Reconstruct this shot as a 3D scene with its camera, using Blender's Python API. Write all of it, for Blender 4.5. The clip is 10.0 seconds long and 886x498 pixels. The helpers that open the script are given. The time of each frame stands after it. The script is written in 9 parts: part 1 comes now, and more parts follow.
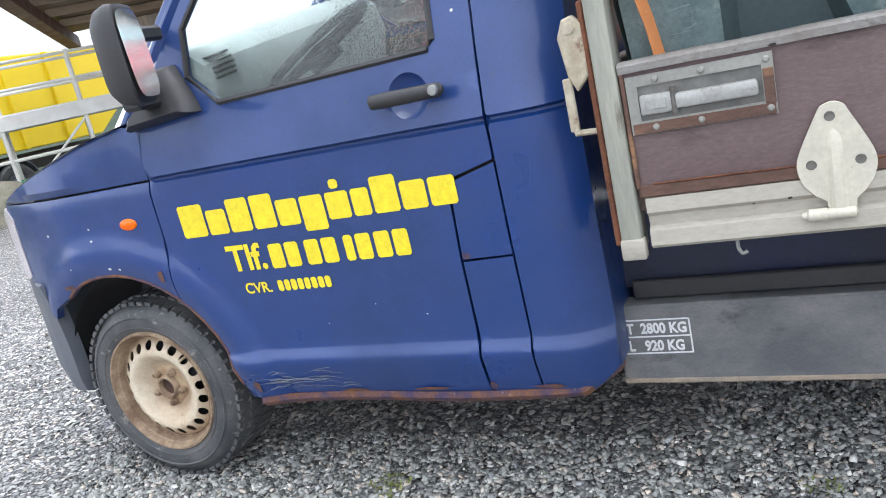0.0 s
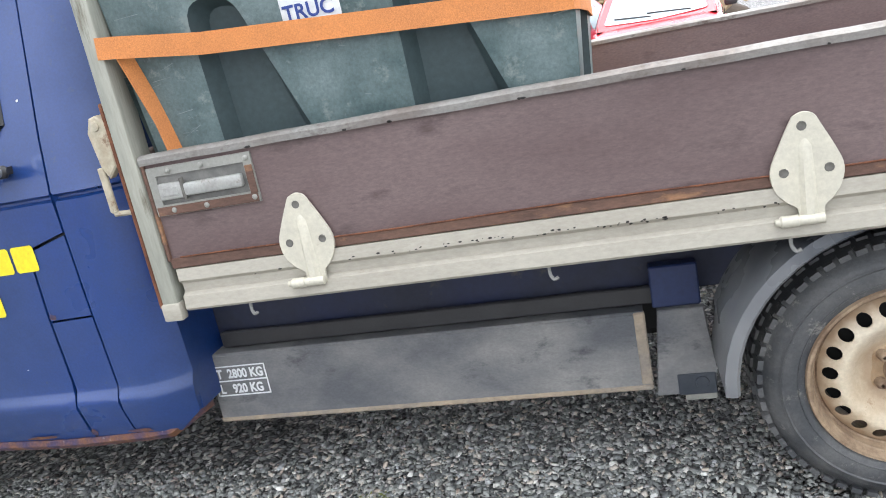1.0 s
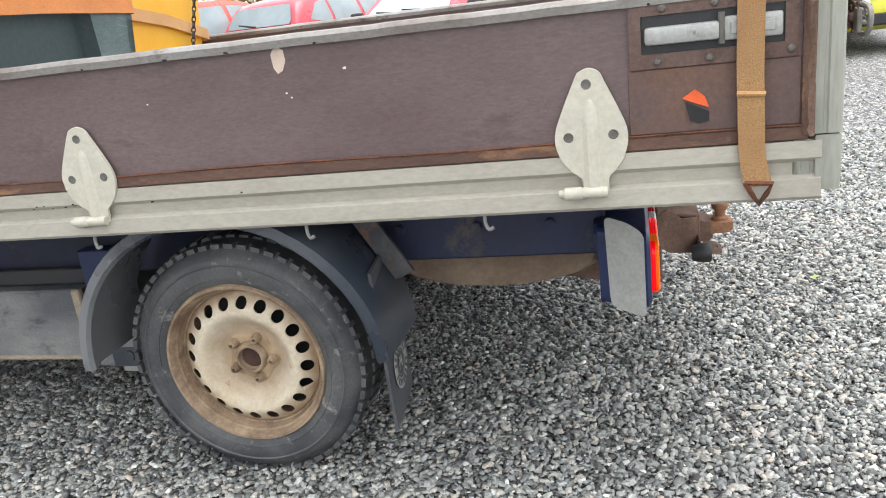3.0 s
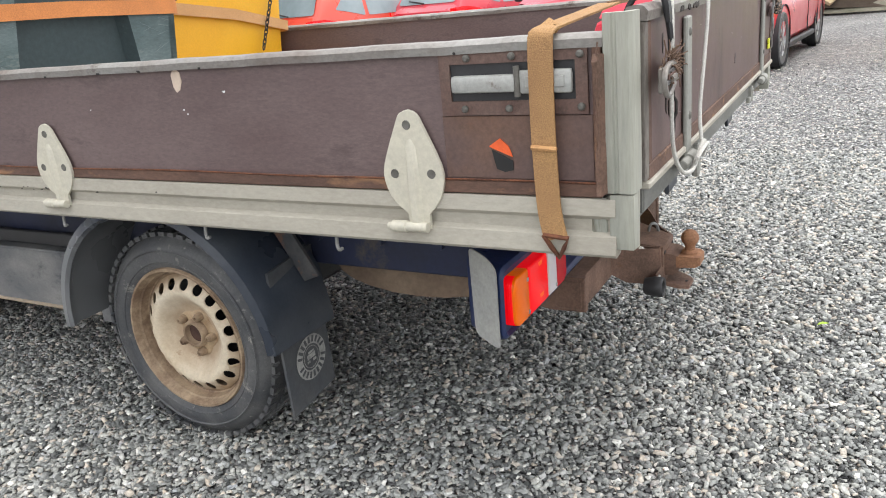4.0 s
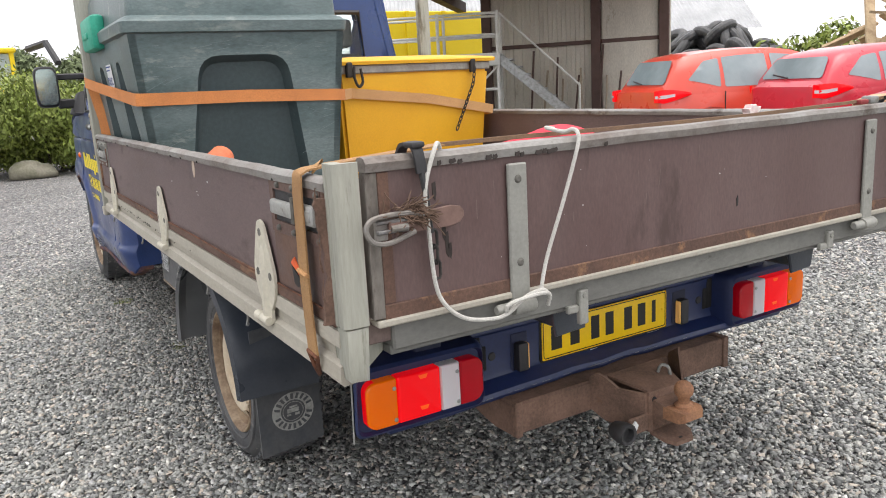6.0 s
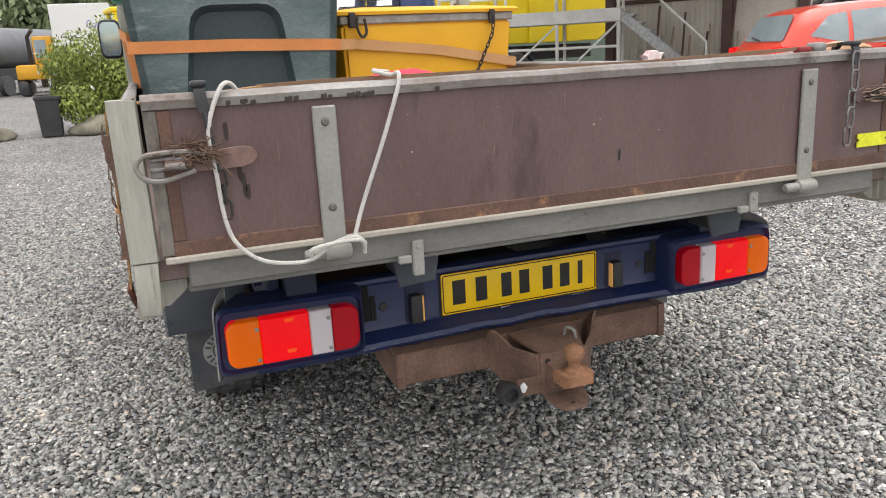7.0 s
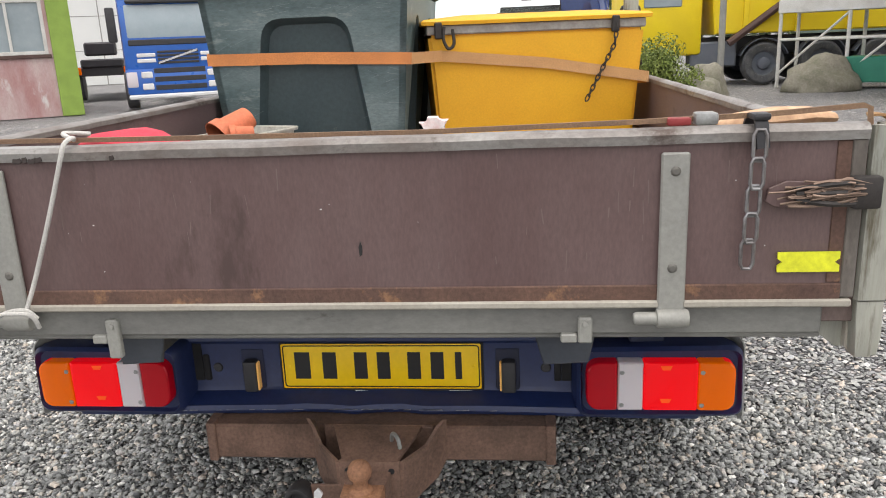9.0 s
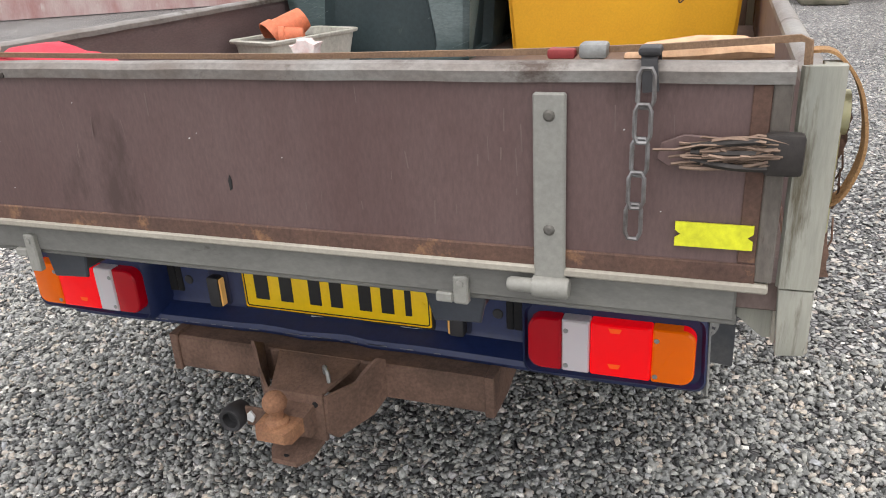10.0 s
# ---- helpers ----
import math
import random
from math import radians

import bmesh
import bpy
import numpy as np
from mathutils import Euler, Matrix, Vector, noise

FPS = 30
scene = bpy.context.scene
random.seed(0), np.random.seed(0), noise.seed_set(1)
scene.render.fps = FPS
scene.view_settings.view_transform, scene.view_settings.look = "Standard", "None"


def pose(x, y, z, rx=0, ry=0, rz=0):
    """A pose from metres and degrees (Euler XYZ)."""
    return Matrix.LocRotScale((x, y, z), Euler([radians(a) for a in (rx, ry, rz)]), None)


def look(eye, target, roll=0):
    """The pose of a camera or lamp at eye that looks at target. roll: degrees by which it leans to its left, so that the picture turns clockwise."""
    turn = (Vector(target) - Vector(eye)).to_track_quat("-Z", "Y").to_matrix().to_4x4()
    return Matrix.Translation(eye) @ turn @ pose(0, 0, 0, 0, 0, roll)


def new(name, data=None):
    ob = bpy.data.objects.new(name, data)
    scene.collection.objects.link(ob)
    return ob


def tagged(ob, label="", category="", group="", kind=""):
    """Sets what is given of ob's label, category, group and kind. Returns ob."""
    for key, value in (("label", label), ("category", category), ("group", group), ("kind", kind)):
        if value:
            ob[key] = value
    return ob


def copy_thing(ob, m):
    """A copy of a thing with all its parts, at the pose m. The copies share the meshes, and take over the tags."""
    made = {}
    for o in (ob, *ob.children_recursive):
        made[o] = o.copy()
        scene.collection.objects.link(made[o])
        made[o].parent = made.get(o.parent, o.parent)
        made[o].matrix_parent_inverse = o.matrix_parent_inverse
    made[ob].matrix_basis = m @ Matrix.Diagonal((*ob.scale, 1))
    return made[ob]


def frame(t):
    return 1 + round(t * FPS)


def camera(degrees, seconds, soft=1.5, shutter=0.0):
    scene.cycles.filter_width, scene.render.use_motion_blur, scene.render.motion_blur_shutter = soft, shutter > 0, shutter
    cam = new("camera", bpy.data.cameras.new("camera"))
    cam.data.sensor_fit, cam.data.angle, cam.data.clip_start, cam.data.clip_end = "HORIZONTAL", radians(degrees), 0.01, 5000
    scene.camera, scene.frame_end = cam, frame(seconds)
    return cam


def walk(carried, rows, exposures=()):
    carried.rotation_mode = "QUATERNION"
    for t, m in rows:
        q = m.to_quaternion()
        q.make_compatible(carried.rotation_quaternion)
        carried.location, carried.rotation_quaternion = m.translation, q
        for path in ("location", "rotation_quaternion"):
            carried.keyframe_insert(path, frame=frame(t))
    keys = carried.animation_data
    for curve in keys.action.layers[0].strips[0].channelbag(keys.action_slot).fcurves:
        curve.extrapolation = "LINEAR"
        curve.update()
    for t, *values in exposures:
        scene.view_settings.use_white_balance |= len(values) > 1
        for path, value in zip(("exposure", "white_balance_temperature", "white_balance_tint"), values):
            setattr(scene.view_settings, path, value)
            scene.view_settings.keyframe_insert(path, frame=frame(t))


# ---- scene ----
cam = camera(60.0, 10.0, soft=1.0)
PATH = [
    (0, (-1.350, -1.620, 1.203), (-2.226, 0.113, 0.726), -12.83),
    (0.2, (-1.185, -1.592, 1.205), (-1.968, 0.184, 0.721), -12.78),
    (0.5, (-0.919, -1.577, 1.205), (-1.595, 0.238, 0.705), -12.54),
    (0.7, (-0.758, -1.602, 1.211), (-1.362, 0.237, 0.709), -12.10),
    (1, (-0.532, -1.633, 1.234), (-1.044, 0.230, 0.721), -11.46),
    (1.2, (-0.399, -1.621, 1.215), (-0.864, 0.253, 0.691), -11.01),
    (1.5, (-0.166, -1.556, 1.179), (-0.568, 0.325, 0.630), -10.64),
    (1.7, (-0.017, -1.534, 1.190), (-0.364, 0.355, 0.633), -10.10),
    (2, (0.220, -1.542, 1.171), (-0.108, 0.348, 0.606), -9.55),
    (2.2, (0.408, -1.567, 1.174), (0.060, 0.317, 0.599), -9.17),
    (2.5, (0.609, -1.595, 1.199), (0.243, 0.281, 0.609), -8.43),
    (2.7, (0.747, -1.578, 1.172), (0.339, 0.285, 0.570), -7.90),
    (3, (1.008, -1.489, 1.142), (0.511, 0.348, 0.526), -7.17),
    (3.2, (1.168, -1.428, 1.163), (0.591, 0.381, 0.538), -6.76),
    (4.3, (1.910, -1.206, 1.203), (0.830, 0.363, 0.593), -5.32),
    (4.5, (2.030, -1.129, 1.214), (0.867, 0.388, 0.624), -4.95),
    (4.7, (2.124, -1.075, 1.229), (0.876, 0.380, 0.661), -4.52),
    (5, (2.295, -1.013, 1.242), (0.912, 0.335, 0.721), -4.04),
    (5.2, (2.405, -0.974, 1.292), (0.934, 0.294, 0.814), -3.64),
    (6.3, (2.722, -0.331, 1.238), (0.998, 0.580, 0.793), -3.20),
    (6.5, (2.802, -0.216, 1.216), (1.054, 0.634, 0.748), -3.20),
    (6.8, (2.895, -0.056, 1.227), (1.106, 0.686, 0.730), -3.14),
    (7, (2.908, 0.070, 1.202), (1.092, 0.740, 0.697), -3.02),
    (7.3, (2.884, 0.312, 1.199), (1.034, 0.862, 0.677), -2.95),
    (7.5, (2.887, 0.441, 1.202), (1.013, 0.898, 0.673), -2.87),
    (7.7, (2.875, 0.565, 1.192), (0.985, 0.934, 0.655), -2.75),
    (8, (2.883, 0.770, 1.199), (0.971, 1.007, 0.661), -2.79),
    (8.2, (2.879, 0.888, 1.205), (0.960, 1.041, 0.663), -2.82),
    (8.5, (2.806, 1.098, 1.192), (0.883, 1.112, 0.643), -2.71),
    (8.8, (2.736, 1.277, 1.282), (0.815, 1.170, 0.739), -2.73),
    (9, (2.718, 1.386, 1.302), (0.797, 1.181, 0.783), -2.45),
    (9.3, (2.715, 1.574, 1.337), (0.826, 1.197, 0.798), -2.42),
    (9.5, (2.698, 1.678, 1.363), (0.850, 1.194, 0.772), -2.98),
    (9.7, (2.634, 1.759, 1.365), (0.829, 1.195, 0.712), -3.21),
    (10, (2.441, 1.879, 1.317), (0.710, 1.224, 0.560), -3.31),
]
# the clip's camera brightens its picture along the shaded side
EXPOSURES = [(0.0, 0.98, 6080, 11), (0.5, 1.05, 6150, 10), (1.0, 1.11, 6250, 10), (1.5, 1.12, 6300, 10), (2.0, 1.06, 6350, 9), (2.5, 0.97, 6400, 9), (3.0, 0.87, 6450, 9), (4.5, 0.59, 6550, 10), (5.0, 0.51, 6550, 10), (6.5, 0.43, 6750, 13), (7.5, 0.40, 6750, 13), (8.5, 0.41, 6750, 13), (10.0, 0.41, 6700, 13)]
walk(cam, [(t, look(eye, target, roll)) for t, eye, target, roll in PATH], EXPOSURES)

# ---------------------------------------------------------------- light
world = bpy.data.worlds.new("overcast_sky")
scene.world = world
world.use_nodes = True
wn, wl = world.node_tree.nodes, world.node_tree.links
wn.clear()
sky = wn.new("ShaderNodeTexSky")
sky.sky_type, sky.sun_disc = "NISHITA", False
sky.sun_elevation, sky.sun_rotation = radians(79), radians(58)
sky.air_density, sky.dust_density, sky.ozone_density = 1.0, 6.0, 1.0
veil = wn.new("ShaderNodeHueSaturation")
veil.inputs["Saturation"].default_value = 0.22
cloud = wn.new("ShaderNodeMix")
cloud.data_type = "RGBA"
cloud.inputs["Factor"].default_value = 0.62
cloud.inputs["B"].default_value = (9.0, 9.2, 9.6, 1)
wbg = wn.new("ShaderNodeBackground")
wbg.inputs["Strength"].default_value = 0.165
wout = wn.new("ShaderNodeOutputWorld")
wl.new(sky.outputs[0], veil.inputs["Color"])
wl.new(veil.outputs[0], cloud.inputs["A"])
wl.new(cloud.outputs["Result"], wbg.inputs["Color"])
wl.new(wbg.outputs[0], wout.inputs["Surface"])

sun = new("sun", bpy.data.lights.new("sun", "SUN"))
sun.data.energy, sun.data.angle, sun.data.color = 0.8, radians(50), (1.0, 0.97, 0.93)
sun.matrix_world = look((0, 0, 0), (-0.16, -0.10, -1.0))


# ---------------------------------------------------------------- materials
def surf(name, col, rough=0.6, metal=0.0, col2=None, amount=0.5, scale=4.0, fine=60.0, grain=0.18, bump=0.15,
         bump_scale=0.0, stain=None, stain_amount=0.0, stain_scale=6.0, stretch=(1, 1, 1), coat=0.0, vary=0.0, island=0.0,
         gloss_var=0.15):
    """A painted, metal, plastic or wooden surface: two colours in blotches, fine grain, stains and a fine relief."""
    m = bpy.data.materials.new(name)
    m.use_nodes = True
    n, l = m.node_tree.nodes, m.node_tree.links
    b = n["Principled BSDF"]
    tc = n.new("ShaderNodeTexCoord")
    mp = n.new("ShaderNodeMapping")
    mp.inputs["Scale"].default_value = stretch
    l.new(tc.outputs["Object"], mp.inputs["Vector"])

    def noise_at(s, d=4.0, r=0.6):
        t = n.new("ShaderNodeTexNoise")
        t.inputs["Scale"].default_value, t.inputs["Detail"].default_value, t.inputs["Roughness"].default_value = s, d, r
        l.new(mp.outputs[0], t.inputs["Vector"])
        return t

    def ramp(src, a, b2):
        r = n.new("ShaderNodeMapRange")
        r.inputs["From Min"].default_value, r.inputs["From Max"].default_value = a, b2
        l.new(src, r.inputs["Value"])
        return r.outputs[0]

    def mix(fac, a, c, mode="MIX"):
        x = n.new("ShaderNodeMix")
        x.data_type, x.blend_type = "RGBA", mode
        for key, v in (("Factor", fac), ("A", a), ("B", c)):
            if isinstance(v, (int, float)):
                x.inputs[key].default_value = v
            elif isinstance(v, tuple):
                x.inputs[key].default_value = (*v, 1)
            else:
                l.new(v, x.inputs[key])
        return x.outputs["Result"]

    big, small = noise_at(scale), noise_at(fine, 6.0, 0.7)
    c2 = col2 or tuple(min(1, c * 0.7) for c in col)
    k = n.new("ShaderNodeMath")
    k.operation = "MULTIPLY"
    k.inputs[1].default_value = amount
    l.new(ramp(big.outputs[0], 0.38, 0.66), k.inputs[0])
    colour = mix(k.outputs[0], col, c2)
    g = n.new("ShaderNodeMapRange")
    g.inputs["From Min"].default_value, g.inputs["From Max"].default_value = 0.3, 0.7
    g.inputs["To Min"].default_value, g.inputs["To Max"].default_value = 1 - grain, 1 + grain
    l.new(small.outputs[0], g.inputs["Value"])
    cc = n.new("ShaderNodeCombineColor")
    for i in range(3):
        l.new(g.outputs[0], cc.inputs[i])
    colour = mix(1.0, colour, cc.outputs[0], "MULTIPLY")
    if stain:
        s = noise_at(stain_scale, 7.0, 0.72)
        colour = mix(ramp(s.outputs[0], 0.72 - 0.42 * stain_amount, 0.80 - 0.34 * stain_amount), colour, stain)
    if vary or island:
        src = n.new("ShaderNodeObjectInfo").outputs["Random"] if vary else n.new("ShaderNodeNewGeometry").outputs["Random Per Island"]
        v = n.new("ShaderNodeMapRange")
        v.inputs["To Min"].default_value, v.inputs["To Max"].default_value = 1 - (vary or island), 1 + (vary or island)
        l.new(src, v.inputs["Value"])
        vc = n.new("ShaderNodeCombineColor")
        for i in range(3):
            l.new(v.outputs[0], vc.inputs[i])
        colour = mix(1.0, colour, vc.outputs[0], "MULTIPLY")
    l.new(colour, b.inputs["Base Color"])
    rg = n.new("ShaderNodeMapRange")
    rg.inputs["From Min"].default_value, rg.inputs["From Max"].default_value = 0.3, 0.7
    rg.inputs["To Min"].default_value, rg.inputs["To Max"].default_value = max(0.02, rough - gloss_var * rough), min(1, rough + gloss_var)
    l.new(big.outputs[0], rg.inputs["Value"])
    l.new(rg.outputs[0], b.inputs["Roughness"])
    b.inputs["Metallic"].default_value = metal
    b.inputs["Coat Weight"].default_value = coat
    b.inputs["Coat Roughness"].default_value = 0.12
    if bump:
        bp = n.new("ShaderNodeBump")
        bp.inputs["Strength"].default_value, bp.inputs["Distance"].default_value = bump, 0.004
        src = noise_at(bump_scale, 5.0, 0.65).outputs[0] if bump_scale else small.outputs[0]
        l.new(src, bp.inputs["Height"])
        l.new(bp.outputs[0], b.inputs["Normal"])
    return m


def glass(name, tint=(0.9, 0.95, 0.94), rough=0.02):
    m = bpy.data.materials.new(name)
    m.use_nodes = True
    b = m.node_tree.nodes["Principled BSDF"]
    b.inputs["Base Color"].default_value = (*tint, 1)
    b.inputs["Transmission Weight"].default_value = 1.0
    b.inputs["Roughness"].default_value = rough
    b.inputs["IOR"].default_value = 1.45
    return m


def lens(name, col, glow=0.0):
    m = bpy.data.materials.new(name)
    m.use_nodes = True
    n, l = m.node_tree.nodes, m.node_tree.links
    b = n["Principled BSDF"]
    b.inputs["Base Color"].default_value = (*col, 1)
    b.inputs["Roughness"].default_value = 0.22
    b.inputs["Coat Weight"].default_value = 0.1
    b.inputs["Specular IOR Level"].default_value = 0.3
    b.inputs["Subsurface Weight"].default_value = 0.05
    b.inputs["Subsurface Radius"].default_value = (0.02, 0.006, 0.003)
    t = n.new("ShaderNodeTexCoord")
    w = n.new("ShaderNodeTexWave")
    w.inputs["Scale"].default_value = 60
    l.new(t.outputs["Object"], w.inputs["Vector"])
    bp = n.new("ShaderNodeBump")
    bp.inputs["Strength"].default_value, bp.inputs["Distance"].default_value = 0.25, 0.002
    l.new(w.outputs[0], bp.inputs["Height"])
    l.new(bp.outputs[0], b.inputs["Normal"])
    if glow:
        b.inputs["Emission Color"].default_value = (*col, 1)
        b.inputs["Emission Strength"].default_value = glow
    return m


BLUE = surf("blue_paint", (0.007, 0.039, 0.180), 0.30, col2=(0.009, 0.034, 0.125), amount=0.7, scale=2.2, fine=150, grain=0.16, bump=0.07, coat=0.55, gloss_var=0.5, stain=(0.030, 0.052, 0.115), stain_amount=0.22, stain_scale=26)
BLUE_DIRTY = surf("blue_paint_dusty", (0.010, 0.016, 0.05), 0.6, col2=(0.03, 0.032, 0.04), amount=0.6, scale=5, stain=(0.07, 0.06, 0.05), stain_amount=0.3, bump=0.05)
NAVY = surf("navy_plastic", (0.011, 0.022, 0.080), 0.42, col2=(0.018, 0.030, 0.085), scale=6, bump=0.06, bump_scale=40, stain=(0.06, 0.06, 0.065), stain_amount=0.12, stain_scale=9)
RUST = surf("rust", (0.17, 0.062, 0.028), 0.9, col2=(0.07, 0.03, 0.02), amount=0.9, scale=18, fine=160, grain=0.35, bump=0.5)
RUST_DARK = surf("old_brown_rust", (0.175, 0.102, 0.072), 0.85, col2=(0.090, 0.058, 0.043), amount=0.8, scale=9, fine=120, grain=0.3, bump=0.4, stain=(0.14, 0.075, 0.045), stain_amount=0.22, stain_scale=14)
RUST_PAINT = surf("rusty_blue_edge", (0.16, 0.07, 0.035), 0.85, col2=(0.03, 0.035, 0.10), amount=0.8, scale=22, fine=150, grain=0.3, bump=0.4, stain=(0.32, 0.26, 0.22), stain_amount=0.25, stain_scale=30)
PLY = surf("brown_film_faced_ply", (0.112, 0.075, 0.073), 0.50, col2=(0.160, 0.116, 0.112), amount=0.9, scale=3.0, fine=150, grain=0.2, bump=0.10, bump_scale=240, stain=(0.080, 0.054, 0.052), stain_amount=0.38, stain_scale=6, stretch=(0.5, 1, 1.3))
PLY_TAIL = surf("red_brown_film_faced_ply", (0.104, 0.061, 0.057), 0.46, col2=(0.146, 0.097, 0.091), amount=0.8, scale=4.0, fine=170, grain=0.16, bump=0.06, bump_scale=240, stain=(0.070, 0.042, 0.038), stain_amount=0.32, stain_scale=7, stretch=(1, 1, 0.35))
POST = surf("streaked_grey_post_paint", (0.36, 0.36, 0.305), 0.55, metal=0.1, col2=(0.25, 0.26, 0.225), amount=0.9, scale=9, fine=110, grain=0.14, bump=0.12, stain=(0.115, 0.10, 0.065), stain_amount=0.40, stain_scale=16, stretch=(1, 1, 0.12))
PLY_IN = surf("worn_brown_ply", (0.17, 0.125, 0.11), 0.7, col2=(0.12, 0.085, 0.075), amount=0.7, scale=3, fine=120, grain=0.2, bump=0.15, stain=(0.22, 0.10, 0.05), stain_amount=0.2, stain_scale=3, stretch=(1, 1, 0.6))
STRIP = surf("rust_stained_ply_edge", (0.13, 0.070, 0.048), 0.75, col2=(0.085, 0.05, 0.04), amount=0.8, scale=7, fine=120, grain=0.3, bump=0.3, stain=(0.32, 0.17, 0.085), stain_amount=0.4, stain_scale=8, stretch=(0.35, 1, 1))
GALV = surf("weathered_grey_rail", (0.30, 0.30, 0.27), 0.55, metal=0.15, col2=(0.24, 0.24, 0.22), amount=0.7, scale=5, fine=110, grain=0.12, bump=0.12, stain=(0.16, 0.12, 0.09), stain_amount=0.10, stain_scale=12)
RAIL_TOP = surf("scuffed_top_rail", (0.27, 0.262, 0.245), 0.5, metal=0.3, col2=(0.16, 0.130, 0.112), amount=0.9, scale=6, fine=130, grain=0.2, bump=0.2, stain=(0.085, 0.062, 0.05), stain_amount=0.38, stain_scale=9, stretch=(0.6, 0.6, 1))
CREAM = surf("cream_grey_sill_paint", (0.40, 0.375, 0.315), 0.55, col2=(0.31, 0.285, 0.235), amount=0.7, scale=4, fine=110, grain=0.12, bump=0.12, stain=(0.22, 0.17, 0.11), stain_amount=0.14, stain_scale=10, stretch=(0.4, 1, 1))
HINGE = surf("painted_hinge", (0.56, 0.53, 0.43), 0.5, col2=(0.42, 0.40, 0.34), amount=0.6, scale=9, fine=100, grain=0.10, bump=0.12, stain=(0.25, 0.19, 0.13), stain_amount=0.12, stain_scale=16)
LEVER = surf("worn_bright_lever", (0.42, 0.43, 0.41), 0.42, metal=0.35, col2=(0.28, 0.27, 0.25), amount=0.7, scale=12, fine=120, grain=0.15, bump=0.15, stain=(0.12, 0.08, 0.055), stain_amount=0.25, stain_scale=24)
TRAY = surf("dark_grey_tray", (0.12, 0.12, 0.112), 0.6, col2=(0.20, 0.195, 0.18), amount=0.8, scale=12, bump=0.15, stain=(0.10, 0.055, 0.035), stain_amount=0.3, stain_scale=14)
STEEL = surf("dull_zinc_steel", (0.36, 0.37, 0.36), 0.4, metal=0.7, col2=(0.2, 0.2, 0.19), amount=0.7, scale=14, fine=120, grain=0.15, bump=0.2, stain=(0.15, 0.08, 0.05), stain_amount=0.25, stain_scale=20)
# near black: the shade of holes and cut-outs as a colour
HOLE_SHADE = surf("dark_recess", (0.012, 0.012, 0.013), 0.8, bump=0)
BLACK = surf("black_plastic", (0.022, 0.022, 0.024), 0.5, col2=(0.04, 0.04, 0.042), amount=0.7, scale=7, fine=180, grain=0.15, bump=0.15)
GREYPLAST = surf("grey_bumper_plastic", (0.10, 0.115, 0.14), 0.6, col2=(0.14, 0.15, 0.165), amount=0.7, scale=4, fine=160, grain=0.12, bump=0.1, stain=(0.2, 0.17, 0.13), stain_amount=0.15)
SKIRT = surf("dusty_grey_skirt", (0.095, 0.10, 0.11), 0.6, col2=(0.25, 0.245, 0.235), amount=0.9, scale=3.2, fine=120, grain=0.15, bump=0.12, stain=(0.06, 0.062, 0.07), stain_amount=0.35, stain_scale=5, stretch=(0.8, 1, 1.4))
SKIRT_RIM = surf("dried_mud_rim", (0.36, 0.29, 0.21), 0.9, col2=(0.22, 0.20, 0.18), amount=0.8, scale=9, bump=0.3)
TYRE = surf("dusty_tyre_rubber", (0.052, 0.055, 0.060), 0.5, col2=(0.125, 0.124, 0.122), amount=0.8, scale=7, fine=140, grain=0.2, bump=0.25, stain=(0.26, 0.25, 0.23), stain_amount=0.33, stain_scale=24)
RIM = surf("cream_rusty_wheel_paint", (0.68, 0.61, 0.48), 0.45, col2=(0.56, 0.46, 0.32), amount=0.8, scale=5, fine=110, grain=0.12, bump=0.12, stain=(0.26, 0.15, 0.075), stain_amount=0.22, stain_scale=14)
rdn, rdl = RIM.node_tree.nodes, RIM.node_tree.links
rdb = rdn["Principled BSDF"]
rdc, rdm, rdv, rdz, rda, rdr = (rdn.new("ShaderNode" + k) for k in ("TexCoord", "Mapping", "VectorMath", "TexNoise", "Math", "ValToRGB"))
rdm.inputs["Scale"].default_value = (1, 0, 1)
rdv.operation = "LENGTH"
rdz.inputs["Scale"].default_value, rdz.inputs["Detail"].default_value = 26, 6
rda.operation, rda.inputs[1].default_value = "MULTIPLY_ADD", 0.075
rdr.color_ramp.elements[0].position, rdr.color_ramp.elements[0].color = 0.118, (0.66, 0.66, 0.66, 1)
rdr.color_ramp.elements[1].position, rdr.color_ramp.elements[1].color = 0.255, (0.85, 0.85, 0.85, 1)
for p, v in ((0.158, 0.26), (0.184, 0.05), (0.200, 0.36), (0.215, 0.50), (0.235, 0.80)):
    e = rdr.color_ramp.elements.new(p)
    e.color = (v, v, v, 1)
rdx = rdn.new("ShaderNodeMix")
rdx.data_type = "RGBA"
rdx.inputs["B"].default_value = (0.30, 0.185, 0.10, 1)
rdl.new(rdc.outputs["Object"], rdm.inputs["Vector"])
rdl.new(rdc.outputs["Object"], rdz.inputs["Vector"])
rdl.new(rdm.outputs[0], rdv.inputs[0])
rdl.new(rdz.outputs[0], rda.inputs[0])
rdl.new(rdv.outputs["Value"], rda.inputs[2])
rdl.new(rda.outputs[0], rdr.inputs[0])
rdl.new(rdr.outputs[0], rdx.inputs["Factor"])
rdl.new(rdb.inputs["Base Color"].links[0].from_socket, rdx.inputs["A"])
rdl.new(rdx.outputs["Result"], rdb.inputs["Base Color"])
RIM_RUST = surf("rusty_rim_lip", (0.37, 0.275, 0.18), 0.65, col2=(0.15, 0.092, 0.058), amount=0.9, scale=13, fine=110, grain=0.2, bump=0.3, stain=(0.09, 0.055, 0.035), stain_amount=0.3, stain_scale=15)
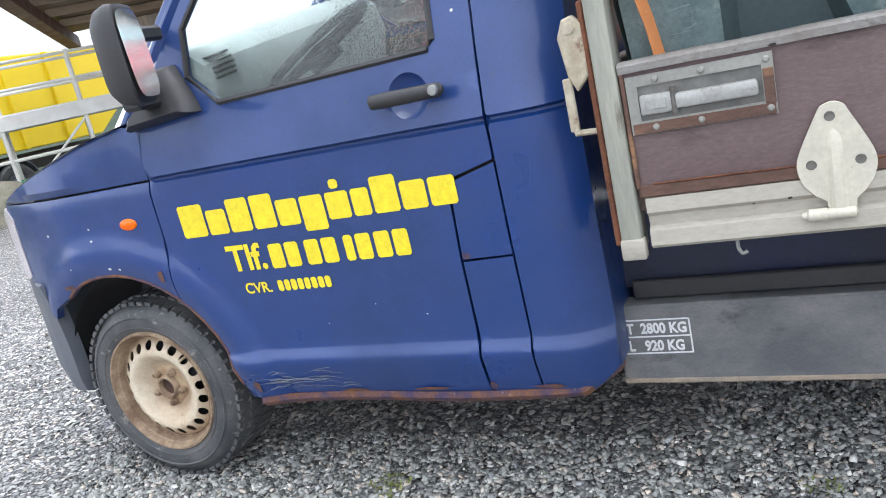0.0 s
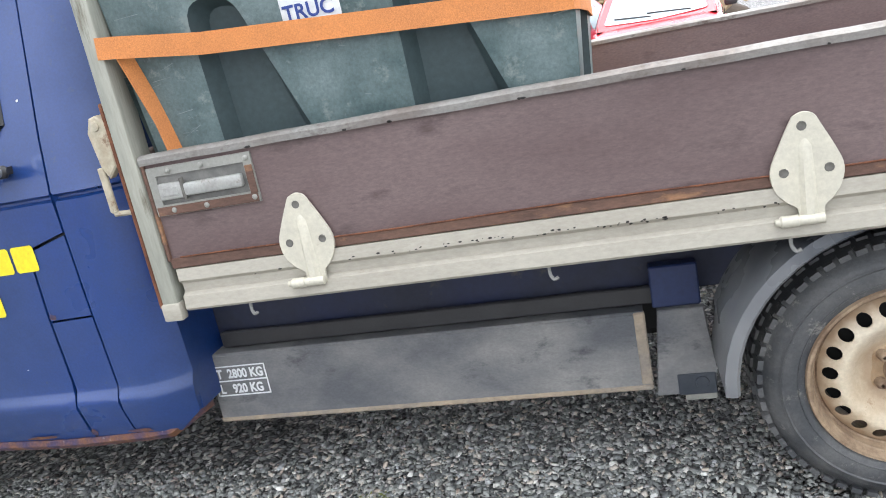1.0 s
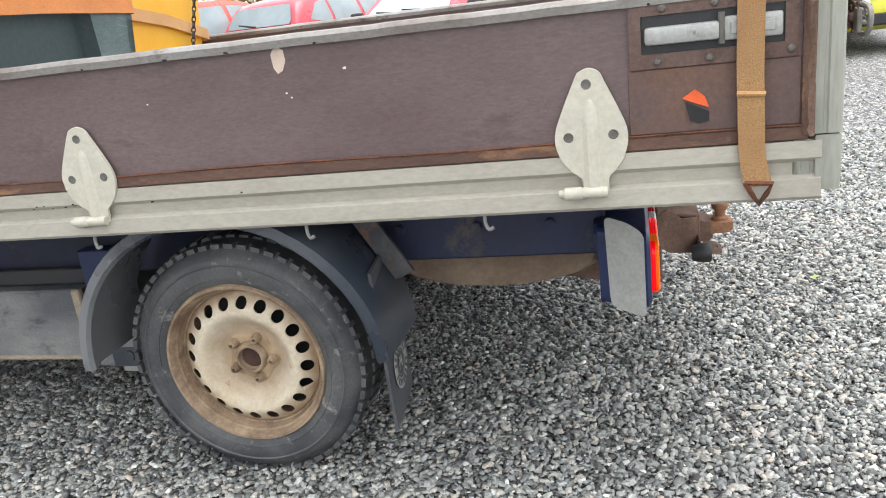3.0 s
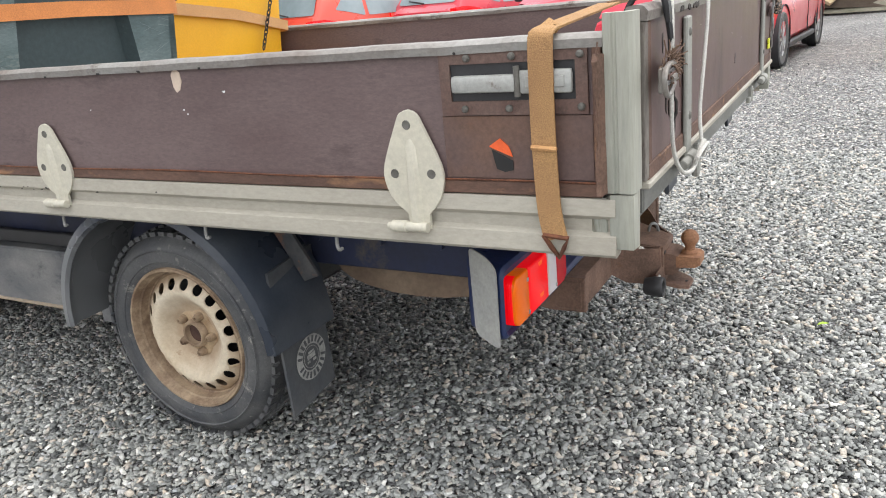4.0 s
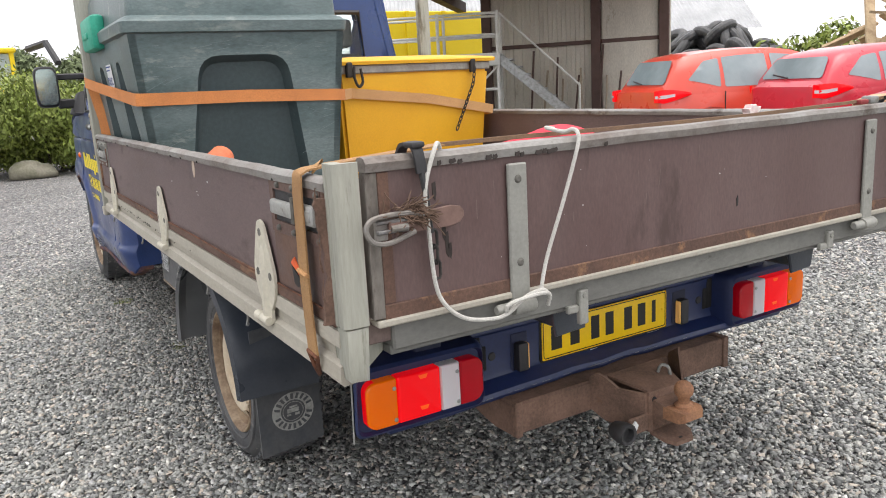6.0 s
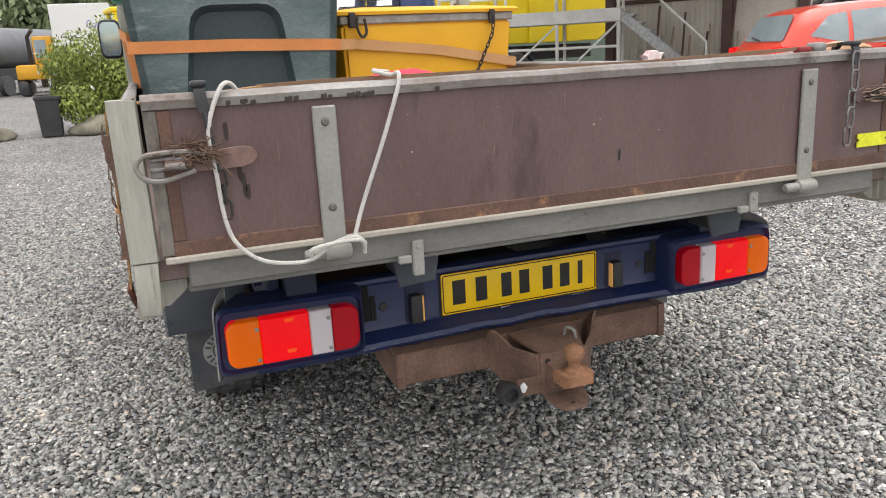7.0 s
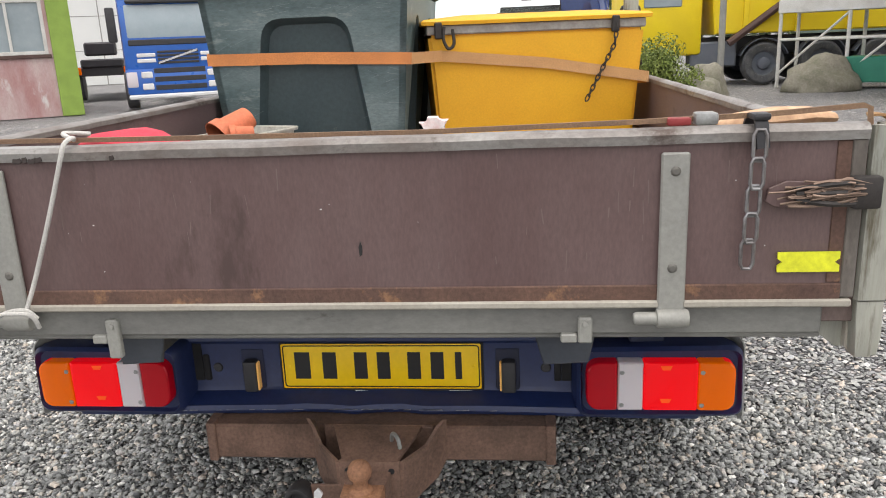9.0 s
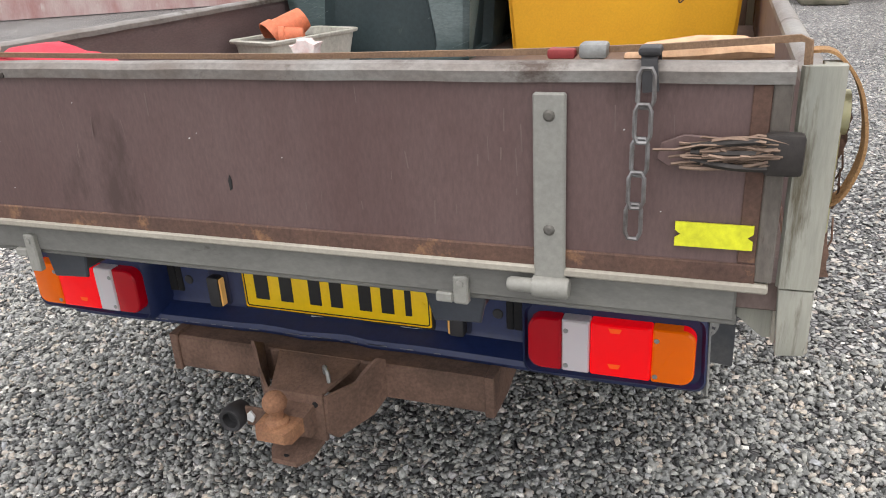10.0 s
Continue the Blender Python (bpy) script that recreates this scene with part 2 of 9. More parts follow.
FENDER = surf("grey_plastic_mudguard", (0.022, 0.029, 0.042), 0.27, col2=(0.060, 0.068, 0.080), amount=0.8, scale=4, fine=130, grain=0.12, bump=0.1, stain=(0.22, 0.20, 0.17), stain_amount=0.15, stain_scale=7)
# mixed towards pale grey at the front end, with a noisy border
FENDER_PALE = FENDER.copy()
FENDER_PALE.name = "dust_caked_mudguard"
fnodes, flinks = FENDER_PALE.node_tree.nodes, FENDER_PALE.node_tree.links
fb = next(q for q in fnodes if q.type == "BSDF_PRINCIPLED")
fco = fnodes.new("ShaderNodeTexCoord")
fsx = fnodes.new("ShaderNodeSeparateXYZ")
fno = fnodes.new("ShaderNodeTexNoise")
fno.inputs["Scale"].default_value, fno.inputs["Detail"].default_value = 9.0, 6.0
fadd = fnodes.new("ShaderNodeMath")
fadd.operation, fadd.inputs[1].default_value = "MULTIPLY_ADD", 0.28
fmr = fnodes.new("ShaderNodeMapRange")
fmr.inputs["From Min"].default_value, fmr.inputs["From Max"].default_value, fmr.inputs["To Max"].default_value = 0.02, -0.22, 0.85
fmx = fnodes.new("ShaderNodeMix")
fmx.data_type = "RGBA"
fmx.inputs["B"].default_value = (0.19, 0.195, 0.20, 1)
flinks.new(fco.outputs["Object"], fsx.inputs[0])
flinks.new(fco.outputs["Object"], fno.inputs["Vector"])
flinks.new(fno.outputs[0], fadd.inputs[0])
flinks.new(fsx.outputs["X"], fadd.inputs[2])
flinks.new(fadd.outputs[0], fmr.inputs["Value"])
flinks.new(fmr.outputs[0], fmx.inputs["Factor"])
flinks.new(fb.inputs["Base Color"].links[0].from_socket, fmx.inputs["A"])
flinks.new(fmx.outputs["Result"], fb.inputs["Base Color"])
FLAP = surf("rubber_mud_flap", (0.055, 0.060, 0.068), 0.48, col2=(0.10, 0.10, 0.10), amount=0.8, scale=7, bump=0.15, stain=(0.13, 0.11, 0.09), stain_amount=0.2, stain_scale=9)
YELLOW_TXT = surf("yellow_film_lettering", (0.82, 0.66, 0.02), 0.5, col2=(0.76, 0.58, 0.02), amount=0.5, scale=30, bump=0.03)
PLATE = surf("yellow_plate", (0.95, 0.62, 0.006), 0.4, col2=(0.92, 0.58, 0.006), scale=20, grain=0.05, bump=0.03)
INK = surf("black_print", (0.015, 0.015, 0.015), 0.5, bump=0)
WHITE_PRINT = surf("white_print", (0.74, 0.76, 0.76), 0.6, scale=30, amount=0.4, bump=0)
LENS_RED = lens("red_lamp_plastic", (0.80, 0.002, 0.006), 0.32)
LENS_DKRED = lens("dark_red_reflector", (0.36, 0.001, 0.008), 0.10)
LENS_HOT = lens("orange_red_facet", (0.90, 0.10, 0.01), 0.2)
LENS_ORANGE = lens("orange_lamp_plastic", (0.74, 0.125, 0.0), 0.14)
LENS_WHITE = lens("clear_lamp_plastic", (0.62, 0.58, 0.60))
CLEAR = glass("window_glass", (0.80, 0.90, 0.87), 0.03)
MISTED = glass("misted_window_glass", (0.62, 0.74, 0.69), 0.03)
mn, ml = MISTED.node_tree.nodes, MISTED.node_tree.links
mb = mn["Principled BSDF"]
mtc, mvo, mmr, mnz, mmx = (mn.new("ShaderNode" + k) for k in ("TexCoord", "TexVoronoi", "MapRange", "TexNoise", "MapRange"))
mvo.inputs["Scale"].default_value, mnz.inputs["Scale"].default_value = 210, 4
mmr.inputs["From Min"].default_value, mmr.inputs["From Max"].default_value = 0.10, 0.42
mmr.inputs["To Min"].default_value, mmr.inputs["To Max"].default_value = 1.0, 0.0
mmx.inputs["From Min"].default_value, mmx.inputs["From Max"].default_value = 0.3, 0.7
mmx.inputs["To Min"].default_value, mmx.inputs["To Max"].default_value = 0.985, 0.94
mbp = mn.new("ShaderNodeBump")
mbp.inputs["Strength"].default_value, mbp.inputs["Distance"].default_value = 0.35, 0.002
for t in (mvo, mnz):
    ml.new(mtc.outputs["Object"], t.inputs["Vector"])
ml.new(mvo.outputs["Distance"], mmr.inputs["Value"])
ml.new(mnz.outputs[0], mmx.inputs["Value"])
ml.new(mmx.outputs[0], mb.inputs["Transmission Weight"])
ml.new(mmr.outputs[0], mbp.inputs["Height"])
ml.new(mbp.outputs[0], mb.inputs["Normal"])
MIRROR = surf("mirror_glass", (0.75, 0.82, 0.84), 0.04, metal=1.0, grain=0.0, amount=0.1, bump=0)
SEAT = surf("grey_seat_cloth", (0.06, 0.07, 0.07), 0.9, scale=9, bump=0.2)
DASH = surf("pale_grey_dashboard", (0.46, 0.50, 0.49), 0.7, scale=6, bump=0.1)


# ---------------------------------------------------------------- mesh helpers
def part(name, bm, mat, parent=None, label="", sharp=0.6):
    """One bmesh as ONE mesh object under a thing or a part."""
    bm.normal_update()
    for f in bm.faces:
        f.smooth = True
    for e in bm.edges:
        if len(e.link_faces) == 2 and e.calc_face_angle(0.0) > sharp:
            e.smooth = False
    me = bpy.data.meshes.new(name)
    bm.to_mesh(me)
    bm.free()
    me.materials.append(mat)
    ob = new(name, me)
    if parent:
        ob.parent = parent
    if label:
        tagged(ob, label)
    return ob


def pieces(name, bm, mat, parent, label=""):
    """Every loose island of a bmesh as a part of its own."""
    bm.verts.index_update()
    seen = set()
    for v in list(bm.verts):
        if v in seen:
            continue
        todo, isle = [v], {v}
        while todo:
            for e in todo.pop().link_edges:
                for w in e.verts:
                    if w not in isle:
                        isle.add(w)
                        todo.append(w)
        seen |= isle
        b2 = bmesh.new()
        m = {w: b2.verts.new(w.co) for w in isle}
        for f in {f for w in isle for f in w.link_faces}:
            b2.faces.new([m[w] for w in f.verts])
        part(name, b2, mat, parent, label)
    bm.free()


def share(ob, x=0, y=0, z=0, rx=0, ry=0, rz=0):
    """Another piece on the same mesh, under the same parent."""
    o = new(ob.name.split(".")[0], ob.data)
    o.parent = ob.parent
    o.matrix_basis = pose(x, y, z, rx, ry, rz)
    return o


def thing(name, x, y, z, label, category, group="", kind="", rz=0, rx=0, ry=0):
    ob = new(name)
    ob.empty_display_size = 0.1
    ob.matrix_basis = pose(x, y, z, rx, ry, rz)
    return tagged(ob, label, category, group, kind)


def box(bm, x0, x1, y0, y1, z0, z1, bev=0.0, seg=1, m=None):
    vs = [bm.verts.new((x, y, z)) for x in (x0, x1) for y in (y0, y1) for z in (z0, z1)]
    fs = [bm.faces.new([vs[i] for i in q]) for q in ((0, 1, 3, 2), (4, 6, 7, 5), (0, 4, 5, 1), (2, 3, 7, 6), (0, 2, 6, 4), (1, 5, 7, 3))]
    out = vs
    if bev:
        r = bmesh.ops.bevel(bm, geom=list({e for f in fs for e in f.edges}), offset=bev, segments=seg, affect="EDGES", profile=0.5)
        out = list({v for f in r["faces"] for v in f.verts} | {v for v in vs if v.is_valid})
    if m is not None:
        bmesh.ops.transform(bm, matrix=m, verts=out)
    return bm


def loft(bm, rings, closed=True, caps=True):
    rows = [[bm.verts.new(p) for p in r] for r in rings]
    n = len(rows[0])
    for a, b in zip(rows, rows[1:]):
        for i in range(n if closed else n - 1):
            j = (i + 1) % n
            try:
                bm.faces.new((a[i], a[j], b[j], b[i]))
            except ValueError:
                pass
    if caps and closed:
        bm.faces.new(rows[0][::-1])
        bm.faces.new(rows[-1])
    return bm


def prism(bm, pts, axis, a, b, bev=0.0, seg=1):
    """A polygon, given in the two other axes, drawn out along axis from a to b."""
    def put(u, v, w):
        return {"x": (w, u, v), "y": (u, w, v), "z": (u, v, w)}[axis]
    lo = [bm.verts.new(put(u, v, a)) for u, v in pts]
    hi = [bm.verts.new(put(u, v, b)) for u, v in pts]
    n = len(pts)
    fs = [bm.faces.new(lo[::-1]), bm.faces.new(hi)]
    fs += [bm.faces.new((lo[i], lo[(i + 1) % n], hi[(i + 1) % n], hi[i])) for i in range(n)]
    if bev:
        bmesh.ops.bevel(bm, geom=list(set(fs[0].edges) | set(fs[1].edges)), offset=bev, segments=seg, affect="EDGES", profile=0.5)
    return bm


def lathe(bm, prof, n=32, at=(0, 0, 0), axis="y", close=False, cap=True):
    """prof: (radius, height along axis)."""
    rings = []
    for i in range(n):
        a = 2 * math.pi * i / n
        c, s = math.cos(a), math.sin(a)
        ring = []
        for r, h in prof:
            p = {"y": (r * c, h, r * s), "x": (h, r * c, r * s), "z": (r * c, r * s, h)}[axis]
            ring.append((p[0] + at[0], p[1] + at[1], p[2] + at[2]))
        rings.append(ring)
    rows = [[bm.verts.new(p) for p in r] for r in rings]
    m = len(prof)
    for i in range(n):
        a, b = rows[i], rows[(i + 1) % n]
        for j in range(m if close else m - 1):
            k = (j + 1) % m
            bm.faces.new((a[j], b[j], b[k], a[k]))
    if cap and not close:
        for j in (0, m - 1):
            if prof[j][0] > 1e-5:
                bm.faces.new([rows[i][j] for i in range(n)])
    bmesh.ops.remove_doubles(bm, verts=bm.verts[:], dist=1e-6)
    return bm


def smooth_path(pts, k=6):
    """A soft curve through the points."""
    ps = [Vector(p) for p in pts]
    out = []
    for i in range(len(ps) - 1):
        p0, p1, p2, p3 = ps[max(i - 1, 0)], ps[i], ps[i + 1], ps[min(i + 2, len(ps) - 1)]
        for j in range(k):
            t = j / k
            out.append(0.5 * (2 * p1 + (p2 - p0) * t + (2 * p0 - 5 * p1 + 4 * p2 - p3) * t * t + (3 * p1 - p0 - 3 * p2 + p3) * t ** 3))
    return out + [ps[-1]]


def tube(bm, pts, r, n=8, closed=False, flat=None, wide=(0, 0, 1)):
    """A round rod along a line; with flat=(width, thickness) a band whose width lies along wide."""
    ps = [Vector(p) for p in pts]
    rings = []
    up = Vector(wide)
    for i, p in enumerate(ps):
        a = ps[i - 1] if i or closed else p
        b = ps[(i + 1) % len(ps)] if i < len(ps) - 1 or closed else p
        d = (b - a).normalized()
        if flat:
            w = (up - d * up.dot(d)).normalized()
            s = d.cross(w)
            rings.append([p + w * (u * flat[0] / 2) + s * (v * flat[1] / 2) for u, v in ((-1, -1), (1, -1), (1, 1), (-1, 1))])
        else:
            if abs(up.dot(d)) > 0.95:
                up = Vector((1, 0.2, 0))
            s = d.cross(up).normalized()
            up = s.cross(d)
            rings.append([p + (s * math.cos(2 * math.pi * k / n) + up * math.sin(2 * math.pi * k / n)) * r for k in range(n)])
    if closed:
        rings.append(rings[0])
        loft(bm, rings, True, False)
        bmesh.ops.remove_doubles(bm, verts=bm.verts[:], dist=1e-6)
    else:
        loft(bm, rings)
    return bm


def inside(p, poly):
    x, y = p
    c = False
    for i in range(len(poly)):
        (x0, y0), (x1, y1) = poly[i - 1], poly[i]
        if (y0 > y) != (y1 > y) and x < (x1 - x0) * (y - y0) / (y1 - y0) + x0:
            c = not c
    return c


def skin(bm, outline, at, step=0.05, thick=0.012, holes=(), inward=(0, 1, 0), rows=()):
    """A sheet with holes: a flat outline, filled with a grid, laid on the surface at(u, v), with turned-in edges."""
    from mathutils.geometry import delaunay_2d_cdt

    def fine(poly):
        out = []
        for i, p in enumerate(poly):
            q = poly[(i + 1) % len(poly)]
            k = max(1, int(math.hypot(q[0] - p[0], q[1] - p[1]) / step))
            out += [(p[0] + (q[0] - p[0]) * j / k, p[1] + (q[1] - p[1]) * j / k) for j in range(k)]
        return out
    loops = [fine(outline)] + [fine(h) for h in holes]
    vs, es = [], []
    for lp in loops:
        b = len(vs)
        vs += lp
        es += [(b + i, b + (i + 1) % len(lp)) for i in range(len(lp))]
    us, ws = [p[0] for p in outline], [p[1] for p in outline]
    free = lambda p: inside(p, loops[0]) and not any(inside(p, h) for h in loops[1:])
    near = lambda p: float(np.min(np.sum((np.array(vs) - p) ** 2, axis=1))) ** 0.5
    for w in rows:
        u, last = min(us) + 0.004, None
        while u < max(us):
            if free((u, w)) and near((u, w)) > 0.004:
                vs.append((u, w))
                if last is not None:
                    es.append((last, len(vs) - 1))
                last = len(vs) - 1
            else:
                last = None
            u += step * 0.8
    rim = np.array(vs)
    u = min(us) + step / 2
    while u < max(us):
        w = min(ws) + step / 2
        while w < max(ws):
            if free((u, w)) and float(np.min(np.sum((rim - (u, w)) ** 2, axis=1))) > (0.45 * step) ** 2:
                vs.append((u, w))
            w += step
        u += step
    co, _, fa, *_ = delaunay_2d_cdt([Vector(v) for v in vs], es, [], 0, 1e-6)
    verts = [bm.verts.new(at(c[0], c[1])) for c in co]
    made = []
    for f in fa:
        c = (sum(co[i][0] for i in f) / len(f), sum(co[i][1] for i in f) / len(f))
        if inside(c, loops[0]) and not any(inside(c, h) for h in loops[1:]):
            made.append(bm.faces.new([verts[i] for i in f]))
    bmesh.ops.delete(bm, geom=[v for v in verts if not v.link_faces], context="VERTS")
    bmesh.ops.recalc_face_normals(bm, faces=made)
    if thick:
        edge = [e for f in made for e in f.edges if len(e.link_faces) == 1]
        r = bmesh.ops.extrude_edge_only(bm, edges=list(set(edge)))
        bmesh.ops.translate(bm, verts=[g for g in r["geom"] if isinstance(g, bmesh.types.BMVert)], vec=Vector(inward) * thick)
    return bm


def circle(cx, cz, r, n=16, a0=0, a1=360):
    return [(cx + r * math.cos(radians(a0 + (a1 - a0) * i / n)), cz + r * math.sin(radians(a0 + (a1 - a0) * i / n))) for i in range(n + (a1 - a0 != 360))]


def lettering(name, text, size, mat, parent, at, label="", bold=0.0):
    """Flat letters, each point of which at(u, v) lays on a surface."""
    cu = bpy.data.curves.new(name, "FONT")
    cu.body, cu.size, cu.resolution_u, cu.offset = text, size, 3, bold
    tmp = new("letters_raw", cu)
    me = bpy.data.meshes.new_from_object(tmp.evaluated_get(bpy.context.evaluated_depsgraph_get()))
    bpy.data.objects.remove(tmp)
    bm = bmesh.new()
    bm.from_mesh(me)
    for v in bm.verts:
        v.co = at(v.co.x, v.co.y)
    return part(name, bm, mat, parent, label)


def rounded(pts, r, k=4):
    out = []
    n = len(pts)
    for i in range(n):
        p, a, b = Vector(pts[i]), Vector(pts[i - 1]), Vector(pts[(i + 1) % n])
        d1, d2 = (a - p).normalized(), (b - p).normalized()
        q1, q2 = p + d1 * r, p + d2 * r
        for j in range(k + 1):
            t = j / k
            out.append(tuple(q1 * (1 - t) ** 2 + p * 2 * t * (1 - t) + q2 * t * t))
    return out


# ---------------------------------------------------------------- ground
CY = 1.027          # the truck's middle line
WY = 2 * CY


# ---------------------------------------------------------------- the pickup
truck = thing("pickup_truck", 0, 0, 0, "blue dropside pickup with brown board sides, parked on grey gravel", "truck")


def cab_y(x, z):
    y = float(np.interp(z, (0.28, 0.33, 0.425, 0.447, 0.476, 0.495, 0.75, 0.95, 1.028, 1.035, 1.041, 1.049, 1.20, 1.95),
                        (0.135, 0.101, 0.073, 0.070, 0.089, 0.089, 0.079, 0.077, 0.078, 0.090, 0.090, 0.074, 0.10, 0.27)))
    if x < -3.45:
        y += 0.36 * ((-3.45 - x) / 0.85) ** 2
    if x > -1.95:
        y += 0.10 * ((x + 1.95) / 0.16) ** 2
    d = math.hypot(x + 3.41, z - 0.34)
    if 0.40 < d < 0.56:
        y -= 0.022 * math.sin(math.pi * (d - 0.40) / 0.16)
    return y


def side(right):
    if right:
        return lambda x, z: (x, WY - cab_y(x, z), z)
    return lambda x, z: (x, cab_y(x, z), z)


def off(d, right=False):
    if right:
        return lambda x, z: (x, WY - cab_y(x, z) - d, z)
    return lambda x, z: (x, cab_y(x, z) + d, z)


arch = [(-3.41 + 0.42 * math.cos(radians(a)), 0.345 + 0.42 * math.sin(radians(a))) for a in range(-5, 185, 8)]
arch_door = [p for p in arch if p[0] > -3.125] + [(-3.126, 0.660)]
window_hole = [(-2.80, 1.215), (-2.145, 1.225), (-2.13, 1.245), (-2.14, 1.79), (-2.17, 1.81), (-2.58, 1.80), (-2.90, 1.43), (-2.90, 1.30)]
RIDGES = (0.425, 0.440, 0.449, 0.462, 0.474, 0.482, 1.028, 1.035, 1.041, 1.049)
for right in (False, True):
    at, inw = side(right), (0, -1 if right else 1, 0)
    bm = skin(bmesh.new(), [(-2.935, 0.312), (-2.174, 0.312), (-2.168, 0.70), (-2.158, 0.91), (-2.027, 0.945), (-2.024, 1.86), (-2.60, 1.86),
                            (-3.10, 1.25), (-3.12, 1.19)] + arch_door[::-1], at, 0.036, 0.03, (window_hole, circle(-2.213, 1.128, 0.056, 28)), inw, RIDGES)
    door = part("door", bm, BLUE, truck, "blue cab door with yellow lettering" if not right else "blue cab door")
    bm = skin(bmesh.new(), [(-2.165, 0.312), (-2.026, 0.312), (-2.026, 0.698), (-2.161, 0.694)], at, 0.04, 0.03, (), inw, RIDGES)
    part("lower_pillar_panel", bm, BLUE, truck)
    bm = skin(bmesh.new(), [(-2.161, 0.701), (-2.026, 0.704), (-2.026, 0.937), (-2.151, 0.903)], at, 0.05, 0.02, (), inw)
    part("filler_flap", bm, BLUE, truck, "blue fuel filler flap")
    bm = skin(bmesh.new(), [(-2.020, 0.312), (-1.89, 0.312), (-1.83, 0.36), (-1.82, 0.45), (-1.82, 1.87), (-2.020, 1.87)], at, 0.035, 0.04, (), inw, RIDGES)
    part("cab_rear_panel", bm, BLUE, truck)
    bm = skin(bmesh.new(), [(-3.130, 0.658)] + [p for p in arch if p[0] < -3.135 and p[1] > 0.67] + [(-3.745, 0.655), (-3.775, 0.615), (-3.97, 0.74), (-4.02, 0.93), (-3.96, 1.03), (-3.128, 1.034)], at, 0.032, 0.03, (), inw)
    part("front_fender", bm, BLUE, truck, "blue front fender with stone chips and rust at the wheel arch")
    bm = skin(bmesh.new(), [(-3.96, 1.037), (-3.128, 1.041), (-3.108, 1.195), (-3.20, 1.205), (-3.35, 1.185)], at, 0.05, 0.02, (), inw)
    part("bonnet_side", bm, BLUE, truck)
    # black seams behind the gaps
    bm = skin(bmesh.new(), [(-3.90, 0.75), (-3.13, 0.75), (-2.96, 0.42), (-2.9, 0.36), (-1.93, 0.36), (-1.91, 1.2), (-3.12, 1.17), (-3.9, 1.0)], off(0.036, right), 0.08, 0, (), inw)
    part("inner_panel", bm, BLACK, truck)
    # sill with rust
    bm = bmesh.new()
    ring = [(0.004, 0.322), (0.000, 0.305), (0.016, 0.287), (0.064, 0.284), (0.064, 0.318)]
    xs = np.linspace(-2.94, -1.83, 14)
    s = -1 if right else 1
    loft(bm, [[(x, (WY if right else 0) + s * (cab_y(x, 0.33) + a), z + 0.004 * math.sin(9 * x) + (0.05 * max(0, (x + 1.95) / 0.12) ** 2 if x > -1.95 else 0)) for a, z in ring] for x in xs])
    part("sill_edge", bm, RUST_PAINT, truck, "rusted sill edge")
    # worn rust on the arch lip
    bm = bmesh.new()
    tube(bm, [(x, (WY if right else 0) + s * (cab_y(x, z) + 0.002), z) for x, z in arch[1:-2] if z > 0.67 or x > -3.41], 0.0065, 6)
    part("arch_lip", bm, RUST_PAINT, truck, "rust-bitten wheel arch lip")
    # wheel house
    bm = bmesh.new()
    rings = []
    for a in range(-10, 186, 7):
        rings.append([(-3.41 + r * math.cos(radians(a)), (WY if right else 0) + s * y, 0.345 + r * math.sin(radians(a))) for r, y in ((0.418, 0.165), (0.43, 0.2), (0.43, 0.5))])
    loft(bm, rings, False, False)
    part("wheel_house", bm, BLACK, truck)
    # window rubber and pane
    bm = bmesh.new()
    tube(bm, [(x, (WY if right else 0) + s * (cab_y(x, z) + 0.001), z) for x, z in window_hole], 0.0085, 6, True)
    part("window_seal", bm, BLACK, truck, "black window rubber")
    bm = skin(bmesh.new(), window_hole, off(0.012, right), 0.15, 0.004, (), inw)
    pane = part("window_pane", bm, CLEAR if right else MISTED, truck, "side window pane with rain drops")
    pane.visible_shadow = False
    if not right:
        left_door = door
    # door handle
    bm = bmesh.new()
    yy = cab_y(-2.2, 1.13)
    for k, (a, c) in enumerate(((-2.30, -2.10),)):
        y0 = yy - 0.045
        sec = []
        for x, hz, hy in ((-2.302, 0.010, 0.004), (-2.295, 0.017, 0.014), (-2.26, 0.019, 0.017), (-2.15, 0.018, 0.016), (-2.108, 0.017, 0.014), (-2.098, 0.008, 0.005)):
            sec.append([(x, (WY if right else 0) + s * (y0 + hy * math.cos(t)), 1.131 + hz * math.sin(t)) for t in np.linspace(0, 2 * math.pi, 13)[:-1]])
        loft(bm, sec)
        for x in (-2.28, -2.135):
            box(bm, x - 0.012, x + 0.012, *sorted(((WY if right else 0) + s * (y0 + 0.005), (WY if right else 0) + s * (yy + 0.006))), 1.12, 1.14)
    handle = part("door_handle", bm, BLACK, truck, "black grab handle")
    bm = lathe(bmesh.new(), [(0.0, -0.004), (0.011, -0.004), (0.013, 0), (0.013, 0.01)], 14, (-2.118, 0, 1.132), "y")
    for v in bm.verts:
        v.co.y = (WY if right else 0) + s * (y0 - 0.017 + v.co.y)
    part("lock_barrel", bm, STEEL, handle, "silver lock barrel")
    bowl = off(0.0, right)
    bm = skin(bmesh.new(), circle(-2.213, 1.128, 0.0565, 28), lambda x, z: (x, (WY if right else 0) + s * (cab_y(-2.213, z) + 0.027 * max(0.0, 1 - ((x + 2.213) ** 2 + (z - 1.128) ** 2) / 0.0565 ** 2) ** 0.6), z), 0.014, 0)
    part("handle_cup", bm, BLUE, door, "round recessed cup")
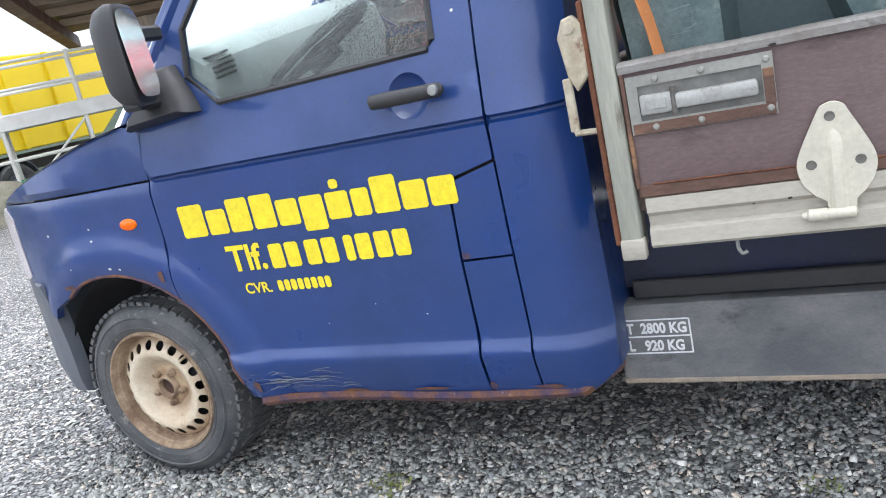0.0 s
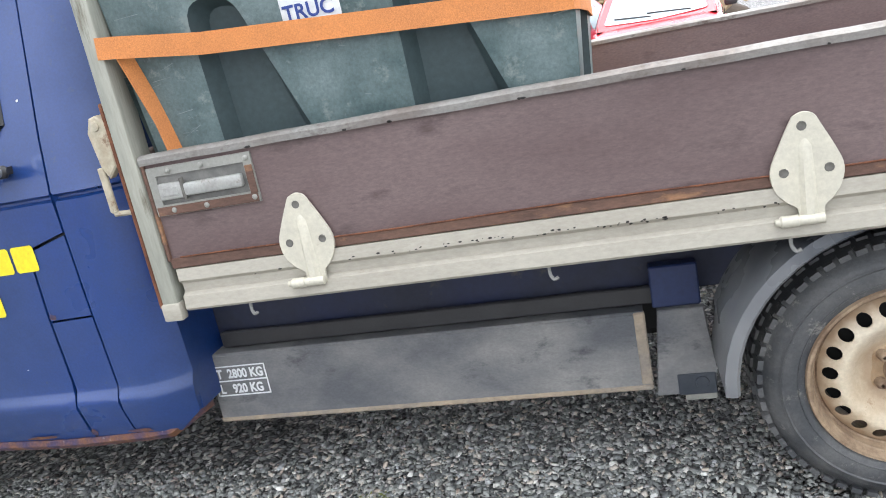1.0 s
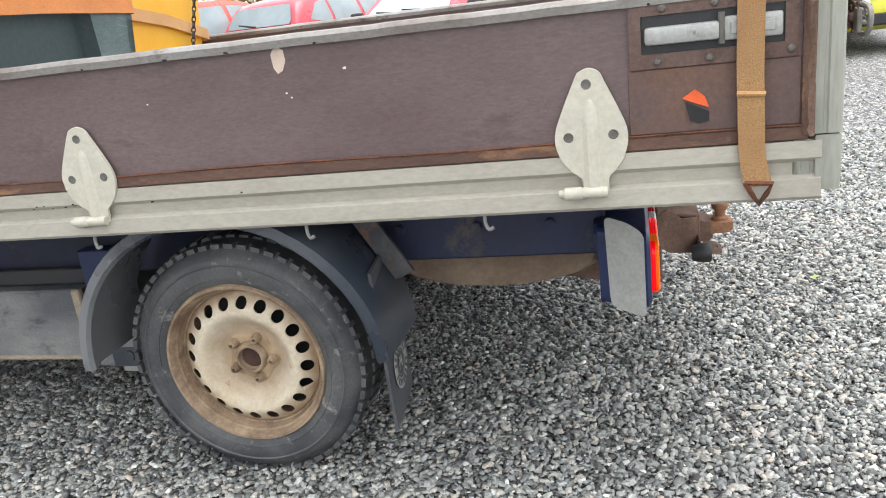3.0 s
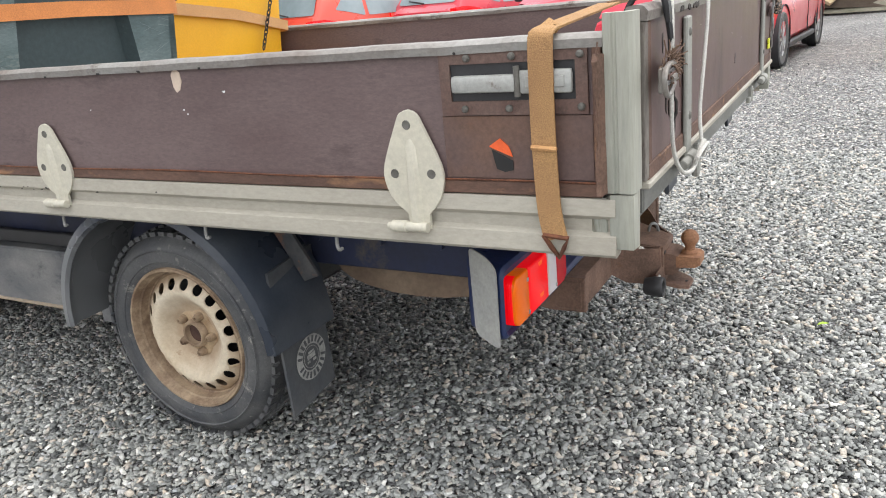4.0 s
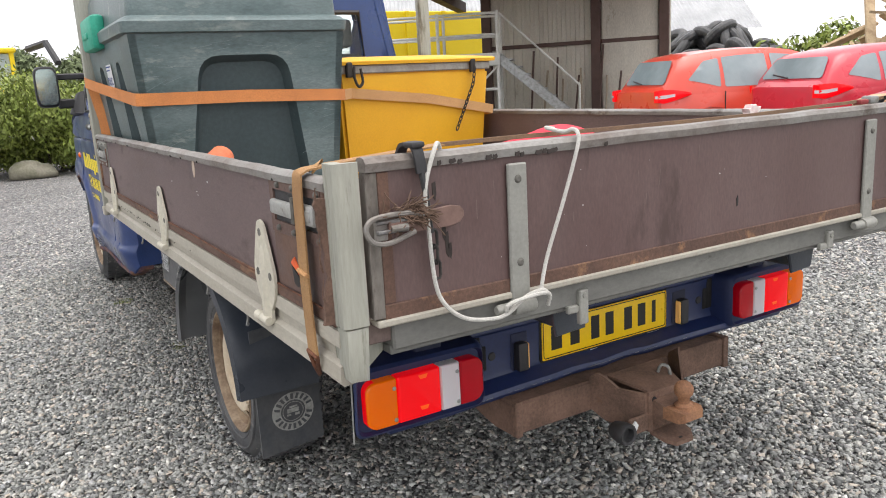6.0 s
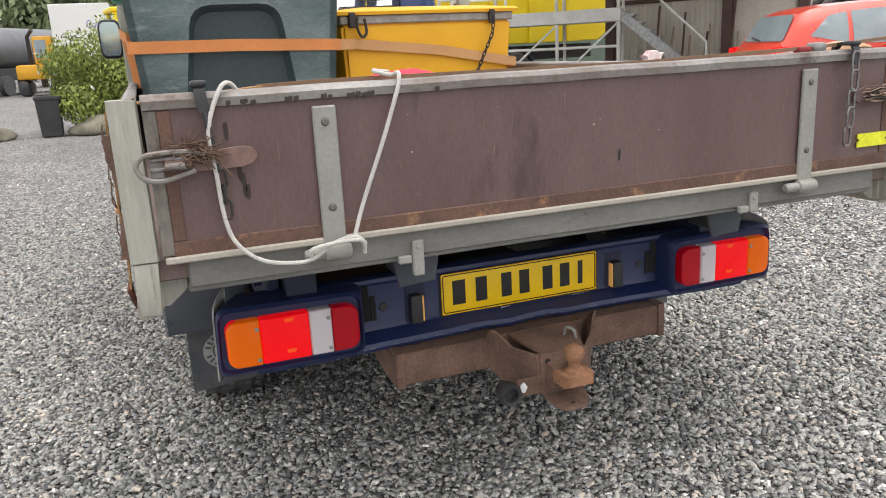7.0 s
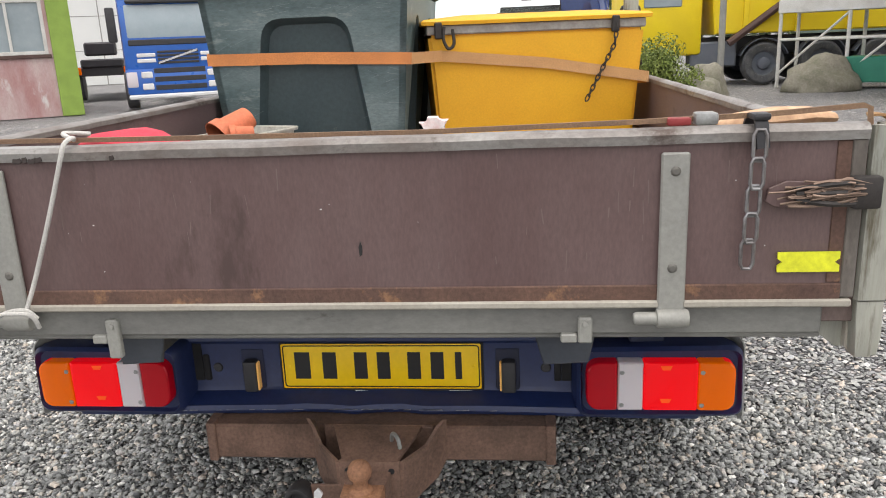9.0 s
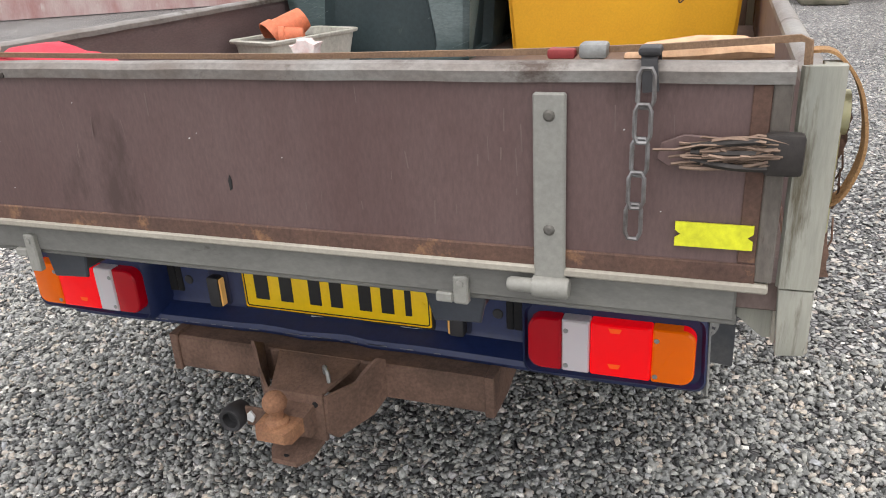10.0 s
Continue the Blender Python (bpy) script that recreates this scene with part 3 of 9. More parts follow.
    # side repeater
    bm = lathe(bmesh.new(), [(0.0, -0.012), (0.5, -0.010), (0.9, -0.005), (1.0, 0.0), (1.0, 0.01)], 24, (0, 0, 0), "y")
    for v in bm.verts:
        v.co = (-3.252 + 0.036 * v.co.x, (WY if right else 0) + s * (cab_y(-3.25, 0.92) + v.co.y), 0.918 + 0.019 * v.co.z)
    part("side_indicator", bm, LENS_ORANGE, truck, "orange side indicator")
    # headlight
    bm = skin(bmesh.new(), [(-4.02, 0.74), (-3.93, 0.76), (-3.905, 0.98), (-3.98, 1.02), (-4.08, 0.98), (-4.1, 0.8)], off(-0.004, right), 0.04, 0.03, (), inw)
    part("headlight", bm, LENS_WHITE, truck, "clear headlight")
    # mirror
    bm = bmesh.new()
    f = (lambda x, y, z: (x, WY - y, z)) if right else (lambda x, y, z: (x, y, z))
    foot = [(-3.13, 1.185), (-2.86, 1.203), (-2.872, 1.232), (-2.905, 1.29), (-2.94, 1.345), (-2.985, 1.345), (-3.04, 1.27), (-3.12, 1.215)]
    loft(bm, [[f(-3.0 + (x + 3.0) * k, cab_y(x, z) + d, 1.25 + (z - 1.25) * k) for x, z in foot] for d, k in ((0.02, 1.0), (-0.020, 0.98), (-0.045, 0.88), (-0.058, 0.70))])
    part("mirror_foot", bm, BLACK, truck, "black mirror foot")

# front: bonnet, bumper, screen, roof, back wall
bm = bmesh.new()
rows = []
for x in np.linspace(-4.06, -3.2, 10):
    e = float(np.interp(x, (-4.06, -3.96, -3.35, -3.2), (0.99, 1.04, 1.187, 1.207)))
    y0 = cab_y(x, 1.045)
    rows.append([(x - 0.10 * math.sin(math.pi * t), y0 + (WY - 2 * y0) * t, e + 0.075 * math.sin(math.pi * t)) for t in np.linspace(0, 1, 13)])
loft(bm, rows, False)
part("bonnet", bm, BLUE, truck, "blue bonnet")
bm = bmesh.new()
rows = []
for z, o in ((0.312, -0.07), (0.325, -0.02), (0.37, 0.005), (0.50, 0.02), (0.64, 0.02), (0.70, 0.01), (0.735, 0.0), (0.74, -0.03)):
    xr = -3.785 - 0.05 * max(0.0, (z - 0.6) / 0.14)
    half = [(x, cab_y(x, 0.52) - 0.006 - 0.5 * min(o, 0), z) for x in np.linspace(xr, -4.10, 7)]
    row = [(xr + 0.004, half[0][1] + 0.05, z)] + half
    y0 = half[-1][1]
    for t in np.linspace(0, 1, 13)[1:-1]:
        row.append((-4.10 - (0.18 + o) * math.sin(math.pi * t) ** 0.55, y0 + (WY - 2 * y0) * t, z))
    rows.append(row + [(x, WY - y, w) for x, y, w in half[::-1]])
loft(bm, rows, False)
part("front_bumper", bm, GREYPLAST, truck, "grey plastic front bumper")
bm = bmesh.new()
loft(bm, [[(-4.03 - 0.22 * math.sin(math.pi * t), 0.3 + (WY - 0.6) * t, z) for t in np.linspace(0, 1, 9)] for z in (0.74, 1.0)], False)
part("grille", bm, BLACK, truck)
bm = bmesh.new()
loft(bm, [[(x - 0.10 * math.sin(math.pi * t), y0 + (WY - 2 * y0) * t, z) for t in np.linspace(0, 1, 9)] for x, z, y0 in ((-3.25, 1.2, 0.13), (-2.62, 1.87, 0.27))], False)
scr = part("windscreen", bm, CLEAR, truck, "windscreen")
scr.visible_shadow = False
bm = bmesh.new()
loft(bm, [[(x, y0 + (WY - 2 * y0) * t, z + 0.05 * math.sin(math.pi * t)) for t in np.linspace(0, 1, 11)] for x, z, y0 in ((-2.66, 1.84, 0.26), (-2.5, 1.90, 0.28), (-1.95, 1.91, 0.28), (-1.83, 1.87, 0.30))], False)
part("roof", bm, BLUE, truck, "blue cab roof")
bm = bmesh.new()
bw = [(0.42, 1.30), (1.634, 1.30), (1.60, 1.72), (0.45, 1.72)]
skin(bm, [(0.16, 0.36), (WY - 0.16, 0.36), (WY - 0.17, 1.2), (WY - 0.29, 1.88), (0.29, 1.88), (0.17, 1.2)], lambda u, v: (-1.824, u, v), 0.15, 0.02, (bw,), (-1, 0, 0))
part("cab_back_wall", bm, BLUE, truck, "blue cab back wall")
bm = bmesh.new()
skin(bm, bw, lambda u, v: (-1.828, u, v), 0.3, 0.004, (), (-1, 0, 0))
p = part("back_window", bm, CLEAR, truck, "rear cab window")
p.visible_shadow = False
bm = bmesh.new()
tube(bm, [(-1.820, u, v) for u, v in bw], 0.016, 6, True)
part("back_window_seal", bm, BLACK, truck)
for s, o in ((1, 0), (-1, WY)):
    bm = bmesh.new()
    tube(bm, [(-3.27, o + s * 0.200, 1.17), (-3.0, o + s * 0.232, 1.46), (-2.62, o + s * 0.300, 1.86)], 0.045, 10)
    part("screen_pillar", bm, BLUE, truck)
    # big outside mirror
    f = lambda x, y, z: (x, o + s * y, z)
    bm = bmesh.new()
    sec = []
    for d, g in ((0.026, 0.76), (0.05, 0.93), (0.09, 1.0), (0.115, 0.97), (0.12, 0.90)):
        ring = []
        for k in range(20):
            a = 2 * math.pi * k / 20
            c, q = math.cos(a), math.sin(a)
            yy = -0.092 + 0.072 * g * math.copysign(abs(c) ** 0.45, c)
            zz = 1.376 + 0.128 * g * math.copysign(abs(q) ** 0.45, q)
            ring.append(f(-2.965 + d - 0.35 * (yy + 0.098), yy, zz))
        sec.append(ring)
    loft(bm, sec)
    mir = part("door_mirror", bm, BLACK, truck, "black door mirror housing")
    bm = bmesh.new()
    ring = []
    for k in range(20):
        a = 2 * math.pi * k / 20
        c, q = math.cos(a), math.sin(a)
        yy = -0.092 + 0.060 * math.copysign(abs(c) ** 0.45, c)
        zz = 1.376 + 0.111 * math.copysign(abs(q) ** 0.45, q)
        ring.append(f(-2.836 - 0.35 * (yy + 0.098) - 0.05 * (zz - 1.371), yy, zz))
    bm.faces.new([bm.verts.new(q) for q in ring])
    part("mirror_glass", bm, MIRROR, mir, "mirror glass")
    bm = bmesh.new()
    box(bm, *sorted((-3.02, -2.95)), *sorted((o + s * -0.03, o + s * 0.10)), 1.24, 1.30, 0.01)
    box(bm, *sorted((-3.0, -2.96)), *sorted((o + s * -0.03, o + s * 0.15)), 1.42, 1.46, 0.008)
    pieces("mirror_arm", bm, BLACK, truck)

# cab interior
bm = bmesh.new()
loft(bm, [[(x, y, z) for x, z in ((-3.28, 0.7), (-3.28, 1.21), (-3.14, 1.33), (-3.02, 1.375), (-2.92, 1.365), (-2.86, 1.32), (-2.84, 1.22), (-2.95, 0.7))] for y in (0.17, WY - 0.17)])
part("dashboard", bm, DASH, truck, "pale grey dashboard")
bm = bmesh.new()
for yy in (0.22, 1.5):
    for i in range(5):
        box(bm, -2.93, -2.848 - 0.008 * max(0, i - 2), yy + 0.0, yy + 0.16, 1.268 + 0.016 * i, 1.275 + 0.016 * i)
pieces("vent_slat", bm, BLACK, truck)
bm = lathe(bmesh.new(), [(0.19 + 0.014 * math.cos(a), 0.014 * math.sin(a)) for a in np.linspace(0, 2 * math.pi, 9)[:-1]], 28, (0, 0, 0), "z", True)
box(bm, -0.18, 0.18, -0.02, 0.02, -0.012, 0.0)
lathe(bm, [(0.0, 0.01), (0.06, 0.0), (0.06, -0.06), (0.0, -0.06)], 12, (0, 0, 0), "z")
bmesh.ops.transform(bm, matrix=pose(-2.64, 0.58, 1.27, 0, 62 - 90, 0), verts=bm.verts)
part("steering_wheel", bm, BLACK, truck, "black steering wheel")
for y0 in (0.30, 1.25):
    bm = bmesh.new()
    loft(bm, [[(x, y, z) for x, z in ((-2.50, 0.78), (-2.50, 0.88), (-2.10, 0.90), (-2.02, 1.45), (-1.92, 1.50), (-1.90, 0.78))] for y in (y0, y0 + 0.5)])
    bmesh.ops.bevel(bm, geom=bm.edges[:], offset=0.03, segments=2, affect="EDGES")
    part("seat", bm, SEAT, truck, "grey cloth seat")
    bm = bmesh.new()
    box(bm, -2.0, -1.90, y0 + 0.13, y0 + 0.37, 1.52, 1.70, 0.03, 2)
    part("headrest", bm, SEAT, truck)
bm = bmesh.new()
box(bm, -3.3, -1.95, 0.17, WY - 0.17, 0.36, 0.42)
part("cab_floor", bm, BLACK, truck)
jk = thing("work_jacket", -1.97, 1.77, 1.66, "dark blue work jacket hung up inside the cab's back window", "jacket")
bm = bmesh.new()
rings = []
for z, w, d in ((0.06, 0.03, 0.02), (0.03, 0.09, 0.03), (-0.10, 0.13, 0.04), (-0.30, 0.14, 0.045), (-0.50, 0.145, 0.04), (-0.60, 0.14, 0.03)):
    rings.append([(d * math.sin(t) * (1 + 0.35 * math.sin(5 * t)), w * math.cos(t), z) for t in np.linspace(0, 2 * math.pi, 25)[:-1]])
loft(bm, rings)
part("jacket_body", bm, surf("navy_work_cloth", (0.03, 0.05, 0.16), 0.9, col2=(0.05, 0.075, 0.22), scale=9, bump=0.3), jk)

# lettering on the left door: the firm's name and numbers stand as plain blocks
on_door = lambda x, z: (x, cab_y(x, z) - 0.0022, z)


def block(x0, x1, z0, z1, x_lean=0.0, parent=None, mat=YELLOW_TXT, nm="lettering_block"):
    r = min(0.006, (x1 - x0) * 0.25)
    bm = skin(bmesh.new(), [(x0 + r, z0), (x1 - r, z0), (x1, z0 + r), (x1, z1 - r), (x1 - r, z1), (x0 + r, z1), (x0, z1 - r), (x0, z0 + r)], on_door, 0.08, 0)
    return part(nm, bm, mat, left_door)


X0, X1 = -3.04, -2.135
glyph = [(0.105, 0, 1.0), (0.082, 0, 0.76), (0.088, 0, 1.0), (0.088, 0, 1.0), (0.082, 0, 0.76), (0.086, -0.24, 0.76), (0.082, 0, 0.76), (0.062, 0, 0.76), (0.086, 0, 1.0), (0.082, 0, 0.76), (0.084, 0, 0.76)]
wsum = sum(g[0] for g in glyph) + 0.010 * (len(glyph) - 1)
x = X0
for i, (w, lo, hi) in enumerate(glyph):
    w2 = w / wsum * (X1 - X0)
    base = 0.850
    block(x, x + w2, base + lo * 0.098, base + hi * 0.098)
    if i == 6:
        block(x + w2 * 0.3, x + w2 * 0.7, base + 0.083, base + 0.108)
    x += w2 + 0.010 / wsum * (X1 - X0)
lettering("lettering", "Tlf.", 0.108, YELLOW_TXT, left_door, lambda u, v: on_door(-2.905 + u, 0.735 + v), "yellow lettering reading Tlf.", 0.003)
for a, b in ((-2.735, -2.682), (-2.672, -2.62), (-2.596, -2.543), (-2.533, -2.48), (-2.452, -2.42), (-2.41, -2.358), (-2.345, -2.292), (-2.282, -2.23)):
    block(-2.752 + (a + 2.735) * 0.90, -2.752 + (b + 2.735) * 0.90, 0.730, 0.803)
lettering("lettering", "CVR.", 0.046, YELLOW_TXT, left_door, lambda u, v: on_door(-2.876 + u, 0.661 + v), "small yellow lettering reading CVR.", 0.001)
for i in range(8):
    block(-2.755 + i * 0.0235, -2.755 + i * 0.0235 + 0.019, 0.660, 0.694)

SCRAPE = surf("dull_scrape", (0.22, 0.24, 0.28), 0.6, scale=40, bump=0)
CHIP = surf("bare_primer_chip", (0.62, 0.63, 0.64), 0.6, scale=40, bump=0)
rs = random.Random(31)
bm = bmesh.new()
for x, z, r in ((-3.648, 0.915, 0.010), (-3.428, 0.921, 0.006), (-3.425, 0.883, 0.005), (-3.37, 0.789, 0.008), (-3.33, 0.783, 0.006), (-3.55, 0.80, 0.004), (-2.45, 0.60, 0.003), (-2.62, 0.55, 0.0025), (-2.30, 0.56, 0.003), (-2.07, 1.30, 0.006)):
    skin(bm, [(x + r * math.cos(a) * rs.uniform(0.6, 1.2), z + 0.7 * r * math.sin(a) * rs.uniform(0.6, 1.1)) for a in np.linspace(0, 6.28, 8)[:-1]], lambda u, v: (u, cab_y(u, v) - 0.0016, v), 0.05, 0)
pieces("paint_chip", bm, CHIP, truck, "small pale stone chips in the paint")
bm = bmesh.new()
for i in range(26):
    x, z = rs.gauss(-2.76, 0.09), rs.uniform(0.345, 0.415)
    L, a, w = rs.uniform(0.015, 0.07), rs.uniform(-0.25, 0.25), rs.uniform(0.0008, 0.002)
    q = [(x - L, z - L * a), (x, z + 0.004), (x + L, z + L * a), (x + L * 0.9, z + L * a + w), (x, z + 0.004 + w * 1.5), (x - L * 0.9, z - L * a + w)]
    bm.faces.new([bm.verts.new((u, cab_y(u, v) - 0.004, v)) for u, v in q])
tagged(part("scrape", bm, SCRAPE, truck), "thin pale scrapes low on the door", kind="stuff")
bm = bmesh.new()
for x, z, w, h in ((-2.150, 0.712, 0.016, 0.010), (-2.158, 0.340, 0.012, 0.016), (-3.165, 0.745, 0.012, 0.030), (-3.60, 0.735, 0.03, 0.010), (-2.93, 0.36, 0.016, 0.03), (-2.60, 0.332, 0.05, 0.006), (-2.35, 0.333, 0.06, 0.007), (-2.0, 0.335, 0.05, 0.008)):
    skin(bm, [(x + w * math.cos(a) * rs.uniform(0.6, 1.1), z + h * math.sin(a) * rs.uniform(0.6, 1.1)) for a in np.linspace(0, 6.28, 11)[:-1]], lambda u, v: (u, cab_y(u, v) - 0.002, v), 0.05, 0)
pieces("rust_spot", bm, RUST_PAINT, truck, "rust spots at the panel edges")

# chassis and underside
bm = bmesh.new()
box(bm, -1.85, 1.0, 0.34, 0.42, 0.50, 0.70, 0.004)
part("chassis_rail", bm, BLUE_DIRTY, truck, "dusty dark blue chassis rail")
bm = bmesh.new()
box(bm, -1.85, 1.0, WY - 0.42, WY - 0.34, 0.50, 0.70, 0.004)
part("chassis_rail", bm, BLUE_DIRTY, truck, "dusty dark blue chassis rail")
bm = bmesh.new()
box(bm, -3.0, -1.93, 0.2, WY - 0.2, 0.33, 0.40, 0.01)
box(bm, -2.9, -0.45, 0.55, 1.5, 0.28, 0.50, 0.03)
box(bm, -0.06, 0.06, 0.3, WY - 0.3, 0.26, 0.40, 0.02)
box(bm, -1.9, 0.95, 0.9, 1.15, 0.42, 0.55, 0.02)
part("underbody", bm, BLACK, truck)
bm = bmesh.new()
for x in (-1.5, -0.9, -0.3, 0.35, 0.9):
    box(bm, x - 0.03, x + 0.03, 0.06, WY - 0.06, 0.70, 0.775, 0.004)
pieces("cross_beam", bm, GALV, truck)
bm = bmesh.new()
lathe(bm, [(0.0, 0), (0.13, 0.0), (0.14, 0.02), (0.14, 0.34), (0.13, 0.36), (0.0, 0.36)], 20, (0.62, 0.45, 0.46), "y")
bmesh.ops.scale(bm, vec=(2.1, 1, 0.62), space=Matrix.Translation((-0.62, 0, -0.46)), verts=bm.verts)
part("silencer", bm, surf("pale_brown_silencer", (0.26, 0.19, 0.13), 0.7, col2=(0.15, 0.10, 0.07), amount=0.8, scale=5, bump=0.2), truck, "brown rusty silencer drum")
bm = bmesh.new()
box(bm, 0.30, 0.93, 0.30, 0.335, 0.515, 0.665, 0.004)
for x in (0.42, 0.62, 0.8):
    lathe(bm, [(0.0, 0.0), (0.012, 0.0), (0.012, 0.03), (0.0, 0.03)], 10, (x, 0.28, 0.60), "y")
part("rear_rail_plate", bm, BLUE_DIRTY, truck)

# side skirt between the axles
bm = bmesh.new()
box(bm, -1.852, -0.565, 0.268, 0.285, 0.262, 0.474, 0.006)
box(bm, -1.852, -0.565, 0.27, 0.34, 0.466, 0.476, 0.003)
skirt = part("side_skirt", bm, SKIRT, truck, "dusty grey side skirt with a weight sticker")
bm = bmesh.new()
box(bm, -1.854, -0.562, 0.2655, 0.287, 0.252, 0.270, 0.005)
box(bm, -0.592, -0.562, 0.2655, 0.287, 0.268, 0.474, 0.004)
part("skirt_rim", bm, SKIRT_RIM, skirt, "mud-crusted lower rim")
bm = bmesh.new()
box(bm, -1.80, -0.45, 0.30, 0.32, 0.482, 0.53, 0.004)
part("skirt_bracket", bm, BLACK, truck)
bm = bmesh.new()
prism(bm, [(-0.555, 0.235), (-0.53, 0.475), (-0.415, 0.475), (-0.40, 0.30), (-0.405, 0.235)], "y", 0.262, 0.29, 0.004)
jack = part("skirt_end_plate", bm, SKIRT, truck, "grey end plate beside the wheel")
bm = bmesh.new()
box(bm, -0.50, -0.405, 0.257, 0.262, 0.235, 0.295, 0.002)
lathe(bm, [(0, -0.004), (0.016, -0.003), (0.018, 0.002)], 10, (-0.44, 0.256, 0.27), "y")
part("corner_tab", bm, FENDER, jack)
bm = bmesh.new()
box(bm, -0.485, -0.405, 0.27, 0.30, 0.212, 0.236, 0.003)
part("jack_pad", bm, GALV, jack)
bm = bmesh.new()
box(bm, -0.54, -0.42, 0.275, 0.32, 0.478, 0.59, 0.004)
part("blue_bracket", bm, NAVY, truck, "dirty dark blue bracket")
# sticker
bm = bmesh.new()
sx, sz, w, h = -1.838, 0.339, 0.176, 0.098
t = 0.004
y0 = 0.2665
for a, b, c, d in ((0, w, 0, t), (0, w, h - t, h), (0, t, 0, h), (w - t, w, 0, h), (0, w, h / 2 - t / 2, h / 2 + t / 2)):
    box(bm, sx + a, sx + b, y0, y0 + 0.001, sz + c, sz + d)
frame_ob = part("sticker_frame", bm, WHITE_PRINT, skirt, "white printed frame")
lettering("sticker_text", "T  2800 KG", 0.040, WHITE_PRINT, skirt, lambda u, v: (sx + 0.012 + u * 0.80, y0, sz + h / 2 + 0.010 + v), "white text T 2800 KG", 0.0016)
lettering("sticker_text", "L   920 KG", 0.040, WHITE_PRINT, skirt, lambda u, v: (sx + 0.012 + u * 0.80, y0, sz + 0.010 + v), "white text L 920 KG", 0.0016)


# ---------------------------------------------------------------- wheels
HUB_STAIN = surf("rust_stained_hub_paint", (0.44, 0.33, 0.21), 0.6, col2=(0.27, 0.17, 0.09), amount=0.9, scale=14, fine=110, grain=0.18, bump=0.25, stain=(0.16, 0.08, 0.04), stain_amount=0.34, stain_scale=22)


def wheel(x, y, z, flip):
    """A steel wheel; its outer face looks along -y before the turn."""
    w = new("wheel")
    w.parent = truck
    w.matrix_basis = pose(x, y, z, 0, 23 if x > -1 else -40, 180 if flip else 0) @ Matrix.Diagonal((0.965, 1, 0.965, 1))
    tagged(w, "cream rusty steel wheel with a dusty tyre")
    R = 0.341
    bm = bmesh.new()
    prof = [(0.222, 0.0), (0.236, -0.010), (0.250, -0.016), (0.285, -0.018), (0.303, -0.012), (0.315, 0.002), (R - 0.004, 0.02), (R, 0.06), (R, 0.145), (R - 0.006, 0.185), (0.30, 0.212), (0.25, 0.215), (0.21, 0.20)]
    lathe(bm, prof, 72, (0, 0, 0), "y", cap=False)
    tyre = part("tyre", bm, TYRE, w, "dusty black tyre")
    bm = bmesh.new()
    for i in range(56):
        a = 2 * math.pi * i / 56
        for k, (y0, y1, sk) in enumerate(((-0.002, 0.034, 0.0), (0.05, 0.095, 0.5), (0.11, 0.155, 0.0), (0.168, 0.20, 0.5))):
            m = Matrix.Rotation(a + sk * 2 * math.pi / 56, 4, "Y") @ Matrix.Translation((R - 0.003, 0, 0))
            lean = -0.008 if k == 0 else (-0.004 if k == 3 else 0)
            box(bm, -0.004 + lean, 0.009 + lean, y0, y1, -0.0125, 0.0125, 0, 1, m)
    part("tread", bm, TYRE, w)
    bm = bmesh.new()
    lathe(bm, [(0.283, -0.0185), (0.287, -0.0215), (0.291, -0.0185)], 64, (0, 0, 0), "y", cap=False)
    lathe(bm, [(0.247, -0.0150), (0.2495, -0.0178), (0.252, -0.0155)], 64, (0, 0, 0), "y", cap=False)
    pieces("sidewall_rib", bm, TYRE, w)
    # rim barrel and lip
    bm = bmesh.new()
    lathe(bm, [(0.232, -0.004), (0.228, -0.014), (0.220, -0.014), (0.217, -0.006), (0.213, 0.006), (0.209, 0.010), (0.2065, 0.026), (0.203, 0.038), (0.194, 0.056), (0.192, 0.19)], 64, (0, 0, 0), "y", cap=False)
    rim = part("rim", bm, RIM_RUST, w, "rust-brown rim lip")
    # dished disc with round vent holes
    def disc(u, v):
        r = math.hypot(u, v) / 1.085
        return (u, float(np.interp(r, (0, 0.070, 0.080, 0.092, 0.104, 0.116, 0.127, 0.138, 0.148, 0.158, 0.168, 0.178, 0.188), (0.046, 0.046, 0.044, 0.036, 0.022, 0.010, 0.003, 0.002, 0.006, 0.013, 0.021, 0.030, 0.040))), v)
    holes = [circle(0.170 * math.cos(2 * math.pi * i / 20), 0.170 * math.sin(2 * math.pi * i / 20), 0.0165, 12) for i in range(20)]
    holes.append(circle(0, 0, 0.031, 20))
    bm = skin(bmesh.new(), circle(0, 0, 0.204, 60), disc, 0.014, 0.004, holes)
    part("rust_ring", lathe(bmesh.new(), [(0.2055, 0.028), (0.2045, 0.034), (0.200, 0.0365), (0.196, 0.0315)], 60, (0, 0, 0), "y", cap=False), RIM_RUST, w, "dark rust ring round the disc")
    part("rust_ring", lathe(bmesh.new(), [(0.2205, -0.0155), (0.2165, -0.008), (0.2125, 0.004)], 60, (0, 0, 0), "y", cap=False), RIM_RUST, w)
    dsc = part("wheel_disc", bm, RIM, w, "cream painted steel disc with round vent holes")
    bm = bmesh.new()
    # thin drum disc, blackened as the shade behind the vent holes
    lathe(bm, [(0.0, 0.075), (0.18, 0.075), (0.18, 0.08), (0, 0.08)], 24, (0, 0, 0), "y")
    part("brake_drum", bm, HOLE_SHADE, w)
    bm = bmesh.new()
    lathe(bm, [(0.047, 0.046), (0.044, 0.026), (0.039, 0.019), (0.034, 0.020), (0.030, 0.044)], 28, (0, 0, 0), "y", cap=False)
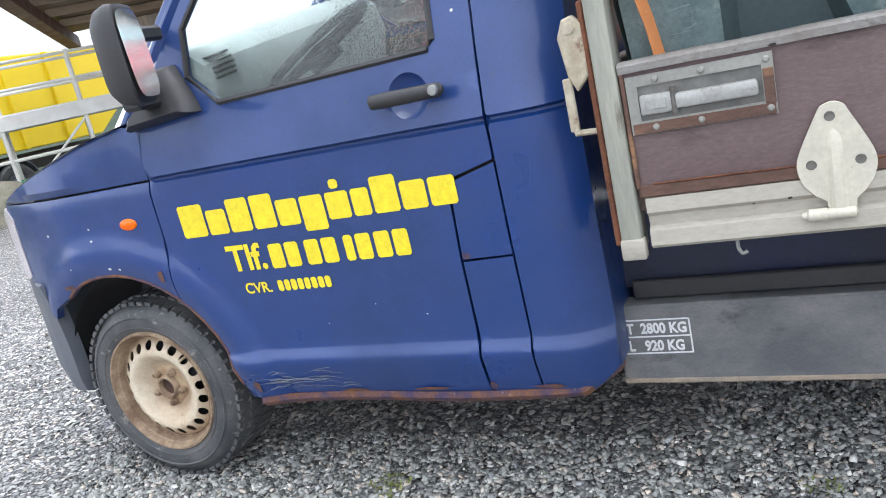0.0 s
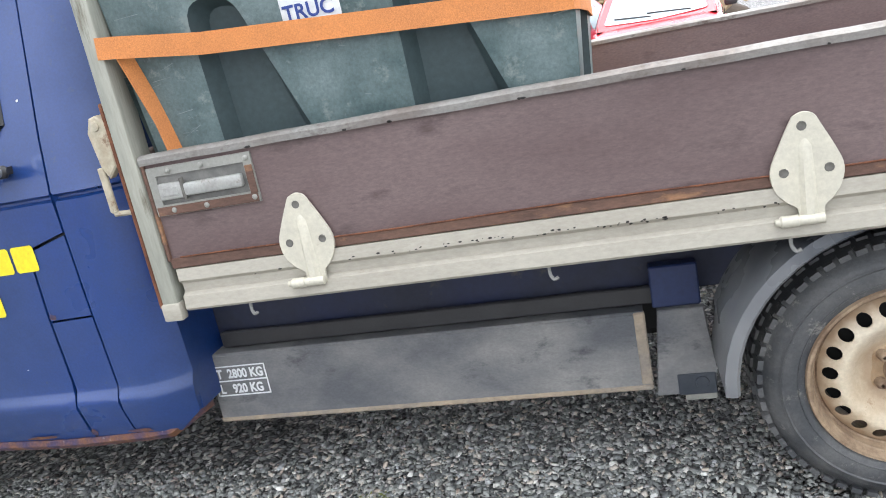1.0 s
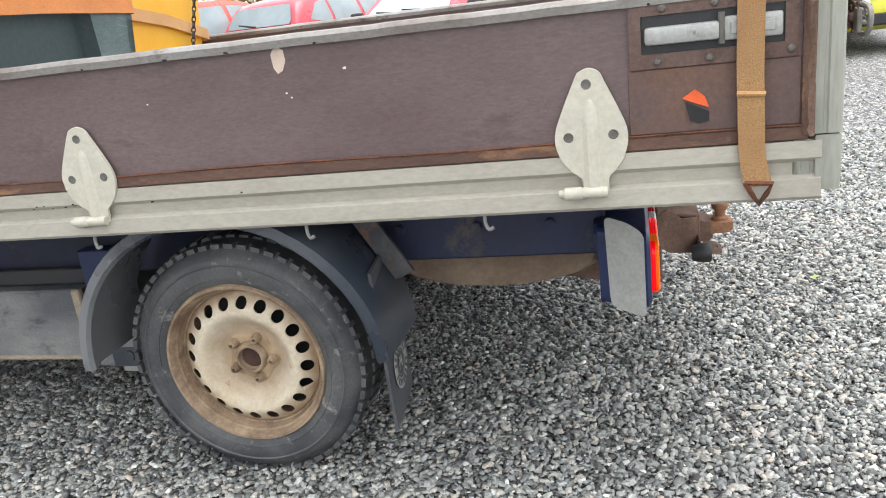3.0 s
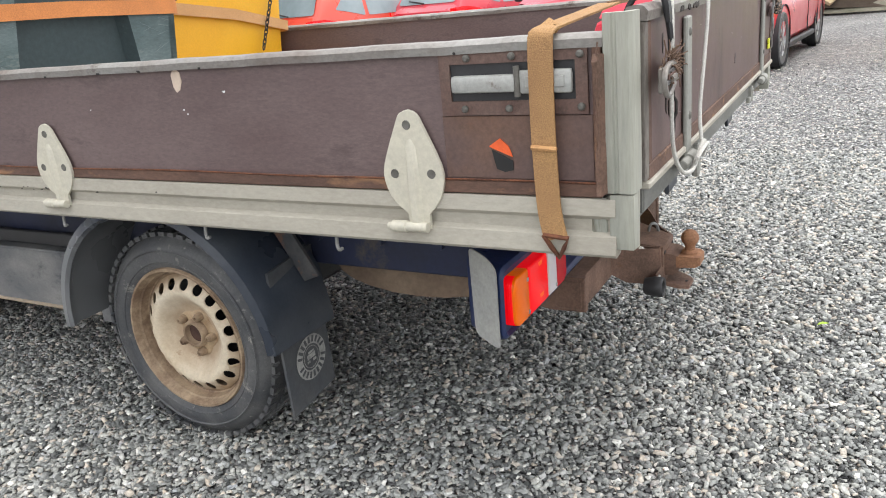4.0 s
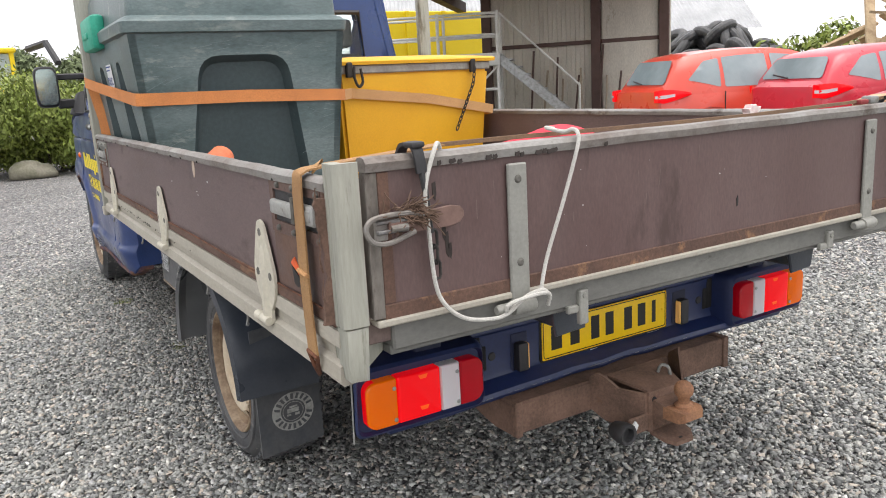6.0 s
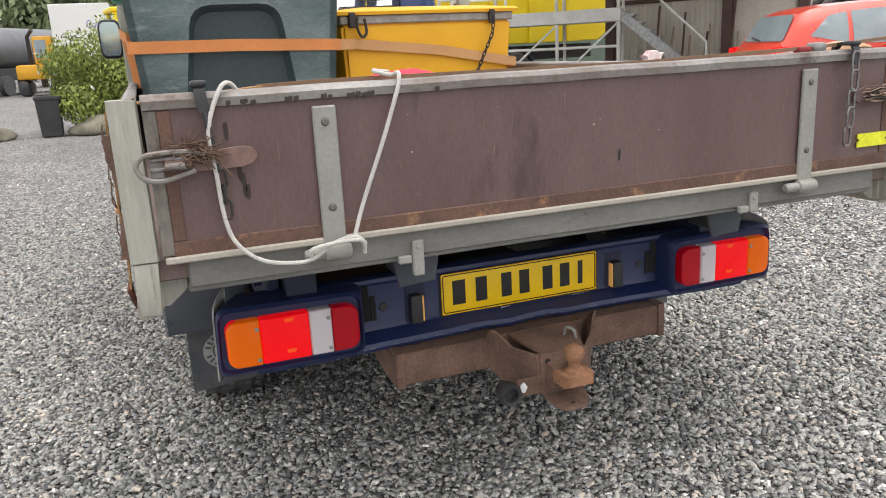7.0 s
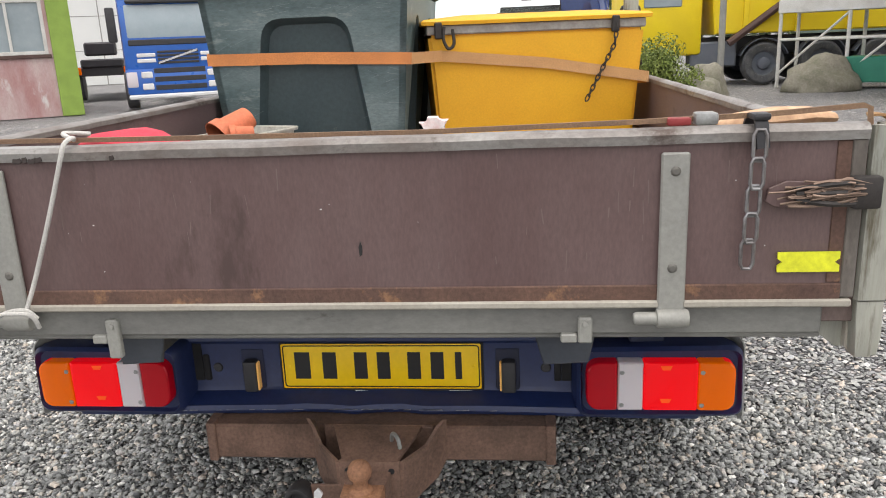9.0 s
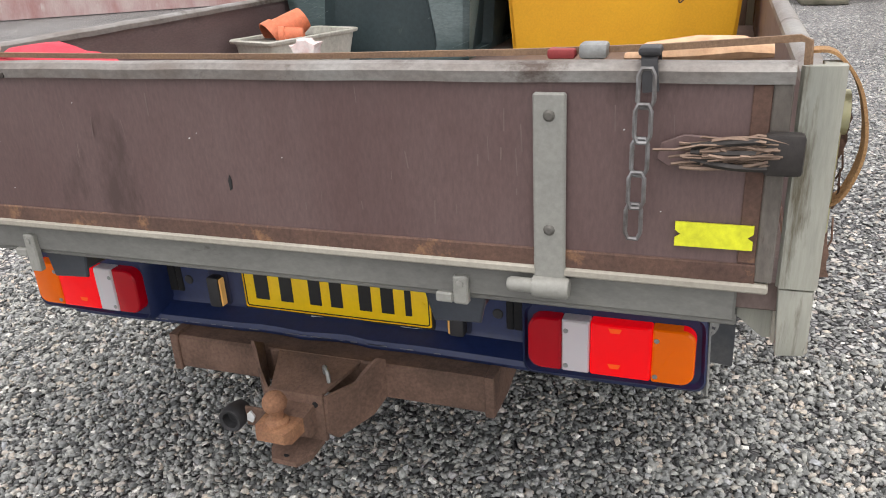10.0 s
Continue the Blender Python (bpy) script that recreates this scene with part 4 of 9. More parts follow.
    part("hub_ring", bm, RIM_RUST, w, "rusty hub ring")
    # hub centre: rust colour, darkened as the shade of a hole
    bm = lathe(bmesh.new(), [(0.0, 0.036), (0.031, 0.038), (0.031, 0.050)], 20, (0, 0, 0), "y", cap=False)
    part("hub_cap", bm, surf("dark_hub_rust", (0.07, 0.035, 0.025), 0.85, col2=(0.03, 0.02, 0.016), scale=20, bump=0.3) if "dark_hub_rust" not in bpy.data.materials else bpy.data.materials["dark_hub_rust"], w, "rusty hub centre, darkened for the shade of its hole")
    bm = bmesh.new()
    for i in range(5):
        a = 2 * math.pi * i / 5 + 0.3
        lathe(bm, [(0.0, 0.004), (0.0045, 0.004), (0.005, -0.008), (0.009, -0.007), (0.0125, 0.0), (0.0145, 0.018)], 10, (0.062 * math.cos(a), 0.024, 0.062 * math.sin(a)), "y")
    pieces("wheel_bolt", bm, RIM_RUST, w)
    bm = bmesh.new()
    lobes = [(0.072 + 0.006 * math.cos(5 * (t - 0.3)), t) for t in np.linspace(0, 2 * math.pi, 51)[:-1]]
    loft(bm, [[(r * k * math.cos(t), y, r * k * math.sin(t)) for r, t in lobes] for y, k in ((0.050, 1.06), (0.043, 1.00), (0.0405, 0.93), (0.040, 0.52))], True, False)
    part("hub_flange", bm, HUB_STAIN, w, "rust-stained five-lobed hub flange")
    bm = bmesh.new()
    tube(bm, [(0.19, 0.025, 0.0), (0.182, 0.0, 0.0), (0.176, -0.012, 0.0)], 0.005, 6)
    part("valve", bm, RIM, w)
    return w


wheel(0.004, 0.134, 0.308, False)
wheel(-3.416, 0.140, 0.320, False)
wheel(0.004, WY - 0.134, 0.308, True)
wheel(-3.416, WY - 0.140, 0.320, True)


# ---------------------------------------------------------------- rear mudguards and flaps
STAY = surf("rust_patched_stay", (0.045, 0.048, 0.055), 0.5, col2=(0.11, 0.105, 0.10), amount=0.9, scale=11, bump=0.15, stain=(0.17, 0.085, 0.05), stain_amount=0.36, stain_scale=13)
FADED = surf("faded_grey_print", (0.36, 0.36, 0.34), 0.8, col2=(0.22, 0.22, 0.21), amount=0.8, scale=40, bump=0.1)


def mudguard(right):
    s, o = (-1, WY) if right else (1, 0)
    bm = bmesh.new()
    rings = []
    for a in np.linspace(181, 2, 25):
        c, q = math.cos(radians(a)), math.sin(radians(a))
        def P(r, y):
            rx, rz = (r * 0.985, r * 0.93)
            return (0.015 + rx * c, o + s * y, 0.345 + rz * q)
        low = 0.0 if 20 < a < 166 else 0.012
        rings.append([P(0.392, 0.040), P(0.400, 0.030), P(0.425, 0.036), P(0.436 - low, 0.07), P(0.437 - low, 0.29), P(0.428 - low, 0.29), P(0.425 - low, 0.075), P(0.398, 0.048)])
    loft(bm, rings)
    g = part("mudguard", bm, FENDER_PALE, truck, "grey plastic mudguard over the rear wheel")
    bm = bmesh.new()
    rings = []
    for x, z in ((0.392, 0.56), (0.396, 0.45), (0.398, 0.30), (0.402, 0.142)):
        rings.append([(x, o + s * 0.090, z), (x - 0.020, o + s * 0.305, z + 0.012), (x - 0.012, o + s * 0.305, z + 0.012), (x + 0.008, o + s * 0.090, z)])
    loft(bm, rings)
    fl = part("mud_flap", bm, FLAP, truck, "black rubber mud flap with a faded round emblem")
    bm = bmesh.new()
    loft(bm, [[(x - (y - 0.09) * 0.093, o + s * y, z) for x, z in ((0.394, 0.435), (0.4085, 0.435), (0.4085, 0.463), (0.394, 0.463))] for y in (0.092, 0.303)])
    part("flap_bar", bm, RUST_DARK, fl)
    # the emblem: a pale worn ring with bars for its print
    ex_at = lambda r, t: (0.4105 - 0.093 * (0.115 + r * math.cos(t)) - 0.022 * (0.272 + r * math.sin(t) - 0.30), o + s * (0.205 + r * math.cos(t)), 0.272 + 0.88 * r * math.sin(t))
    ts = np.linspace(0, 2 * math.pi, 41)[:-1]
    bm = bmesh.new()
    for r0, r1 in ((0.072, 0.042), (0.036, 0.034)):
        a, b = [bm.verts.new(ex_at(r0, t)) for t in ts], [bm.verts.new(ex_at(r1, t)) for t in ts]
        for k in range(40):
            bm.faces.new((a[k], a[(k + 1) % 40], b[(k + 1) % 40], b[k]))
    for u0, u1, v0, v1 in ((-0.020, 0.020, -0.004, 0.010), (-0.012, 0.016, 0.012, 0.018), (-0.022, -0.008, -0.014, -0.007), (0.006, 0.022, -0.016, -0.008)):
        bm.faces.new([bm.verts.new((0.4112 - 0.093 * (0.115 + u), o + s * (0.205 + u), 0.272 + v)) for u, v in ((u0, v0), (u1, v0), (u1, v1), (u0, v1))])
    emb = part("flap_emblem", bm, FADED, fl, "faded grey ring emblem")
    bm = bmesh.new()
    for k in range(20):
        if k in (0, 10):
            continue
        t = 2 * math.pi * k / 20
        c = Vector(ex_at(0.057, t))
        d1, d2 = Vector((0, s * math.cos(t), 0.88 * math.sin(t))) * 0.0105, Vector((0, -s * math.sin(t), 0.88 * math.cos(t))) * 0.0045
        bm.faces.new([bm.verts.new(c + Vector((0.0008, 0, 0)) + d1 * u + d2 * v) for u, v in ((-1, -1), (1, -1), (1, 1), (-1, 1))])
    tagged(part("emblem_bar", bm, FLAP, emb), "dark worn print bars", kind="stuff")
    bm = bmesh.new()
    loft(bm, [[(0.30, o + s * y, 0.70), (0.36, o + s * y, 0.70), (0.47, o + s * y, 0.52), (0.42, o + s * y, 0.50)] for y in (0.205, 0.215)])
    part("guard_stay", bm, STAY, g, "dirty grey stay with rust")


mudguard(False)
mudguard(True)

SHIELD_M = surf("dull_grey_hook", (0.20, 0.20, 0.19), 0.6, scale=20, bump=0.1)
BOLT = surf("dark_weathered_bolt", (0.15, 0.145, 0.13), 0.6, metal=0.3, col2=(0.08, 0.072, 0.06), scale=40, bump=0.2)

# ---------------------------------------------------------------- the load bed
BX0, BX1 = -1.745, 1.40
Z_TOP, Z_SILL = 1.108, 0.822
BW = 2.024         # the bed's far side
bm = bmesh.new()
box(bm, BX0 + 0.03, BX1 - 0.05, 0.03, BW - 0.03, 0.785, 0.83, 0.003)
part("bed_floor", bm, PLY_IN, truck, "worn brown plywood load floor")


RUST_BLOOM = surf("rust_bloomed_board", (0.105, 0.066, 0.058), 0.6, col2=(0.155, 0.085, 0.055), amount=0.8, scale=5, fine=100, grain=0.2, bump=0.2, stain=(0.17, 0.085, 0.05), stain_amount=0.30, stain_scale=5)
FRAME_RUST = surf("rust_bitten_latch_frame", (0.105, 0.058, 0.046), 0.7, col2=(0.17, 0.12, 0.10), amount=0.7, scale=9, fine=130, grain=0.25, bump=0.3, stain=(0.06, 0.036, 0.028), stain_amount=0.42, stain_scale=14)


def drop_side(right):
    s, o = (-1, BW) if right else (1, 0)
    f = lambda y: o + s * y
    d = new("drop_side")
    d.parent = truck
    tagged(d, "brown plywood drop side with a scuffed metal top rail")

    def bx(bm, x0, x1, y0, y1, z0, z1, bev=0.0, seg=1):
        a, b = sorted((f(y0), f(y1)))
        return box(bm, x0, x1, a, b, z0, z1, bev, seg)
    # outer and inner skins share one panel; the joint at the lower edge is a stained strip
    part("board", bx(bmesh.new(), -1.685, 1.315, 0.010, 0.032, Z_SILL + 0.012, Z_TOP - 0.015), PLY, d)
    part("lower_strip", bx(bmesh.new(), -1.682, 1.312, 0.004, 0.0365, Z_SILL, Z_SILL + 0.026, 0.002), STRIP, d, "rust-stained lower edge")
    bm = bmesh.new()
    tube(bm, [(x, f(0.0035), Z_SILL + 0.0265 + 0.002 * math.sin(7 * x)) for x in np.linspace(-1.65, 1.31, 60)], 0.0022, 5)
    part("strip_bead", bm, RUST, d)
    bm = bmesh.new()
    rings = []
    for x in np.linspace(-1.688, 1.32, 60):
        w = 0.0006 * math.sin(23 * x) + 0.0004 * math.sin(61 * x)
        rings.append([(x, f(y), z + w) for y, z in ((0.000, Z_TOP - 0.021), (-0.001, Z_TOP - 0.006), (0.006, Z_TOP + 0.001), (0.018, Z_TOP + 0.004), (0.032, Z_TOP + 0.001), (0.040, Z_TOP - 0.006), (0.040, Z_TOP - 0.021))])
    loft(bm, rings)
    part("top_rail", bm, RAIL_TOP, d, "scuffed metal top rail")
    bm = bmesh.new()
    for x0, x1 in ((-1.687, -1.678), (1.300, 1.316)):
        bx(bm, x0, x1, 0.001, 0.038, Z_SILL + 0.02, Z_TOP - 0.02, 0.002)
    pieces("end_cap", bm, STRIP, d)
    # recessed latches near both ends
    for x0, x1, rust in ((-1.676, -1.395, False), (1.003, 1.292, True)):
        z0, z1 = (0.974, 1.090) if rust else (0.958, 1.078)
        lt = part("latch_plate", skin(bmesh.new(), [(x0, z0), (x1, z0), (x1, z1), (x0, z1)], lambda u, v: (u, f(0.003), v), 0.06, 0.02,
                                      ([(x0 + 0.022, z0 + 0.026), (x1 - 0.022, z0 + 0.026), (x1 - 0.022, z1 - 0.022), (x0 + 0.022, z1 - 0.022)],), (0, s, 0)),
                  FRAME_RUST if rust else GALV, d, "rusty latch plate" if rust else "grey latch plate with rusty lower edge")
        part("latch_tray", bx(bmesh.new(), x0 + 0.02, x1 - 0.02, 0.0075, 0.0098, z0 + 0.024, z1 - 0.02), TRAY if not rust else BLACK, d)
        bm = bmesh.new()
        u0, u1 = (x0 + 0.028, x0 + 0.158) if rust else (x0 + 0.095, x1 - 0.030)
        v0, v1 = (x0 + 0.163, x1 - 0.026) if rust else (x0 + 0.024, x0 + 0.090)
        bx(bm, u0, u1, -0.010, 0.007, z0 + 0.042, z0 + 0.074, 0.006, 2)
        part("latch_lever", bm, LEVER, d, "worn steel latch lever")
        bm = bmesh.new()
        bx(bm, v0, v1, -0.005, 0.007, z0 + 0.038, z0 + 0.080, 0.005, 2)
        bx(bm, v0 + 0.012, v1 - 0.012, -0.007, -0.004, z0 + 0.048, z0 + 0.070, 0.002)
        part("latch_keeper", bm, LEVER, d, "worn steel latch keeper")
        bm = bmesh.new()
        tube(bm, [(0.5 * (u1 + v0) if rust else 0.5 * (u0 + v1), f(-0.004), z0 + 0.034), (0.5 * (u1 + v0) if rust else 0.5 * (u0 + v1), f(-0.004), z0 + 0.088)], 0.006, 8)
        part("latch_pivot", bm, BOLT, d)
        if not rust:
            part("rust_line", bx(bmesh.new(), x0 + 0.004, x1 - 0.003, -0.0005, 0.003, z0 + 0.001, z0 + 0.022, 0.001), STRIP, d)
            part("rust_line", bx(bmesh.new(), x1 - 0.020, x1 - 0.001, -0.0005, 0.003, z0 + 0.022, z1 - 0.03, 0.001), STRIP, d)
        bm = bmesh.new()
        for x, z in ((x0 + 0.06, z1 - 0.011), (x0 + 0.15, z1 - 0.011), (x1 - 0.012, z1 - 0.013), (x1 - 0.012, z0 + 0.013), (x0 + 0.14, z0 + 0.012), (x0 + 0.05, z0 + 0.012)):
            lathe(bm, [(0.0, -0.005), (0.004, -0.0045), (0.007, -0.001), (0.007, 0.003)], 10, (x, 0, z), "y")
        for v in bm.verts:
            v.co.y = f(v.co.y)
        pieces("rivet", bm, BOLT if rust else GALV, d)
        if rust:
            part("corner_sheet", bx(bmesh.new(), x0 - 0.004, 1.298, 0.0070, 0.0098, Z_SILL + 0.03, z0 - 0.002, 0.001), RUST_BLOOM, d)
    # three strap hinges
    for hx, hk in ((-1.305, 0.91), (-0.208, 0.92), (0.926, 1.0)):     # the forward two are shorter
        hz = lambda v: 0.741 + (v - 0.741) * hk
        prof = [(-0.020, 0.980), (0.0, 0.988), (0.020, 0.980), (0.030, 0.96), (0.055, 0.905), (0.068, 0.868), (0.067, 0.836), (0.052, 0.80), (0.028, 0.777), (0.030, 0.745), (-0.020, 0.745), (-0.020, 0.777), (-0.050, 0.80), (-0.067, 0.836), (-0.068, 0.868), (-0.055, 0.905), (-0.030, 0.96)]
        bm = prism(bmesh.new(), [(hx + q.x, hz(q.y)) for q in smooth_path([(u, v, 0) for u, v in prof[:9]], 3) + [Vector((u, v, 0)) for u, v in prof[9:11]] + smooth_path([(u, v, 0) for u, v in prof[11:] + prof[:1]], 3)[:-1]], "y", *sorted((f(-0.004), f(0.003))), 0.0015)
        loft(bm, [[(hx + u * k, f(y), hz(z)) for u, y in ((-0.016, -0.003), (-0.007, -0.003 - 0.010 * g), (0.007, -0.003 - 0.010 * g), (0.016, -0.003))] for z, k, g in ((0.93, 0.4, 0.1), (0.915, 0.8, 0.6), (0.85, 1.0, 1.0), (0.75, 1.1, 1.1))])
        part("hinge_leaf", bm, HINGE, d, "cream painted teardrop hinge")
        bm = lathe(bmesh.new(), [(0.0, -0.068), (0.007, -0.068), (0.008, -0.060), (0.0125, -0.056), (0.0125, -0.024), (0.0105, -0.022), (0.0105, 0.026), (0.0, 0.028)], 14, (hx + 0.0, f(-0.011), 0.750), "x")
        part("hinge_pin", bm, HINGE, d)
        bm = bmesh.new()
        for u, v in ((-0.004, 0.958), (-0.043, 0.859), (0.042, 0.860)):
            lathe(bm, [(0.0, -0.0045), (0.0055, -0.0045), (0.009, -0.0055), (0.0105, -0.003)], 10, (hx + u, 0, hz(v)), "y")
        for v in bm.verts:
            v.co.y = f(v.co.y)
        pieces("hinge_bolt", bm, BOLT, d)
    # sill extrusion below
    prof = [(0.002, Z_SILL - 0.002), (0.000, 0.789), (0.012, 0.779), (0.013, 0.757), (0.000, 0.749), (-0.003, 0.716), (0.004, 0.709), (0.03, 0.712), (0.05, 0.73), (0.05, Z_SILL - 0.002)]
    bm = bmesh.new()
    loft(bm, [[(x, f(y), z) for y, z in prof] for x in np.linspace(-1.672, 1.335, 30)])
    part("bed_sill", bm, CREAM, truck, "cream-grey bed sill rail")
    bm = bmesh.new()
    for i, x in enumerate((-1.50, -0.75, -0.245, 0.30, 0.70)):
        tube(bm, smooth_path([(x, f(0.012), 0.712), (x, f(0.010), 0.692), (x + 0.008, f(0.004), 0.680), (x + 0.018, f(0.004), 0.684)], 3), 0.0042, 6)
    pieces("rope_hook", bm, SHIELD_M, truck, "small galvanised rope hooks")


drop_side(False)
drop_side(True)

rs = random.Random(77)
bm = bmesh.new()
for i in range(60):
    x = rs.gauss(-0.62, 0.33)
    z = 0.7935 - rs.random() ** 2 * 0.008 + 0.003 * math.sin(5 * x)
    r = rs.uniform(0.001, 0.0036)
    prism(bm, [(x + r * 1.8 * math.cos(a) * rs.uniform(0.5, 1), z + r * 0.8 * math.sin(a) * rs.uniform(0.5, 1)) for a in np.linspace(0, 6.28, 7)[:-1]], "y", -0.0012, 0.002)
pieces("dirt_speck", bm, surf("black_dirt", (0.03, 0.028, 0.025), 0.9, scale=30, bump=0.2), truck, "black dirt specks along the sill")
bm = bmesh.new()
for i in range(12):
    x, z = rs.uniform(-1.5, 1.2), Z_TOP - 0.019
    r = rs.uniform(0.002, 0.006)
    prism(bm, [(x + r * 1.8 * math.cos(a) * rs.uniform(0.5, 1), z + 0.0035 * math.sin(a) * rs.uniform(0.5, 1)) for a in np.linspace(0, 6.28, 7)[:-1]], "y", -0.0022, 0.004)
pieces("tar_spot", bm, bpy.data.materials["black_dirt"], truck)

# chips and stains on the near board
bm = bmesh.new()
chip = [(-0.018, 0.02), (-0.012, 0.034), (0.0, 0.040), (0.012, 0.03), (0.014, 0.0), (0.004, -0.026), (-0.008, -0.034), (-0.016, -0.016)]
prism(bm, [(0.307 + u * 0.95, 1.060 + v * 0.72) for u, v in chip], "y", 0.0085, 0.011)
part("bare_patch", bm, surf("bare_wood", (0.62, 0.50, 0.40), 0.8, scale=30, bump=0.2), truck, "chipped bare patch on the board")
bm = bmesh.new()
rs = random.Random(3)
spots = [(0.445, 1.034, 0.004), (0.31, 0.995, 0.0022), (0.32, 0.985, 0.002), (-0.02, 1.0, 0.0016)]
for x, z, r in spots:
    prism(bm, [(x + r * 1.4 * math.cos(a) * rs.uniform(0.6, 1), z + r * math.sin(a) * rs.uniform(0.5, 1)) for a in np.linspace(0, 6.28, 8)[:-1]], "y", 0.0088, 0.0105)
pieces("paint_fleck", bm, WHITE_PRINT, truck, "pale flecks on the board")
bm = bmesh.new()
prism(bm, [(1.095, 0.915), (1.118, 0.930), (1.135, 0.915), (1.142, 0.895), (1.10, 0.912)], "y", 0.004, 0.0063)
part("torn_label", bm, surf("orange_label", (0.85, 0.13, 0.03), 0.5, bump=0), truck, "torn orange and black label")
bm = bmesh.new()
prism(bm, [(1.10, 0.908), (1.142, 0.888), (1.142, 0.870), (1.125, 0.866), (1.108, 0.872)], "y", 0.004, 0.0063)
part("torn_label", bm, INK, truck, "torn black label")


# posts: two tall ones in front, two short ones behind
def post_front(right):
    s, o = (-1, BW) if right else (1, 0)
    bm = bmesh.new()
    a, b = sorted((o + s * -0.006, o + s * 0.07))
    box(bm, -1.736, -1.690, a, b, 0.70, 1.93, 0.008, 2)
    p = part("front_post", bm, POST, truck, "tall cream-grey front post")
    bm = bmesh.new()
    a, b = sorted((o + s * 0.0, o + s * 0.05))
    box(bm, -1.750, -1.736, a, b, 0.72, 1.25, 0.004)
    part("post_edge", bm, RUST, p)
    bm = bmesh.new()
    a, b = sorted((o + s * -0.012, o + s * 0.02))
    box(bm, -1.738, -1.684, a, b, 0.688, 0.735, 0.006, 2)
    part("post_shoe", bm, CREAM, p)
    # over-centre catch on the front of the post
    bm = bmesh.new()
    prism(bm, [(-1.80, 1.185), (-1.785, 1.22), (-1.765, 1.225), (-1.745, 1.205), (-1.745, 1.10), (-1.775, 1.07), (-1.79, 1.10)], "y", *sorted((o + s * -0.002, o + s * 0.028)), 0.004)
    box(bm, -1.805, -1.785, *sorted((o + s * 0.0, o + s * 0.012)), 0.985, 1.10, 0.003)
    lathe(bm, [(0.0, -0.008), (0.012, -0.006), (0.014, 0.02)], 10, (-1.772, o + s * 0.0, 1.20), "y")
    tube(bm, [(-1.795, o + s * 0.006, 0.995), (-1.795, o + s * 0.006, 0.982), (-1.75, o + s * 0.02, 0.978)], 0.007, 6)
    part("catch", bm, surf("rusty_cream_catch", (0.46, 0.42, 0.32), 0.6, col2=(0.30, 0.24, 0.16), amount=0.8, scale=14, bump=0.2, stain=(0.16, 0.09, 0.05), stain_amount=0.32, stain_scale=22), p, "cream over-centre catch")


post_front(False)
post_front(True)
bm = bmesh.new()
box(bm, -1.735, -1.69, 0.07, BW - 0.07, 0.83, 1.12, 0.004)
part("headboard", bm, PLY_IN, truck, "brown plywood headboard")


def post_rear(right):
    s, o = (-1, BW) if right else (1, 0)
    f = lambda y: o + s * y
    bm = bmesh.new()
    rings = []
    for z in (0.832, 1.0, 1.14):
        rings.append([(x, f(y), z) for x, y in ((1.320, 0.002), (1.334, 0.000), (1.337, 0.004), (1.341, 0.004), (1.344, 0.000), (1.364, 0.000), (1.368, 0.004), (1.370, 0.010), (1.371, 0.050), (1.362, 0.054), (1.352, 0.026), (1.320, 0.026))])
    loft(bm, rings)
    p = part("rear_post", bm, POST, truck, "weathered grey rear corner post")
    bm = bmesh.new()
    prism(bm, [(f(y), z) for y, z in ((0.003, 0.829), (0.003, 0.760), (0.006, 0.726), (0.044, 0.722), (0.050, 0.829))], "x", 1.324, 1.368, 0.003, 2)
    prism(bm, [(f(y), z) for y, z in ((0.008, 0.822), (0.012, 0.726), (0.060, 0.724), (0.100, 0.757), (0.102, 0.820))], "x", 1.288, 1.318, 0.002, 1)
    part("post_foot", bm, POST, p, "flared post foot")
    bm = bmesh.new()
    rs = random.Random(6)
    rings = []
    for z in np.linspace(0.832, 1.075, 22):
        a = 0.010 + 0.007 * math.sin(25 * z) + rs.uniform(-0.003, 0.004)
        rings.append([(1.302, f(0.004), z), (1.306 + rs.uniform(0, 0.004), f(-a), z), (1.316, f(-a * rs.uniform(0.8, 1.1)), z), (1.3225, f(0.003), z)])
    loft(bm, rings)
    for _ in range(7):
        z = rs.uniform(0.86, 1.05)
        tube(bm, [(1.312, f(-0.010), z), (1.314, f(-0.016), z + rs.uniform(0.01, 0.03)), (1.316, f(-0.013), z + rs.uniform(0.03, 0.06))], 0.0014, 4)
    part("split_edge", bm, RUST_DARK, p)


post_rear(False)
post_rear(True)

BEAM = surf("dull_grey_beam", (0.20, 0.20, 0.182), 0.6, metal=0.1, col2=(0.135, 0.135, 0.125), amount=0.8, scale=5, fine=110, grain=0.14, bump=0.12, stain=(0.075, 0.066, 0.055), stain_amount=0.26, stain_scale=11, stretch=(1, 0.5, 1))

# tailgate
T_TOP, TX = 1.143, 1.372
tg = new("tailgate")
tg.parent = truck
tagged(tg, "brown plywood tailgate with rust stains and steel strap hinges")
bm = box(bmesh.new(), TX - 0.022, TX, 0.082, BW - 0.082, 0.842, T_TOP - 0.015)
part("board", bm, PLY_TAIL, tg)
bm = bmesh.new()
rings = []
for y in np.linspace(0.060, BW - 0.060, 50):
    w = 0.0006 * math.sin(19 * y)
    rings.append([(x, y, z + w) for x, z in ((TX + 0.008, T_TOP - 0.024), (TX + 0.010, T_TOP - 0.008), (TX + 0.003, T_TOP + 0.001), (TX - 0.010, T_TOP + 0.004), (TX - 0.026, T_TOP + 0.001), (TX - 0.032, T_TOP - 0.008), (TX - 0.032, T_TOP - 0.024))])
loft(bm, rings)
part("top_rail", bm, RAIL_TOP, tg, "scuffed metal top rail")
